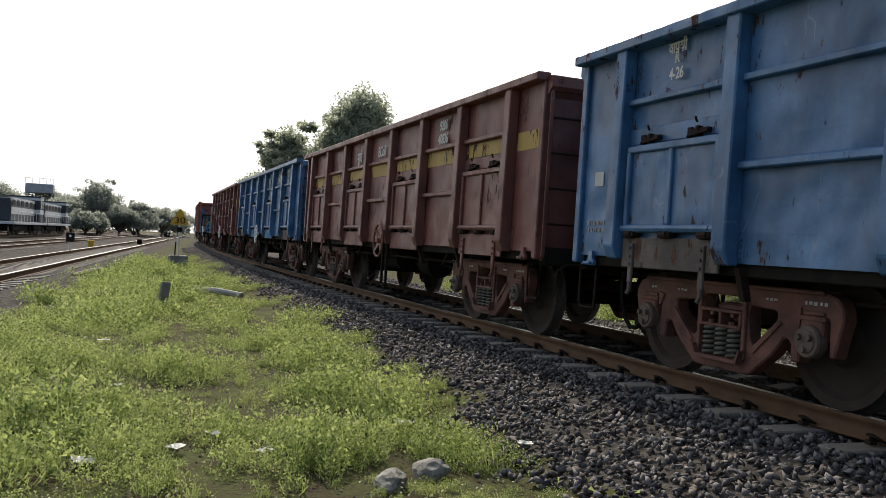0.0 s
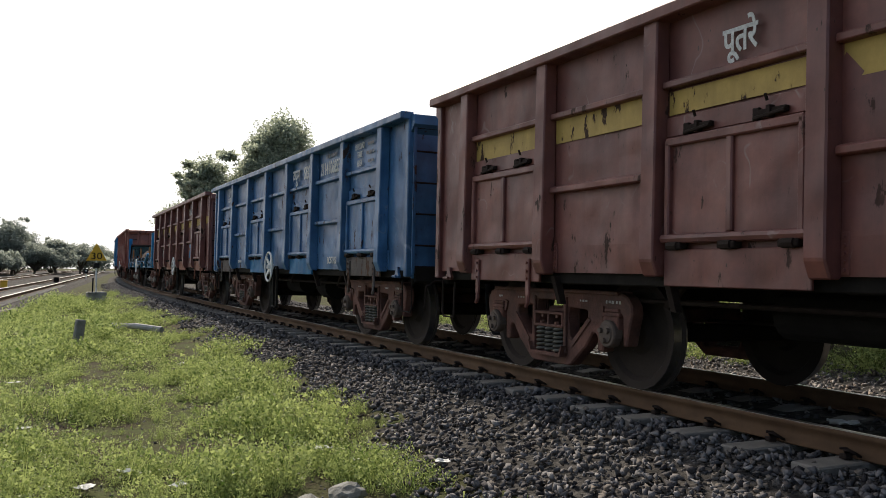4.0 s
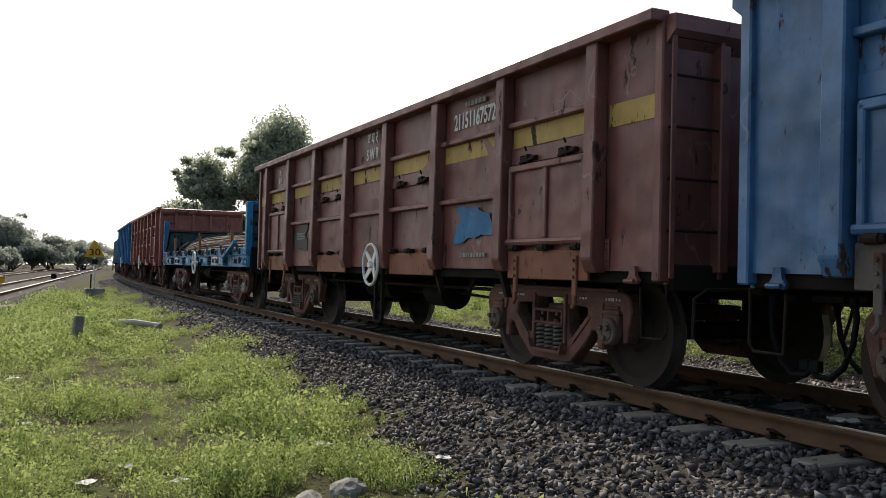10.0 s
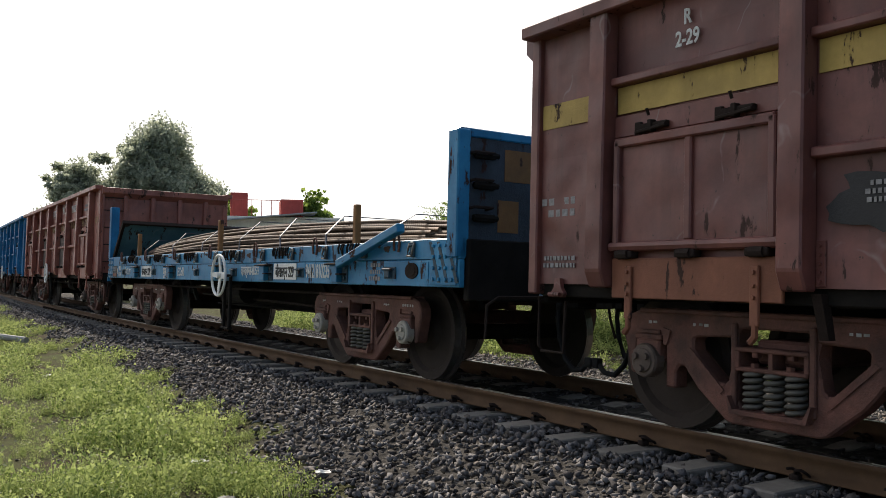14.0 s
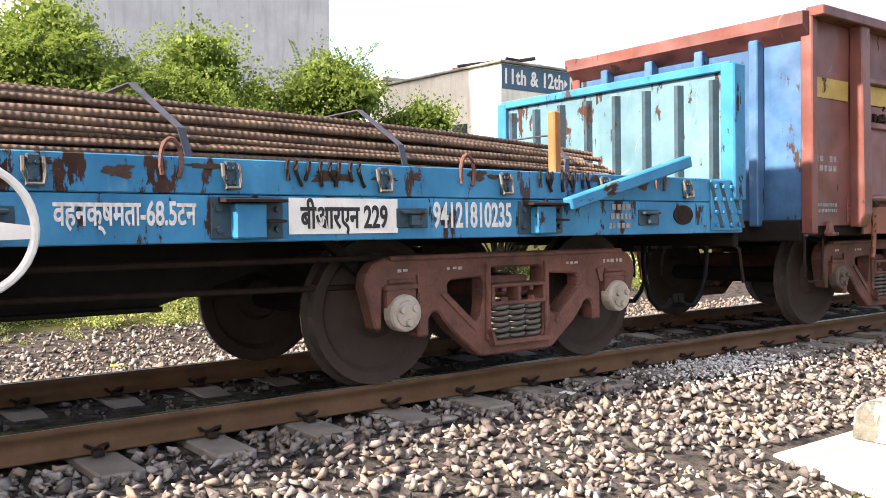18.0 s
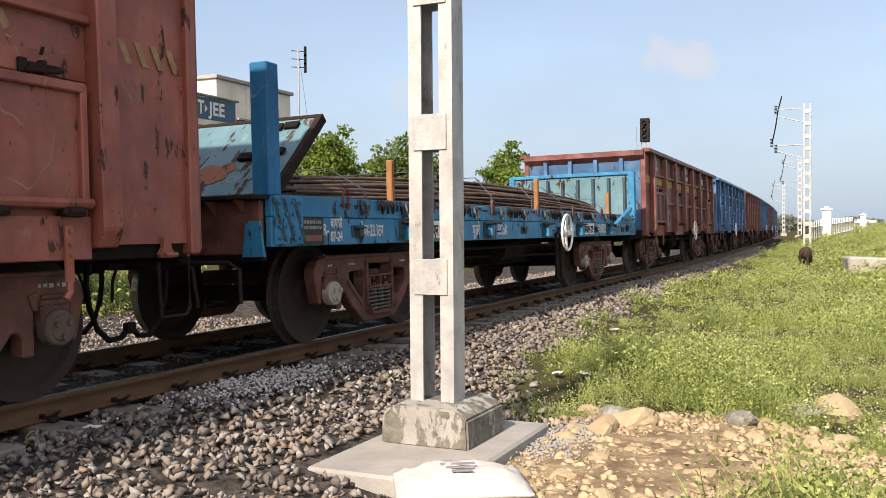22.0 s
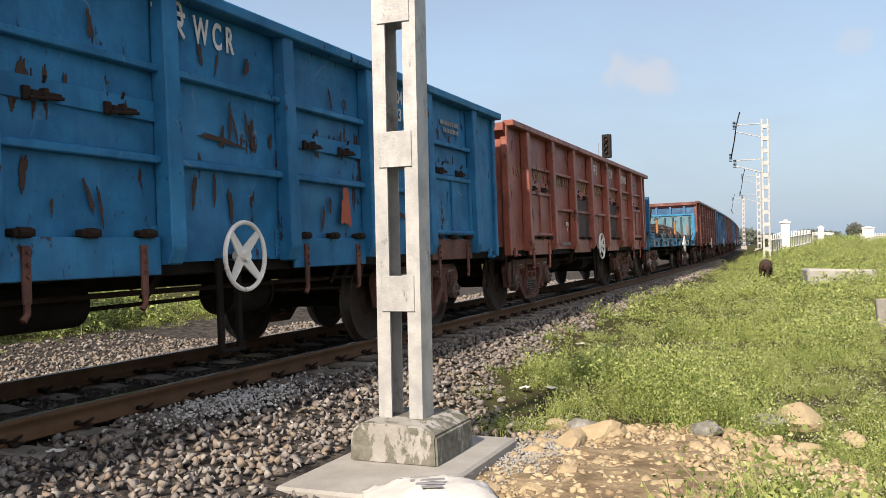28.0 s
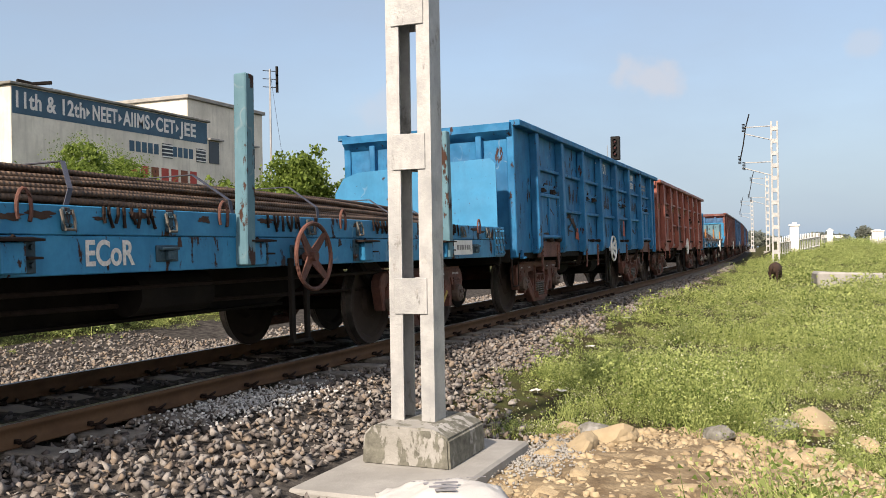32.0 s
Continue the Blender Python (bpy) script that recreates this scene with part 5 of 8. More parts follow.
def rebar_load(hl, seed, rows=9, width=1.18, top=0.52, single=True):
    """A load of reinforcing bars that sags to its ends, with steel straps."""
    rnd = random.Random(seed)
    load = thing("rebar_bundle", "rusty steel reinforcing bars strapped in bundles on a flat wagon", "steel bars", group="loads of reinforcing bars")
    n, nk = 6, 22
    stack_co, stack_fa = [], []
    for r in range(rows):
        zz = 1.335 + r * top / rows + 0.02
        half = width * (1.0 - 0.30 * (r / rows) ** 2)
        m = int(half * 2 / 0.070)
        for i in range(m):
            outer = (i < 4 or i > m - 3 or r > rows - 3)
            if not outer and rnd.random() < 0.8:
                continue
            x = -half + 2 * half * (i + 0.5) / m + rnd.uniform(-0.02, 0.02)
            e0, e1 = -hl + rnd.uniform(0, 0.7) * (0.4 + r / rows), hl - rnd.uniform(0, 0.7) * (0.4 + r / rows)
            ph, amp = rnd.uniform(0, 6.28), rnd.uniform(0.004, 0.02)
            rad = rnd.uniform(0.018, 0.027)
            co, fa = [], []
            for k in range(nk):
                y = e0 + (e1 - e0) * k / (nk - 1)
                sag = -(0.20 * r / rows) * abs(y / hl) ** 2.2
                zc = max(zz + sag + amp * math.sin(ph + y * 0.9), 1.31 + rad)
                xc = x * (1 - 0.16 * abs(y / hl) ** 3) + amp * math.cos(ph + y * 0.7)
                for q in range(n):
                    co.append((xc + rad * math.cos(2 * math.pi * q / n), y, zc + rad * math.sin(2 * math.pi * q / n)))
            for k in range(nk - 1):
                for q in range(n):
                    fa.append((k * n + q, k * n + (q + 1) % n, (k + 1) * n + (q + 1) % n, (k + 1) * n + q))
            fa += [(0, 1, 2, 3), (0, 3, 4, 5)]
            z = (nk - 1) * n
            fa += [(z + 3, z + 2, z + 1, z), (z + 5, z + 4, z + 3, z)]
            if single:
                part("bar", raw_mesh("bar", co, fa, M_REBAR, True), None, load)
            else:
                stack_fa += [tuple(v + len(stack_co) for v in f) for f in fa]
                stack_co += co
    if stack_co:
        tagged(part("bar_stack", raw_mesh("bar_stack", stack_co, stack_fa, M_REBAR, True), None, load), kind="stuff")
    for y in (-hl * 0.82, -hl * 0.62, -hl * 0.35, -hl * 0.1, hl * 0.2, hl * 0.5, hl * 0.8):
        bm = B()
        yy = y + rnd.uniform(-0.2, 0.2)
        sl = rnd.uniform(-0.35, 0.35)
        zt = 1.335 + top + 0.05 - 0.20 * abs(yy / hl) ** 2.2
        pts = [(-width - 0.035, yy, 1.335), (-width - 0.02, yy + sl * 0.3, (1.335 + zt) / 2), (-width * 0.76, yy + sl, zt), (width * 0.74, yy + sl, zt), (width, yy, 1.34)]
        for a, b in zip(pts, pts[1:]):
            a, b = Vector(a), Vector(b)
            o = Vector((0, 0.022, 0))
            nrm = (b - a).cross(o).normalized() * 0.004
            vs = [bm.verts.new(p) for p in (a - o + nrm, b - o + nrm, b + o + nrm, a + o + nrm, a - o - nrm, b - o - nrm, b + o - nrm, a + o - nrm)]
            for f in ((0, 1, 2, 3), (7, 6, 5, 4), (0, 4, 5, 1), (1, 5, 6, 2), (2, 6, 7, 3), (3, 7, 4, 0)):
                bm.faces.new([vs[i] for i in f])
        part("strap", bm, M_STRAP, load)
    return load


# ---- the train, by each wagon's centre along it (leading end at the smaller figure) ----
TRAIN = []


def join_train(w, u):
    TRAIN.append((w, u))
    return w


def stripe_blocks(w, z0, z1, bays, mtl=None, hatch=False, HB=HB, STW=STW):
    """Yellow band: a painted block in each bay and on the end panels."""
    for k in bays:
        if k < 0 or k > 6:
            y0, y1 = (-HB + 0.06, -3.5 * STW - 0.12) if k < 0 else (3.5 * STW + 0.12, HB - 0.06)
        else:
            y0, y1 = (-3.5 + k) * STW + 0.10, (-2.5 + k) * STW - 0.10
        if not hatch:
            plate("yellow_band", w, -1.478, y0, y1, z0, z1, M_YELLOW, label="scuffed yellow painted band")
        else:
            bm = B()
            y = y0 + 0.04
            while y < y1 - 0.14:
                add_prism(bm, [(y, z0), (y + 0.06, z0), (y + 0.14, z1), (y + 0.08, z1)], -1.485, -1.476, axis="x")
                y += 0.155
            tagged(part("yellow_hatching", bm, M_YELLOWOLD, w, "faded yellow slanting dashes"), kind="stuff")


uA, uB, uC, uD, uE, uF, uG, uH = -16.85, -3.12, 10.62, 24.32, 38.85, 53.52, 67.57, 81.87
wA = join_train(open_wagon(uA, M_BLUE, "dark blue open freight wagon with dented steel sides", {"skirt_end": M_SKIRT}), uA)
wB = join_train(open_wagon(uB, M_BROWN, "red-oxide open freight wagon with a yellow band", {"skirt": M_BROWN, "hw": -0.65, "wheel": ME_HANDWHEEL_PINK}), uB)
wC = join_train(open_wagon(uC, M_BLUE, "scuffed blue open freight wagon with bulged side panels", {"skirt": M_BLUE_OLD, "skirt_end": M_SKIRT, "hw": 0.10}), uC)
# its end wall gets the darker blue to stand for the end board's shadow
wD = join_train(open_wagon(uD, M_BROWN, "maroon open freight wagon with a yellow band and a blackened patch", {"framed": "1001", "skirt": M_ORANGE, "end": M_BLUE, "hw": -0.57}), uD)
wE = join_train(flat_wagon(uE, M_SKYBLUE, "light blue flat wagon with rusty lashing rings", {"wheel": ME_HANDWHEEL_UP, "hw": -1.02, "clean": True}), uE)
wF = join_train(open_wagon(uF, M_BROWN_SUN, "red-oxide open freight wagon with yellow dashes", {"framed": "1001", "skirt": M_BROWN_SUN, "dims": (6.63, 1.636, 3.10), "bog": 4.56, "hw": 0.38}), uF)
wG = join_train(open_wagon(uG, M_BLUE_OLD, "bright blue open freight wagon with flaking rusty paint", {"framed": "1001", "skirt": M_BLUE_OLD, "skirt_end": M_BOGIE, "dims": (6.76, 1.636, 3.11), "bog": 4.56, "hw": 0.06, "straps": True}), uG)
wH = join_train(flat_wagon(uH, M_SKYBLUE, "light blue flat wagon with tall stakes and a blue end plate", {"wheel": ME_HANDWHEEL_RUST, "hw": -1.14}), uH)
LEAD = [(-30.6, M_BROWN, "red-oxide open freight wagon far ahead in the train"), (-44.3, M_BLUE, "blue open freight wagon far ahead in the train"), (-58.0, M_BLUE, "dark blue open freight wagon near the head of the train")]
for u, m, lab in LEAD:
    join_train(open_wagon(u, m, lab, {}), u)
TAIL = [(97.5, M_UNDER), (113.1, M_SKYBLUE), (128.7, M_UNDER), (144.3, M_SKYBLUE), (159.9, M_UNDER)]
for u, m in TAIL:
    join_train(flat_wagon(u, m, "grimy flat wagon near the tail of the train", {"plain": True}), u)

bulkhead_corrugated(wE, -HF + 0.10)
stake(wE, -1.39, -4.86, 1.30, 1.87, M_STAKE, wd=0.036)
stake(wE, -1.39, -0.25, 1.30, 1.92, M_STAKE, wd=0.036)
stake(wE, -1.39, 4.72, 1.30, 1.88, M_STAKE, wd=0.036)
stake(wE, -1.57, -4.80, 1.20, 2.60, M_SKYBLUE, rx=75.5, wd=0.045)
stake(wE, -1.40, 7.0, 1.42, 2.55, M_BLUE_OLD, wd=0.088)
fallen_plate(wE, HF - 0.12)
end_face(wE, HF)
bulkhead_plate(wH, -HF + 0.12)
stake(wH, -1.52, -4.65, 1.0, 2.62, M_PALEBLUE, wd=0.062)
stake(wH, -1.52, -0.28, 1.0, 2.60, M_PALEBLUE, rx=2, wd=0.062)
stake(wH, -1.52, 3.0, 1.0, 2.60, M_PALEBLUE, rx=-3, wd=0.065)
loadE, loadH = rebar_load(6.15, 5), rebar_load(6.3, 9, top=0.42)
TRAIN.append((loadE, uE))
TRAIN.append((loadH, uH + 0.2))
for u, m in TAIL[::2]:
    TRAIN.append((rebar_load(6.2, int(u), rows=5, top=0.4, single=False), u))

M_PRIMER = mat("red_primer", (0.36, 0.085, 0.045), 0.7, scale=6.0, amount=0.4)
M_SOOT = mat("grimy_rust_stain", (0.050, 0.028, 0.020), 0.85, scale=9.0, amount=0.8, rust=0.4)
# ---- paint and lettering on the near sides ----
for w, n in ((wE, 40), (wH, 30)):
    rnd = random.Random(n)
    for k in range(n):
        y = -6.3 + 12.4 * (k + rnd.uniform(0.1, 0.9)) / n
        if rnd.random() < 0.75:
            smear("rust_stain", w, -1.4795, y, 1.375 + rnd.uniform(-0.03, 0.02), rnd.uniform(0.03, 0.13), rnd.uniform(0.012, 0.034), k, M_SOOT, "dark rusty grime on the beam")
        else:
            smear("rust_stain", w, -1.4745, y, 1.19, rnd.uniform(0.012, 0.03), rnd.uniform(0.03, 0.045), k, M_SOOT, "dark rusty grime on the beam")
XL = -1.500
for k in range(3):
    bm = B()
    add_tube(bm, [(-0.97 + 0.02 * k, -6.53, 1.75), (-0.98 + 0.05 * k, -6.55, 1.55), (-0.93 - 0.03 * k, -6.56, 1.25), (-0.99 + 0.02 * k, -6.55, 0.95 + 0.07 * k)], 0.007, 5)
    part("rope", bm, M_SLEEPER, wC, "grey rope tied to a ladder rung")
stripe_blocks(wB, 2.24, 2.42, (0, 2, 4), None)
stripe_blocks(wB, 2.22, 2.44, (-1, 1, 3, 5, 6))
stripe_blocks(wD, 2.24, 2.43, (-1, 0, 1, 2, 3, 4, 5, 6, 7))
stripe_blocks(wF, 2.26, 2.42, (-1, 0, 1, 2, 3, 4, 5, 6, 7), hatch=True, HB=6.63, STW=1.636)
lettering(wB, "ECoR", 0.0, 2.66, XL, 0.26)
lettering(wB, "9206\n40836", -3.15, 2.70, XL, 0.20)
lettering(wB, "\u092a\u0942\u0924\u0930\u0947", 1.55, 2.66, XL, 0.26)
lettering(wC, "SEC", -1.85, 2.70, XL, 0.30)
lettering(wC, "\u0926\u092a\u0942\u092e", -1.15, 2.70, XL, 0.32)
lettering(wC, "21141068551", -3.2, 2.66, XL, 0.28, squeeze=0.72)
bars(wC, -3.2, 2.86, XL, 0.5, 0.10, rows=1)
lettering(wC, "BOSTHSM2", -3.4, 1.17, XL, 0.15)
lettering(wC, "LIFTING PAD", 3.43, 1.18, XL, 0.085, squeeze=0.7)
lettering(wC, "R\n12-25", 4.75, 2.72, XL, 0.14)
for k, word in enumerate(("PAYLOAD", "TARE", "AREA")):
    lettering(wC, word, -4.55, 2.84 - 0.125 * k, XL, 0.125, M_STENCIL, squeeze=0.7)
    bars(wC, -5.0, 2.84 - 0.125 * k, XL, 0.26, 0.07, rows=1)
lettering(wD, "S W R", -0.12, 2.62, XL, 0.22)
lettering(wD, "\u0926 \u092a \u0930\u0947", -0.12, 2.84, XL, 0.24)
lettering(wD, "21151167572", -3.25, 2.68, XL, 0.25, squeeze=0.72)
bars(wD, -3.25, 2.86, XL, 0.5, 0.09, rows=1)
bars(wD, 6.12, 1.62, -1.478, 0.34, 0.09, rows=2)
bars(wD, 6.12, 1.20, -1.478, 0.36, 0.055, rows=2)
lettering(wD, "R\n2-29", 4.85, 2.72, XL, 0.14)
smear("black_patch", wD, -1.494, 3.35, 1.52, 0.42, 0.22, 2, M_BLACKPAINT, "black overpainted patch")
bars(wD, 3.35, 1.55, -1.500, 0.5, 0.045, rows=3)
smear("blue_patch", wD, -1.494, -3.25, 1.52, 0.46, 0.19, 4, M_BLUE_OLD, "smeared blue paint patch")
bars(wD, -3.25, 1.18, -1.494, 0.6, 0.08, rows=1)
M_SOOTPANEL = mat("sooty_panel", (0.050, 0.034, 0.029), 0.7, scale=3.0, amount=0.9, bump=0.4, bscale=9.0, rust=0.4, streak=True, dark=(0.02, 0.016, 0.015), light=(0.10, 0.06, 0.05))
for y0, y1 in ((0.90, 2.30), (-2.30, -0.90)):
    plate("dark_panel", wF, -1.490, y0, y1, 1.225, 2.06, M_SOOTPANEL, label="soot-dark stained panel")
lettering(wF, "5TA1\n4", 2.85, 1.46, XL, 0.11)
bars(wF, 2.95, 1.13, -1.494, 0.7, 0.10, rows=1)
lettering(wF, "W C R", -1.55, 2.82, XL, 0.30, squeeze=0.75)
lettering(wF, "\u092a \u092e \u0930\u0947", 0.18, 2.80, XL, 0.34)
lettering(wF, "21160754763", -3.25, 2.78, XL, 0.26, squeeze=0.72)
bars(wF, -5.0, 2.72, XL, 0.7, 0.10, rows=2)
lettering(wG, "W C R", 0.16, 2.86, XL, 0.30, squeeze=0.6)
lettering(wG, "\u092a\u092e\u0930\u0947", 0.72, 2.86, XL, 0.30)
lettering(wG, "191604\n25523", -3.23, 2.78, XL, 0.21)
smear("primer_blob", wG, -1.520, -1.95, 1.53, 0.10, 0.20, 3, M_PRIMER, "dab of red-orange primer")
smear("primer_blob", wG, -1.4945, 2.75, 1.36, 0.13, 0.12, 9, M_PRIMER, "dab of red-orange primer")


def rust_streaks(w, seed, pitch, bays, bands):
    """Long thin flakes and runs of rust, hanging in groups under the rails. bands: (z from, z to, how many a bay, longest)."""
    rnd = random.Random(seed)
    for k in bays:
        for z0, z1, n, longest in bands:
            mid = (-3 + k) * pitch + rnd.uniform(-0.35, 0.35)
            for q in range(rnd.randint(max(0, n - 3), n)):
                y = max((-3 + k) * pitch - 0.66, min((-3 + k) * pitch + 0.66, rnd.gauss(mid, 0.26)))
                l = rnd.uniform(0.35, 1.0) * longest
                ob = smear("rust_streak", w, 0, 0, 0, rnd.uniform(0.010, 0.030), l / 2, seed + 31 * k + q, M_SOOT, "")
                ob.matrix_basis = pose(-1.492, y, rnd.uniform(z0 + l / 2, max(z0 + l / 2 + 0.01, z1)), rnd.gauss(0, 9), 0, 0)


rust_streaks(wG, 12, 1.636, range(7), ((1.95, 2.20, 8, 0.34), (1.28, 1.62, 5, 0.30), (2.52, 2.72, 4, 0.22)))
for y, z, a, b, turn in ((3.10, 1.60, 0.36, 0.045, 24), (3.35, 1.70, 0.20, 0.030, -8), (2.90, 1.52, 0.22, 0.040, 38), (3.32, 1.52, 0.15, 0.018, -20), (3.25, 1.42, 0.20, 0.014, 4), (-3.3, 1.50, 0.24, 0.030, 12), (0.1, 2.02, 0.30, 0.022, 5), (4.75, 1.78, 0.24, 0.016, 22), (5.05, 1.35, 0.20, 0.022, 2)):
    ob = smear("rust_patch", wG, 0, 0, 0, a, b, int(100 * y), M_SOOT, "flaked patch of dark rust")
    ob.matrix_basis = pose(-1.5165 if y > 4 else -1.495, y, z, turn, 0, 0)
plate("sticker", wA, -1.480, 5.98, 6.14, 1.72, 1.86, M_SACK, label="torn white paper sticker")
bars(wA, 6.06, 1.32, -1.482, 0.3, 0.07, rows=2)
bars(wG, -5.0, 2.72, XL, 0.6, 0.10, rows=2)
lettering(wA, "R\n4-26", 4.85, 2.72, XL, 0.14)
lettering(wA, "\u0935\u093e\u092a\u0938\u0940", 4.85, 2.88, XL, 0.14)
lettering(wE, "94121810235", -4.03, 1.12, -1.473, 0.225, squeeze=0.54)
plate("number_board", wE, -1.476, -3.42, -2.68, 1.02, 1.225, M_WHITE, label="white painted number panel")
plate("number_board", wE, -1.476, 3.42, 4.15, 1.02, 1.225, M_WHITE, label="white painted number panel")
lettering(wE, "\u092c\u0940\u0906\u0930\u090f\u0928 229", -3.05, 1.11, -1.482, 0.185, M_BLACKPAINT, squeeze=0.62)
lettering(wE, "\u092c\u0940\u0906\u0930\u090f\u0928 229", 3.80, 1.11, -1.482, 0.185, M_BLACKPAINT, squeeze=0.62)
lettering(wE, "\u092a\u0942\u0924\u0930\u0947", 2.5, 1.11, -1.473, 0.20)
lettering(wE, "ECoR", 1.53, 1.11, -1.473, 0.20)
lettering(wE, "\u0935\u0939\u0928\u0915\u094d\u0937\u092e\u0924\u093e-68.5\u091f\u0928", -1.79, 1.13, -1.473, 0.17, squeeze=0.55)
lettering(wE, "\u0935\u093e\u092a\u0938\u0940\n07-24", 6.0, 1.12, -1.473, 0.13, squeeze=0.7)
lettering(wE, "R-", 6.19, 1.12, -1.473, 0.15)
plate("data_panel", wE, -1.476, 6.24, 6.66, 0.99, 1.235, M_BLACKPAINT, label="black painted data panel with faint writing")
bars(wE, 6.45, 1.17, -1.481, 0.34, 0.05, rows=2)
plate("data_strip", wE, -1.482, 6.28, 6.62, 1.02, 1.075, M_ORANGE, label="rust-red painted strip")
lettering(wE, "\u091f\u0947\u092f\u0930-23.1\u091f\u0928", 5.30, 1.11, -1.473, 0.17, squeeze=0.6)
bars(wE, -5.46, 1.12, -1.473, 0.24, 0.07, rows=3)
bars(wH, -5.32, 1.13, -1.482, 0.5, 0.11, rows=1)
bm = B()
add_cyl(bm, (-1.47, 0, 0), (-1.482, 0, 0), 0.078, 24)
add_cyl(bm, (-1.48, 0, 0), (-1.486, 0, 0), 0.050, 24)
for v in bm.verts:
    v.co.y, v.co.z = v.co.y * 1.55 - 6.22, v.co.z + 1.13
part("maker_plate", bm, M_LATCH, wE, "dark oval maker's plate")
plate("cover_plate", wE, -1.474, -6.53, -6.39, 1.05, 1.21, M_SKYBLUE)
for y0 in (-4.66, 4.68):
    for sy in (-1, 1):
        bm = B()
        add_prism(bm, [(y0 + sy * 0.66, 0.555), (y0 + sy * 0.70, 0.525), (y0 + sy * 0.50, 0.345), (y0 + sy * 0.46, 0.38)], -1.216, -1.208, axis="x")
        part("yellow_mark", bm, M_YELLOW, wH, "yellow painted strip on the bogie frame")
lettering(wH, "ECoR", 1.2, 1.11, -1.473, 0.24)
plate("number_board", wH, -1.476, -5.66, -4.99, 1.03, 1.225, M_WHITE, label="white painted number panel")

# ---- ground ----
def edge_of_ballast(s):
    """Where the near shoulder ends (distance across), uneven along the line."""
    return -np.interp(s, (-60, -33, -18, -11.3, -8.8, -7.6, -5, 2, 5.4, 8, 12.5, 26, 60), (1.8, 1.9, 2.1, 2.4, 2.8, 3.4, 3.7, 3.7, 3.2, 2.75, 2.5, 2.35, 2.35)) + 0.14 * np.sin(s * 1.7) + 0.08 * np.sin(s * 4.1)


def far_edge(y):
    """Where the gravel beyond the track gives way to scrub (distance across)."""
    return np.interp(y, (0, 5, 9, 13), (6.2, 5.6, 5.0, 4.4))


def ground_sheet():
    es = np.array([-900, -400, -150, -60, -30, -18, -12, -9, -7.5, -6.5, -5.5, -4.8, -4.2, -3.8, -3.3, -2.9, -2.5, -2.1, -1.75, -1.4, -0.9, 0, 0.9, 1.4, 1.75, 2.2, 2.7, 3.2, 4, 4.5, 5, 5.5, 6, 6.5, 7.5, 9, 13, 20, 40, 90, 200, 500, 900.0])
    ss = np.concatenate([np.arange(-400, -60, 20), np.arange(-60, 60, 0.6), np.arange(60, 401, 20)])
    co = []
    for s in ss:
        x, y = across(np.full(len(es), s), es)
        z = ground_z(es, y)
        for k in range(len(es)):
            zz = z[k] + (0.035 * noise.noise(Vector((x[k] * 0.6, y[k] * 0.6, 3))) + 0.02 * noise.noise(Vector((x[k] * 2.1, y[k] * 2.1, 9))) if -60 < es[k] < -3.3 or es[k] > 3.2 else 0)
            co.append((x[k], y[k], zz))
    n = len(es)
    f = [(i * n + k, i * n + k + 1, (i + 1) * n + k + 1, (i + 1) * n + k) for i in range(len(ss) - 1) for k in range(n - 1)]
    me = raw_mesh("ground", co, f, M_SOIL, True)
    me.materials.append(M_GRAVEL)
    rim = edge_of_ballast(ss) - 0.1
    idx = [1 if (es[k] >= rim[i] and es[k] < far_edge(ss[i]) + 0.2) or (-61 < es[k] < -8 and ss[i] > 8 and ss[i] < 250) else 0 for i in range(len(ss) - 1) for k in range(n - 1)]
    me.polygons.foreach_set("material_index", idx)
    return tagged(new("ground", me), "grassy soil with a grey ballast bed along the track", "ground", kind="structure")


ground_sheet()


# ---- scattered stones and weeds, joined by kind ----
RNG = np.random.default_rng(7)


def stone_shapes(n, fine=True):
    """Rough angular stones as (verts, faces)."""
    out = []
    for k in range(n):
        bm = B()
        if fine:
            for p in RNG.normal(size=(8, 3)):
                bm.verts.new(Vector(p).normalized() * RNG.uniform(0.7, 1.15))
            bmesh.ops.convex_hull(bm, input=bm.verts[:])
            for v in [q for q in bm.verts if not q.link_faces]:
                bm.verts.remove(v)
        else:
            v = [bm.verts.new(p) for p in ((1, 0, 0), (-1, 0, 0), (0, 1, 0), (0, -1, 0), (0, 0, 1), (0, 0, -1))]
            for a in (0, 1):
                for b in (2, 3):
                    for c in (4, 5):
                        f = (v[a], v[b], v[c])
                        bm.faces.new(f if (a + b + c) % 2 == 0 else f[::-1])
        co = np.array([v.co[:] for v in bm.verts])
        co *= RNG.uniform(0.75, 1.15, (len(co), 1)) if not fine else 1.0
        co *= np.array([1.0, RNG.uniform(0.7, 0.95), RNG.uniform(0.5, 0.8)])
        bm.verts.index_update()
        fa = np.array([[v.index for v in f.verts] for f in bm.faces])
        bm.free()
        out.append((co, fa))
    return out


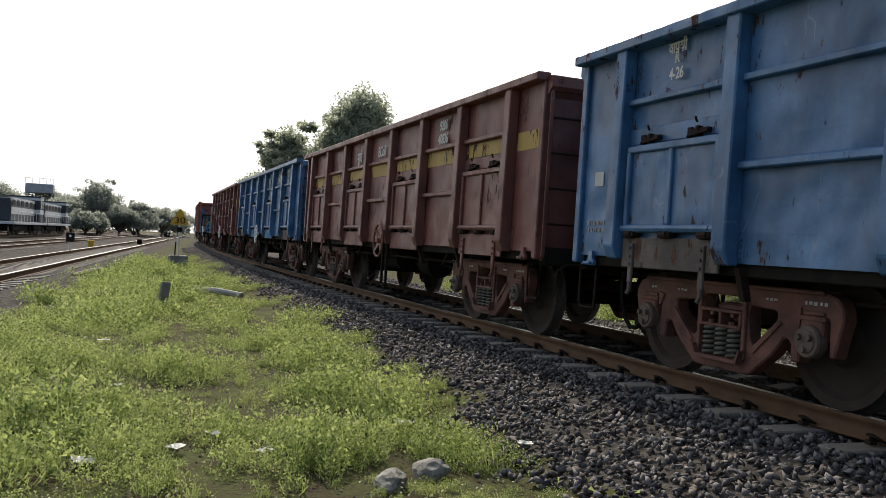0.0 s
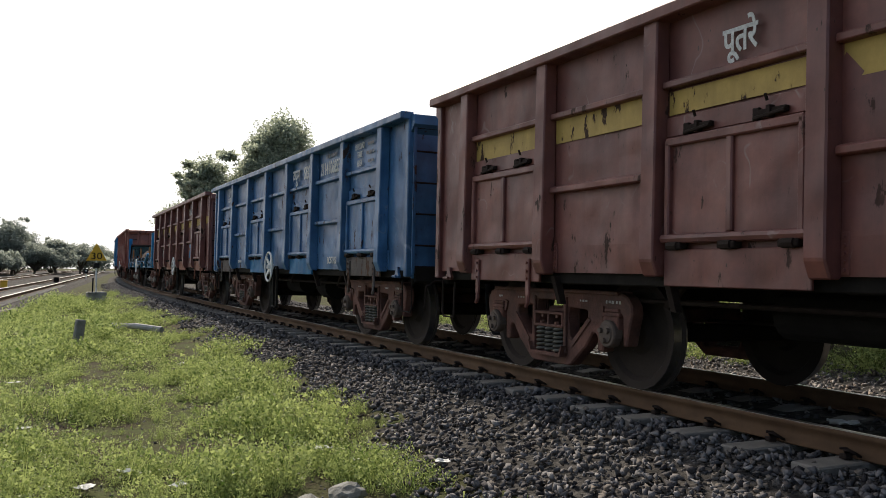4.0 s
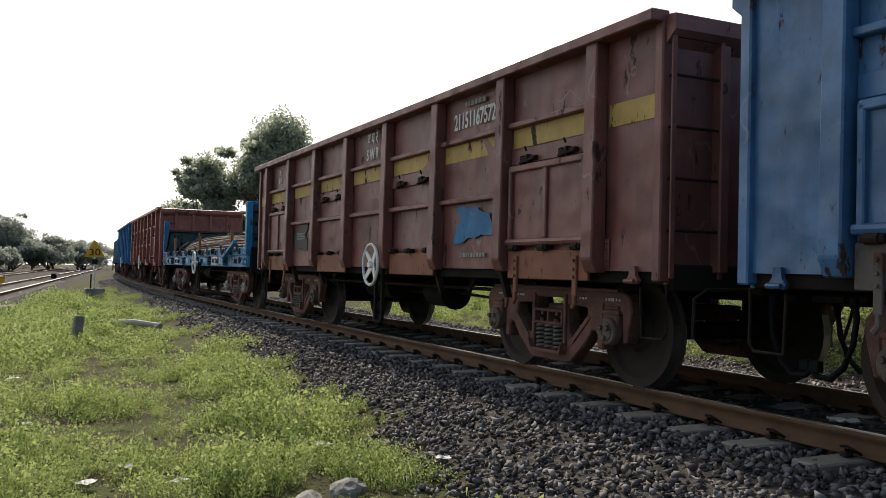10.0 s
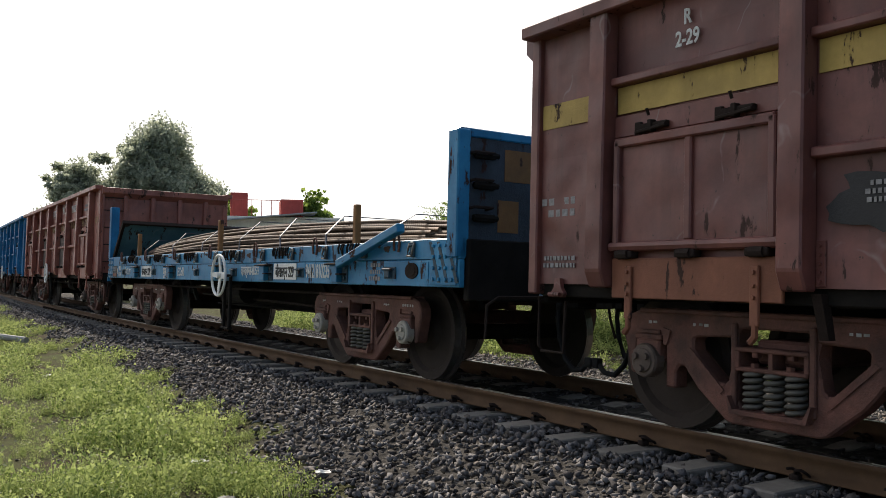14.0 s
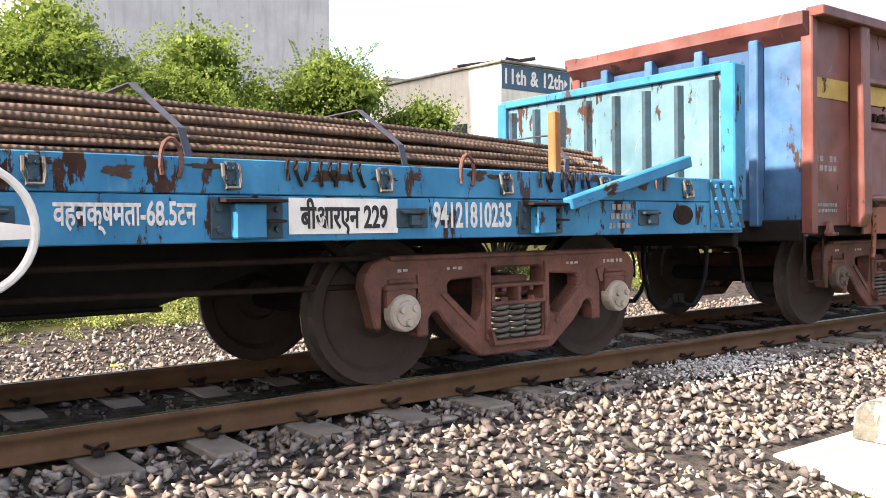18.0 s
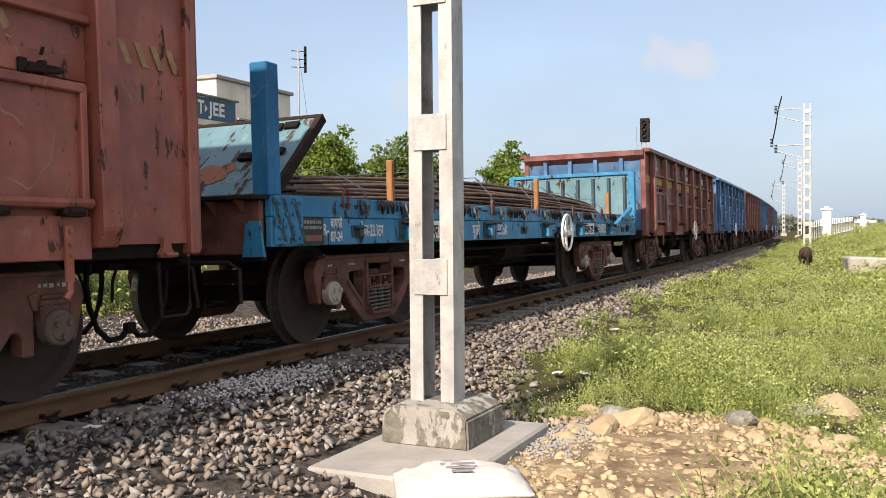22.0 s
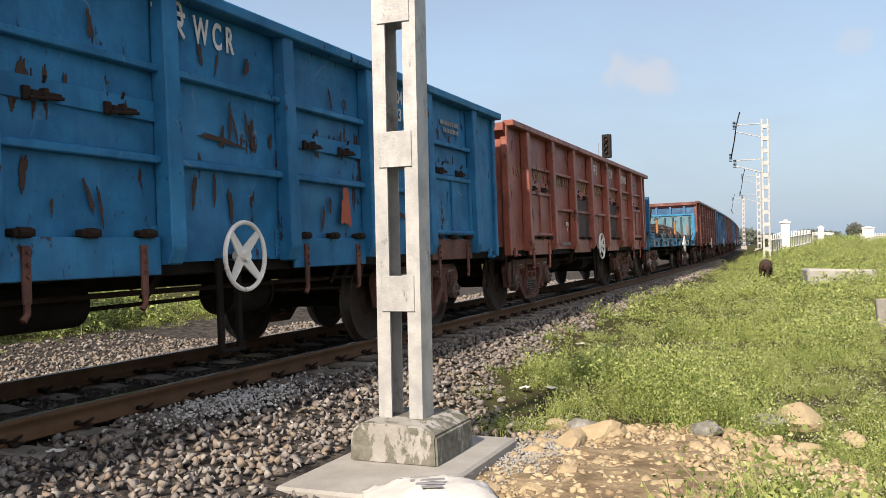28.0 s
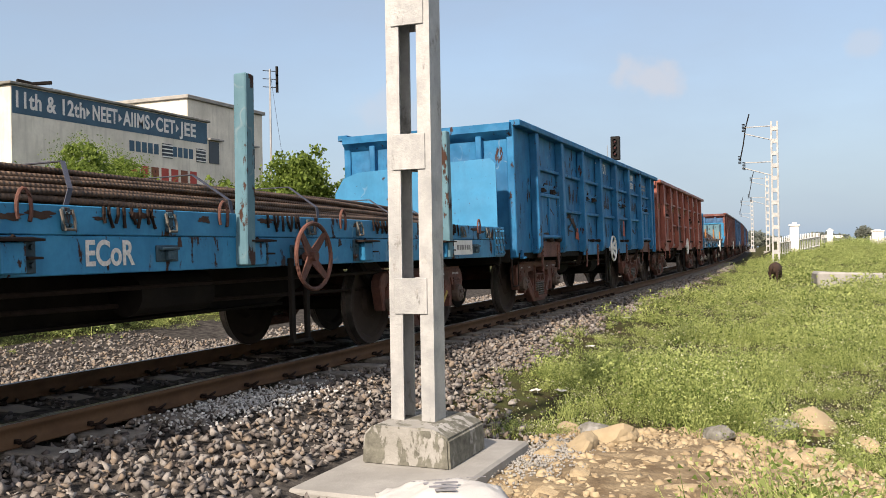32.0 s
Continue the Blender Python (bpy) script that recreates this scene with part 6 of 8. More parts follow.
def turn_matrices(n, tilt):
    """Random turns about z, then a random tilt."""
    a, b, c = RNG.uniform(0, 6.283, n), RNG.normal(0, tilt, n), RNG.normal(0, tilt, n)
    ca, sa, cb, sb, cc, sc = np.cos(a), np.sin(a), np.cos(b), np.sin(b), np.cos(c), np.sin(c)
    m = np.zeros((n, 3, 3))
    m[:, 0, 0], m[:, 0, 1], m[:, 0, 2] = cb * ca, -cb * sa, sb
    m[:, 1, 0], m[:, 1, 1], m[:, 1, 2] = cc * sa + sc * sb * ca, cc * ca - sc * sb * sa, -sc * cb
    m[:, 2, 0], m[:, 2, 1], m[:, 2, 2] = sc * sa - cc * sb * ca, sc * ca + cc * sb * sa, cc * cb
    return m


def scatter(name, shapes, pos, size, tilt, material, label, category, smooth=False):
    """Join many copies of the shapes, each turned and sized, into one mesh."""
    pick = RNG.integers(0, len(shapes), len(pos))
    mats = turn_matrices(len(pos), tilt)
    cos, fas, base = [], [], 0
    for k, (co, fa) in enumerate(shapes):
        w = np.nonzero(pick == k)[0]
        if not len(w):
            continue
        c = np.einsum("nij,vj->nvi", mats[w], co) * size[w, None, None] + pos[w, None, :]
        f = fa[None] + (np.arange(len(w)) * len(co))[:, None, None] + base
        cos.append(c.reshape(-1, 3))
        fas.append(f.reshape(-1, fa.shape[1]))
        base += len(w) * len(co)
    ob = new(name, raw_mesh(name, np.concatenate(cos), np.concatenate(fas), material, smooth))
    return tagged(ob, label, category, kind="stuff")


def strip(s0, s1, e0, e1, per_m2):
    n = int((s1 - s0) * abs(e1 - e0) * per_m2)
    return RNG.uniform(s0, s1, n), RNG.uniform(e0, e1, n)


def ballast(name, zones, shapes, rmin, rmax, dz, label, material=None):
    S, E = [np.concatenate(q) for q in zip(*zones)]
    keep = ((E > edge_of_ballast(S) - np.abs(RNG.normal(0, 0.14, len(S)))) | (E < -7.9)) & (np.abs(np.abs(E) - 0.873) > 0.09)
    S, E = S[keep], E[keep]
    # stones do not lie on top of the sleepers
    ph = np.abs(((S - 0.28) / 0.645 + 0.5) % 1.0 - 0.5) * 0.645
    keep = (ph > 0.15) | (np.abs(E) > 1.36) | (RNG.random(len(S)) < 0.05)
    S, E = S[keep], E[keep]
    x, y = across(S, E)
    slab = (np.abs(x + 3.24) < 0.58) & (np.abs(y + 6.24) < 0.98)
    S, E, x, y = S[~slab], E[~slab], x[~slab], y[~slab]
    r = RNG.uniform(rmin, rmax, len(S)) * RNG.choice([0.75, 1.0, 1.0, 1.25], len(S))
    z = ground_z(E, y) + RNG.uniform(-0.01, dz, len(S)) + np.where(np.abs(E) < 0.75, -0.03, 0.0)
    return scatter(name, shapes, np.stack([x, y, z], 1), r, 0.5, material or M_STONE, label, "ballast")


_fine, _rough = stone_shapes(14), stone_shapes(8, False)
ballast("ballast_stones", [strip(-1, 15, -3.9, -1.2, 370), strip(-1, 11, -1.25, -0.9, 360), strip(-1, 14, -0.8, 0.8, 170)], _fine, 0.025, 0.050, 0.05,
        "loose dark grey crushed stone ballast")
ballast("ballast_stones", [strip(-13, 0.5, -3.9, -1.2, 330), strip(-9, 0.5, -1.25, -0.9, 330), strip(-14, 0.5, 0.95, 6.3, 105), strip(0.5, 16, 0.95, 5.8, 95)], _fine, 0.025, 0.056, 0.05,
        "lighter grey-brown crushed stone ballast", M_STONE_LIT)
ballast("ballast_stones", [strip(-11, 0, -0.8, 0.8, 170)], _fine, 0.025, 0.050, 0.05, "dark ballast between the rails")
ballast("ballast_stones", [strip(15, 70, -3.8, -0.95, 110), strip(-40, -11, -0.8, 0.8, 60), strip(14, 40, -0.8, 0.8, 60), strip(8, 34, -11.4, -8.0, 70), strip(16, 40, 0.95, 4.4, 50)], _rough, 0.034, 0.058, 0.04,
        "crushed stone ballast farther along the track")
ballast("ballast_stones", [strip(-60, -13, -3.6, -0.95, 120), strip(-40, -14, 0.95, 4.4, 60)], _rough, 0.034, 0.058, 0.04,
        "grey-brown ballast farther back along the track", M_STONE_LIT)


def weed_shapes(n, stems, leaves, spread, height, leaf):
    """Weeds: thin stems with many small leaves, all quads."""
    out = []
    for k in range(n):
        co, fa = [], []
        for s in range(stems):
            a, lean = RNG.uniform(0, 6.283), RNG.uniform(0.1, 1.0)
            h = height * RNG.uniform(0.55, 1.15)
            bx, by = spread * 0.45 * RNG.normal(), spread * 0.45 * RNG.normal()
            tip = np.array([bx + math.cos(a) * lean * spread, by + math.sin(a) * lean * spread, h])
            b0 = np.array([bx, by, -0.03])
            for l in range(leaves):
                t = RNG.uniform(0.12, 1.0) ** 0.7
                p = b0 + (tip - b0) * t
                d = RNG.normal(size=3)
                d[2] = abs(d[2]) * 0.6
                d /= np.linalg.norm(d)
                w = np.cross(d, RNG.normal(size=3))
                w /= np.linalg.norm(w) + 1e-6
                L, W = leaf * RNG.uniform(0.6, 1.4), leaf * RNG.uniform(0.22, 0.45)
                i = len(co)
                co += [p, p + d * L * 0.5 + w * W, p + d * L, p + d * L * 0.5 - w * W]
                fa.append((i, i + 1, i + 2, i + 3))
            i = len(co)
            w = np.array([0.004, 0.003, 0])
            co += [b0 - w, b0 + w, tip + w * 0.4, tip - w * 0.4]
            fa.append((i, i + 1, i + 2, i + 3))
        out.append((np.array(co), np.array(fa)))
    return out


def mound_shapes(n, leaves, spread, height, leaf):
    """Feathery low plants: rounded, lumpy mounds of tiny leaves on thin stalks, all triangles."""
    out = []
    for k in range(n):
        lumps = np.stack([RNG.normal(size=6) * spread * 0.55, RNG.normal(size=6) * spread * 0.55, RNG.uniform(0.55, 1.0, 6)], 1)
        b = lumps[RNG.integers(0, 6, leaves)]
        d = RNG.normal(size=(leaves, 3))
        d[:, 2] = np.abs(d[:, 2]) * 1.1
        d /= np.linalg.norm(d, axis=1)[:, None]
        r = RNG.uniform(0.2, 1.0, leaves) ** 0.4 * b[:, 2] * (1 + 0.25 * np.sin(7 * d[:, 0] + k) * np.cos(6 * d[:, 1]))
        p = np.stack([b[:, 0] + d[:, 0] * spread * 0.62 * r, b[:, 1] + d[:, 1] * spread * 0.62 * r, d[:, 2] * height * r], 1)
        u = d * 0.6 + RNG.normal(size=(leaves, 3)) * 0.6
        u /= np.linalg.norm(u, axis=1)[:, None]
        w = np.cross(u, RNG.normal(size=(leaves, 3)))
        w /= np.linalg.norm(w, axis=1)[:, None] + 1e-6
        L, W = leaf * RNG.uniform(0.6, 1.6, (leaves, 1)), leaf * RNG.uniform(0.3, 0.6, (leaves, 1))
        co = [np.stack([p, p + u * L + w * W, p + u * L - w * W], 1).reshape(-1, 3)]
        m = leaves // 14
        q = lumps[RNG.integers(0, 6, m)]
        foot = np.stack([q[:, 0], q[:, 1], np.full(m, -0.04)], 1)
        tip = foot + np.stack([RNG.normal(size=m) * spread * 0.4, RNG.normal(size=m) * spread * 0.4, height * q[:, 2] * RNG.uniform(0.8, 1.12, m)], 1)
        co.append(np.stack([foot - (0.003, 0.002, 0), foot + (0.003, 0.002, 0), tip], 1).reshape(-1, 3))
        co = np.concatenate(co)
        out.append((co, np.arange(len(co)).reshape(-1, 3)))
    return out


def patchy(x, y, cut=0.0, f=0.75):
    return np.array([noise.noise(Vector((a * f, b * f, 4.2))) + 0.5 * noise.noise(Vector((a * f * 3, b * f * 3, 1.7))) for a, b in zip(x, y)])


def weeds(name, boxes, shapes, size, cut, label):
    """boxes: (x0, x1, y0, y1, per_m2), in plan; the bare patches follow a noise."""
    X, Y = [], []
    for x0, x1, y0, y1, d in boxes:
        n = int((x1 - x0) * (y1 - y0) * d)
        X.append(RNG.uniform(x0, x1, n))
        Y.append(RNG.uniform(y0, y1, n))
    X, Y = np.concatenate(X), np.concatenate(Y)
    cx = np.interp(Y, _Y, _X)
    E = X - cx
    q = patchy(X, Y)
    edge = edge_of_ballast(Y)
    near = (E < edge - 0.05 + 0.5 * np.clip(q, -0.6, 0.6)) | (E > far_edge(Y) + 0.9 * np.clip(q, -0.8, 0.8))
    # the trodden and stony patch round the foot of the near mast
    bare = (((X + 3.5) / 1.0) ** 2 + ((Y + 6.1) / 1.5) ** 2 < 1.0) | (((X + 4.75) / 1.22) ** 2 + ((Y + 6.6) / 1.5) ** 2 < 1.0 + 0.3 * q) | ((X + 3.15) ** 2 / 0.16 + (Y + 8.6) ** 2 / 0.8 < 1.0) | ((np.abs(X + 3.5) < 1.1) & (np.abs(Y + 5.9) < 1.5))
    line2 = np.abs(X - (-11.55 + 0.103 * Y)) < 2.3
    line3 = (X < -14.2 + 0.098 * Y) & (Y > 0)
    keep = near & (q > cut) & ~bare & ~line2 & ~line3 & ((X + 5.9) ** 2 + (Y + 0.2) ** 2 > 2.2)
    X, Y, E, q = X[keep], Y[keep], E[keep], q[keep]
    z = ground_z(E, Y) + 0.035 * np.array([noise.noise(Vector((a * 0.6, b * 0.6, 3))) for a, b in zip(X, Y)])
    thin = RNG.random(len(X)) < np.where((E < 0) & (Y < 0), 0.30 + 0.75 * (edge[keep] - E), 1.0)
    X, Y, E, q, z = X[thin], Y[thin], E[thin], q[thin], z[thin]
    s = size * RNG.uniform(0.55, 1.2, len(X)) * np.clip(0.62 + 1.9 * q, 0.28, 1.9)
    away = np.where(E < 0, edge[keep][thin] - E, 2.0)
    s = s * np.clip(0.48 + 0.62 * away, 0.48, 1.0)
    ob = scatter(name, shapes, np.stack([X, Y, z], 1), s, 0.12, M_GRASS, label, "weeds")
    return X, Y, z, s


_wa = mound_shapes(14, 400, 0.20, 0.26, 0.0180)
_wb = mound_shapes(8, 150, 0.26, 0.26, 0.030)
_wn = mound_shapes(12, 620, 0.20, 0.26, 0.0120)
_gr = weed_shapes(5, 10, 3, 0.10, 0.10, 0.024)
N1 = weeds("weeds", [(-9.4, -2.3, 3.2, 8.5, 17), (-9.4, -2.0, 8.5, 13, 14)], _wa, 1.25, -2.0, "low leafy green weeds beside the ballast")
weeds("weeds", [(-10.5, -1.9, 13, 30, 14)], _wb, 1.0, -2.0, "green weeds on the strip between the tracks")
weeds("weeds", [(-8.5, -1.5, 30, 46, 9)], _wb, 1.0, -0.3, "green weeds thinning out towards the speed board")
N2 = weeds("weeds", [(-8.6, -2.0, -10.5, -4.6, 19), (-9.6, -1.9, -16, -10.5, 13)], _wn, 1.45, -0.75, "bright green flowering weeds beside the ballast")
N3 = weeds("weeds", [(-14.5, -1.6, -34, -16, 11)], _wb, 1.15, -0.9, "green weeds on rough ground along the line")
weeds("weeds", [(-24, -1.2, -80, -34, 3.5)], _wb, 1.4, -0.6, "green weeds on the bank along the line")
weeds("weeds", [(-40, -4, -170, -80, 0.9)], _wb, 2.2, -0.6, "low green growth in the far field")
weeds("weeds", [(3.9, 9.8, -18, 30, 11)], _wb, 1.35, -0.55, "scrubby green weeds beyond the track")
weeds("short_grass", [(-9.5, -2.4, 3.6, 14, 22), (-9.5, -2.0, -15, -5, 24), (-9.5, -3.0, -4.9, 3.4, 5)], _gr, 1.0, -0.9, "short sparse grass on the soil")


def flowers():
    pos = []
    for (X, Y, z, s), p in ((N1, 3.0), (N2, 9.0), (N3, 8.0)):
        for _ in range(10):
            k = RNG.random(len(X)) < p / 10 * 1.0
            a, r = RNG.uniform(0, 6.28, k.sum()), RNG.uniform(0.02, 0.2, k.sum())
            pos.append(np.stack([X[k] + r * np.cos(a), Y[k] + r * np.sin(a), z[k] + s[k] * RNG.uniform(0.17, 0.29, k.sum())], 1))
    pos = np.concatenate(pos)
    co = np.array([(-1, -1, 0), (1, -1, 0.3), (1, 1, 0), (-1, 1, 0.3), (0, 0, 0.9)])
    fa = np.array([(0, 1, 4), (1, 2, 4), (2, 3, 4), (3, 0, 4)])
    scatter("weed_flowers", [(co, fa)], pos, RNG.uniform(0.004, 0.008, len(pos)), 0.6, M_FLOWER, "tiny white flower heads on the weeds", "flowers")


flowers()


def pebbles():
    n = 5200
    x, y = RNG.uniform(-9, -3.0, n), np.concatenate([RNG.uniform(1.5, 14, n // 2), RNG.uniform(-16, -4.5, n - n // 2)])
    e = x - np.interp(y, _Y, _X)
    z = ground_z(e, y) + 0.004
    scatter("soil_pebbles", _rough, np.stack([x, y, z], 1), RNG.uniform(0.006, 0.022, n), 0.5, M_STONE, "small pebbles and crumbs on the soil", "pebbles")


pebbles()


# ---- trees and bushes ----
def leaf_cloud(blobs, n, size, rnd, droop=0.0, core=0.0):
    """Quads on and inside a set of (centre, radii) blobs, ragged at the edge."""
    vol = np.array([b[1][0] * b[1][1] * b[1][2] for b in blobs]) ** 0.8
    pick = rnd.choice(len(blobs), n, p=vol / vol.sum())
    c = np.array([blobs[i][0] for i in pick])
    r = np.array([blobs[i][1] for i in pick])
    d = rnd.normal(size=(n, 3))
    d /= np.linalg.norm(d, axis=1)[:, None]
    rad = rnd.uniform(0.35, 1.0, n) ** 0.45
    rad *= 1.0 + 0.28 * np.sin(d[:, 0] * 5 + pick) * np.cos(d[:, 1] * 6 + pick * 2) + 0.06 * rnd.normal(size=n)
    big = np.arange(n) % 5 == 0        # larger leaves deep inside close the crown
    rad = np.where(big, rad * 0.72, rad)
    p = c + d * r * rad[:, None]
    u = rnd.normal(size=(n, 3))
    u[:, 2] -= droop
    u /= np.linalg.norm(u, axis=1)[:, None]
    w = np.cross(u, rnd.normal(size=(n, 3)))
    w /= np.linalg.norm(w, axis=1)[:, None]
    L = size * rnd.uniform(0.55, 1.35, n)[:, None]
    W = size * rnd.uniform(0.25, 0.5, n)[:, None]
    L, W = np.where(big[:, None], L * 1.5, L), np.where(big[:, None], W * 1.6, W)
    co = np.stack([p, p + u * L * 0.5 + w * W, p + u * L, p + u * L * 0.5 - w * W], 1).reshape(-1, 3)
    if core:        # broad shaded leaves close the inside of each mass
        m = n // 5
        q = c[:m] + d[:m] * r[:m] * (rnd.uniform(0.05, 0.45, m) ** 0.5)[:, None]
        a, b = u[:m] * size * core, w[:m] * size * core * 0.6
        co = np.concatenate([co, np.stack([q - a, q + b, q + a, q - b], 1).reshape(-1, 3)])
        n += m
    fa = np.arange(n * 4).reshape(n, 4)
    return co, fa


def tree(name, label, x, y, base, height, spread, seed, n, size, material, trunk=0.16, lobes=11, low=0.25, category="tree", droop=0.0, group="", sprays=14, core=0.0, fronds=0):
    rnd = np.random.default_rng(seed)
    t = thing(name, label, category, at=pose(x, y, base), group=group)
    bm = B()
    blobs = []
    fork = height * low
    r0 = trunk
    add_tube(bm, [(0, 0, -0.3), (0.05 * height * rnd.normal() * 0.3, 0, fork * 0.5), (0, 0, fork)], r0, 8)
    for k in range(lobes):
        a = 2 * math.pi * k / lobes + rnd.uniform(-0.4, 0.4)
        q = rnd.uniform(0.25, 1.0)
        h = fork + (height - fork) * (0.25 + 0.62 * (1 - q * 0.75) * rnd.uniform(0.75, 1.1))
        c = Vector((math.cos(a) * spread * q * 0.78, math.sin(a) * spread * q * 0.78, min(h, height * 0.9)))
        rr = spread * rnd.uniform(0.30, 0.48) * min(1.0, (13 / lobes) ** 0.5)
        blobs.append((tuple(c), (rr, rr, min(rr * rnd.uniform(0.6, 0.85), max(0.2, height - c.z)))))
        mid = Vector((c.x * 0.45, c.y * 0.45, fork + (c.z - fork) * 0.55))
        add_cyl(bm, (0, 0, fork * 0.85), mid, r0 * 0.55, 6, r0 * 0.35)
        add_cyl(bm, mid, c, r0 * 0.35, 6, r0 * 0.10)
    for k in range(sprays):     # loose sprays that break the outline
        a, b = rnd.uniform(0, 6.283), rnd.uniform(0.15, 1.25)
        c = Vector((math.cos(a) * math.cos(b) * spread, math.sin(a) * math.cos(b) * spread, fork + (height - fork) * (0.25 + 0.75 * math.sin(b)))) * rnd.uniform(0.9, 1.06)
        rr = spread * rnd.uniform(0.07, 0.15)
        blobs.append((tuple(c), (rr * 1.5, rr * 1.5, rr * 0.7)))
    blobs.append(((0, 0, height * 0.80), (spread * 0.42, spread * 0.42, height * 0.16)))
    part("trunk", bm, M_BARK, t)
    co, fa = leaf_cloud(blobs, n, size, rnd, droop, core)
    if fronds:      # arching sprays of paired leaflets over the outline
        fc = []
        for k in range(fronds):
            c, r = blobs[rnd.integers(0, lobes)]
            d = rnd.normal(size=3)
            d[2] = abs(d[2]) * 0.9 - 0.1
            d /= np.linalg.norm(d)
            p0 = np.array(c) + d * np.array(r) * 0.85
            run = np.array([d[0], d[1], 0.25 + 0.5 * d[2]]) + rnd.normal(size=3) * 0.3
            run /= np.linalg.norm(run)
            l = rnd.uniform(0.45, 1.05)
            side = np.cross(run, (0, 0, 1.0))
            side /= np.linalg.norm(side) + 1e-6
            for q in range(15):
                v = (q + 1) / 15
                p = p0 + run * l * v - np.array([0, 0, 0.35 * l * v * v])
                for sg in (-1, 1):
                    a = (side * sg + run * 0.5) * 0.075 * (1.15 - v * 0.6) + np.array([0, 0, rnd.normal() * 0.02])
                    b = run * 0.017
                    fc += [p, p + a * 0.5 + b, p + a, p + a * 0.5 - b]
        co = np.concatenate([co, np.array(fc)])
        fa = np.arange(len(co)).reshape(-1, 4)
    tagged(part("crown", raw_mesh("crown", co, fa, material), None, t), kind="stuff")
    return t


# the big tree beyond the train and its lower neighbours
tree("tree", "large dark green broadleaf tree behind the train", 10.2, 60, 0.0, 11.9, 4.6, 3, 46000, 0.21, M_LEAFHAZE, 0.35, 26, 0.10, sprays=4, core=1.2)
tree("tree", "paler feathery tree beside the big tree", 5.4, 62, 0.0, 8.9, 3.1, 4, 19000, 0.20, M_LEAFHAZE, 0.2, 17, 0.08, core=1.2)
tree("tree", "bright green young tree beyond the train", 11.0, 47, 0.0, 5.0, 1.9, 5, 4200, 0.26, M_LEAF2, 0.12, 9, 0.2)
tree("tree", "slender tree near the red house", 14.6, 45, 0.0, 5.6, 1.1, 6, 1500, 0.24, M_LEAF2, 0.1, 6, 0.4)
# thorny thicket along the far side
for i, (x, y, h, sp, m, n) in enumerate(((6.9, 11.2, 4.6, 2.5, M_LEAF, 11000), (7.9, 5.6, 5.2, 2.7, M_LEAF, 11000), (8.4, 3.3, 5.1, 2.5, M_LEAF2, 10000), (8.8, 1.4, 4.9, 1.9, M_LEAF, 8000),
                                         (8.8, -3.9, 5.2, 2.3, M_LEAF2, 11000), (7.6, 8.3, 6.7, 3.1, M_LEAF, 17000), (7.0, 14.5, 4.2, 2.4, M_LEAF, 7000), (7.5, 19.5, 3.6, 2.2, M_LEAF2, 5000))):
    tree("thorn_bush", "dense feathery thorn bush beyond the track", x, y, -0.2, h, sp, 20 + i, int(n * 1.7), 0.062, m, 0.09, 17, 0.06, "bush", 0.3, "thorn bushes beyond the track", sprays=0, core=1.9, fronds=420)
for i, (x, y, h, sp, n) in enumerate(((9.4, -6.6, 5.1, 2.4, 11000), (8.6, -8.8, 4.8, 2.0, 9000), (8.4, -10.9, 4.0, 1.9, 7000), (8.3, -13.2, 3.2, 1.5, 4500), (14.9, -21.4, 5.3, 2.4, 7000), (16.3, -24.6, 5.2, 2.3, 6000), (7.9, -12.4, 2.2, 1.2, 2600), (9.2, -0.9, 2.1, 1.2, 3200), (9.0, 0.6, 1.8, 1.1, 2600), (8.9, -2.5, 1.9, 1.3, 3000), (9.1, 4.6, 1.9, 1.2, 2600))):
    tree("creeper_mound", "bright green creeper heaped over bushes", x, y, -0.2, h, sp, 40 + i, int(n * 2.1), 0.066, M_LEAF2, 0.08, 17, 0.06, "creeper", 0.5, "creeper mounds beyond the track", core=1.9, sprays=0, fronds=60)
for i, (x, y, h, sp, n) in enumerate(((13.2, -31.0, 5.4, 2.3, 9000), (10.8, -33.6, 5.2, 2.1, 7000), (8.7, -39.5, 5.4, 1.8, 7000), (8.0, -44, 4.2, 1.5, 2500), (17.5, -31.0, 4.5, 1.3, 2500))):
    tree("tree", "small green tree near the houses", x, y, -0.2, h, sp, 60 + i, n, 0.15, M_LEAF2 if i % 2 == 0 else M_LEAF, 0.1, 9, 0.2)
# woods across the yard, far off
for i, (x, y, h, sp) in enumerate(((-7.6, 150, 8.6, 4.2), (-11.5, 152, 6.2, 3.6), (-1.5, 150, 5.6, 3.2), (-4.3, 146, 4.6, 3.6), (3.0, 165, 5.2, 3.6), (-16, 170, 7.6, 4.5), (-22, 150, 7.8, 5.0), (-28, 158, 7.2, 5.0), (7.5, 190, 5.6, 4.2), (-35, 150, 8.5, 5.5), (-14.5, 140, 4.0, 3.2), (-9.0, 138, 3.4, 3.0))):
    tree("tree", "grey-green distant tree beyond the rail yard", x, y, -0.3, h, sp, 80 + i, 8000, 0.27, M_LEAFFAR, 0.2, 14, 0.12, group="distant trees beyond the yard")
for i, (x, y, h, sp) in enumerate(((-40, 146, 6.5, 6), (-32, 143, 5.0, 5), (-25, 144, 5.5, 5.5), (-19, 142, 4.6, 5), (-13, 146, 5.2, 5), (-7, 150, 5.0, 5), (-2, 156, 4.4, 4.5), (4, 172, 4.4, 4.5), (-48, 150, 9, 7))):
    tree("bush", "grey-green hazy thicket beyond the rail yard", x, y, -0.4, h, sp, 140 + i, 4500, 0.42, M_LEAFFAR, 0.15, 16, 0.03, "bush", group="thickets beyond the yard")
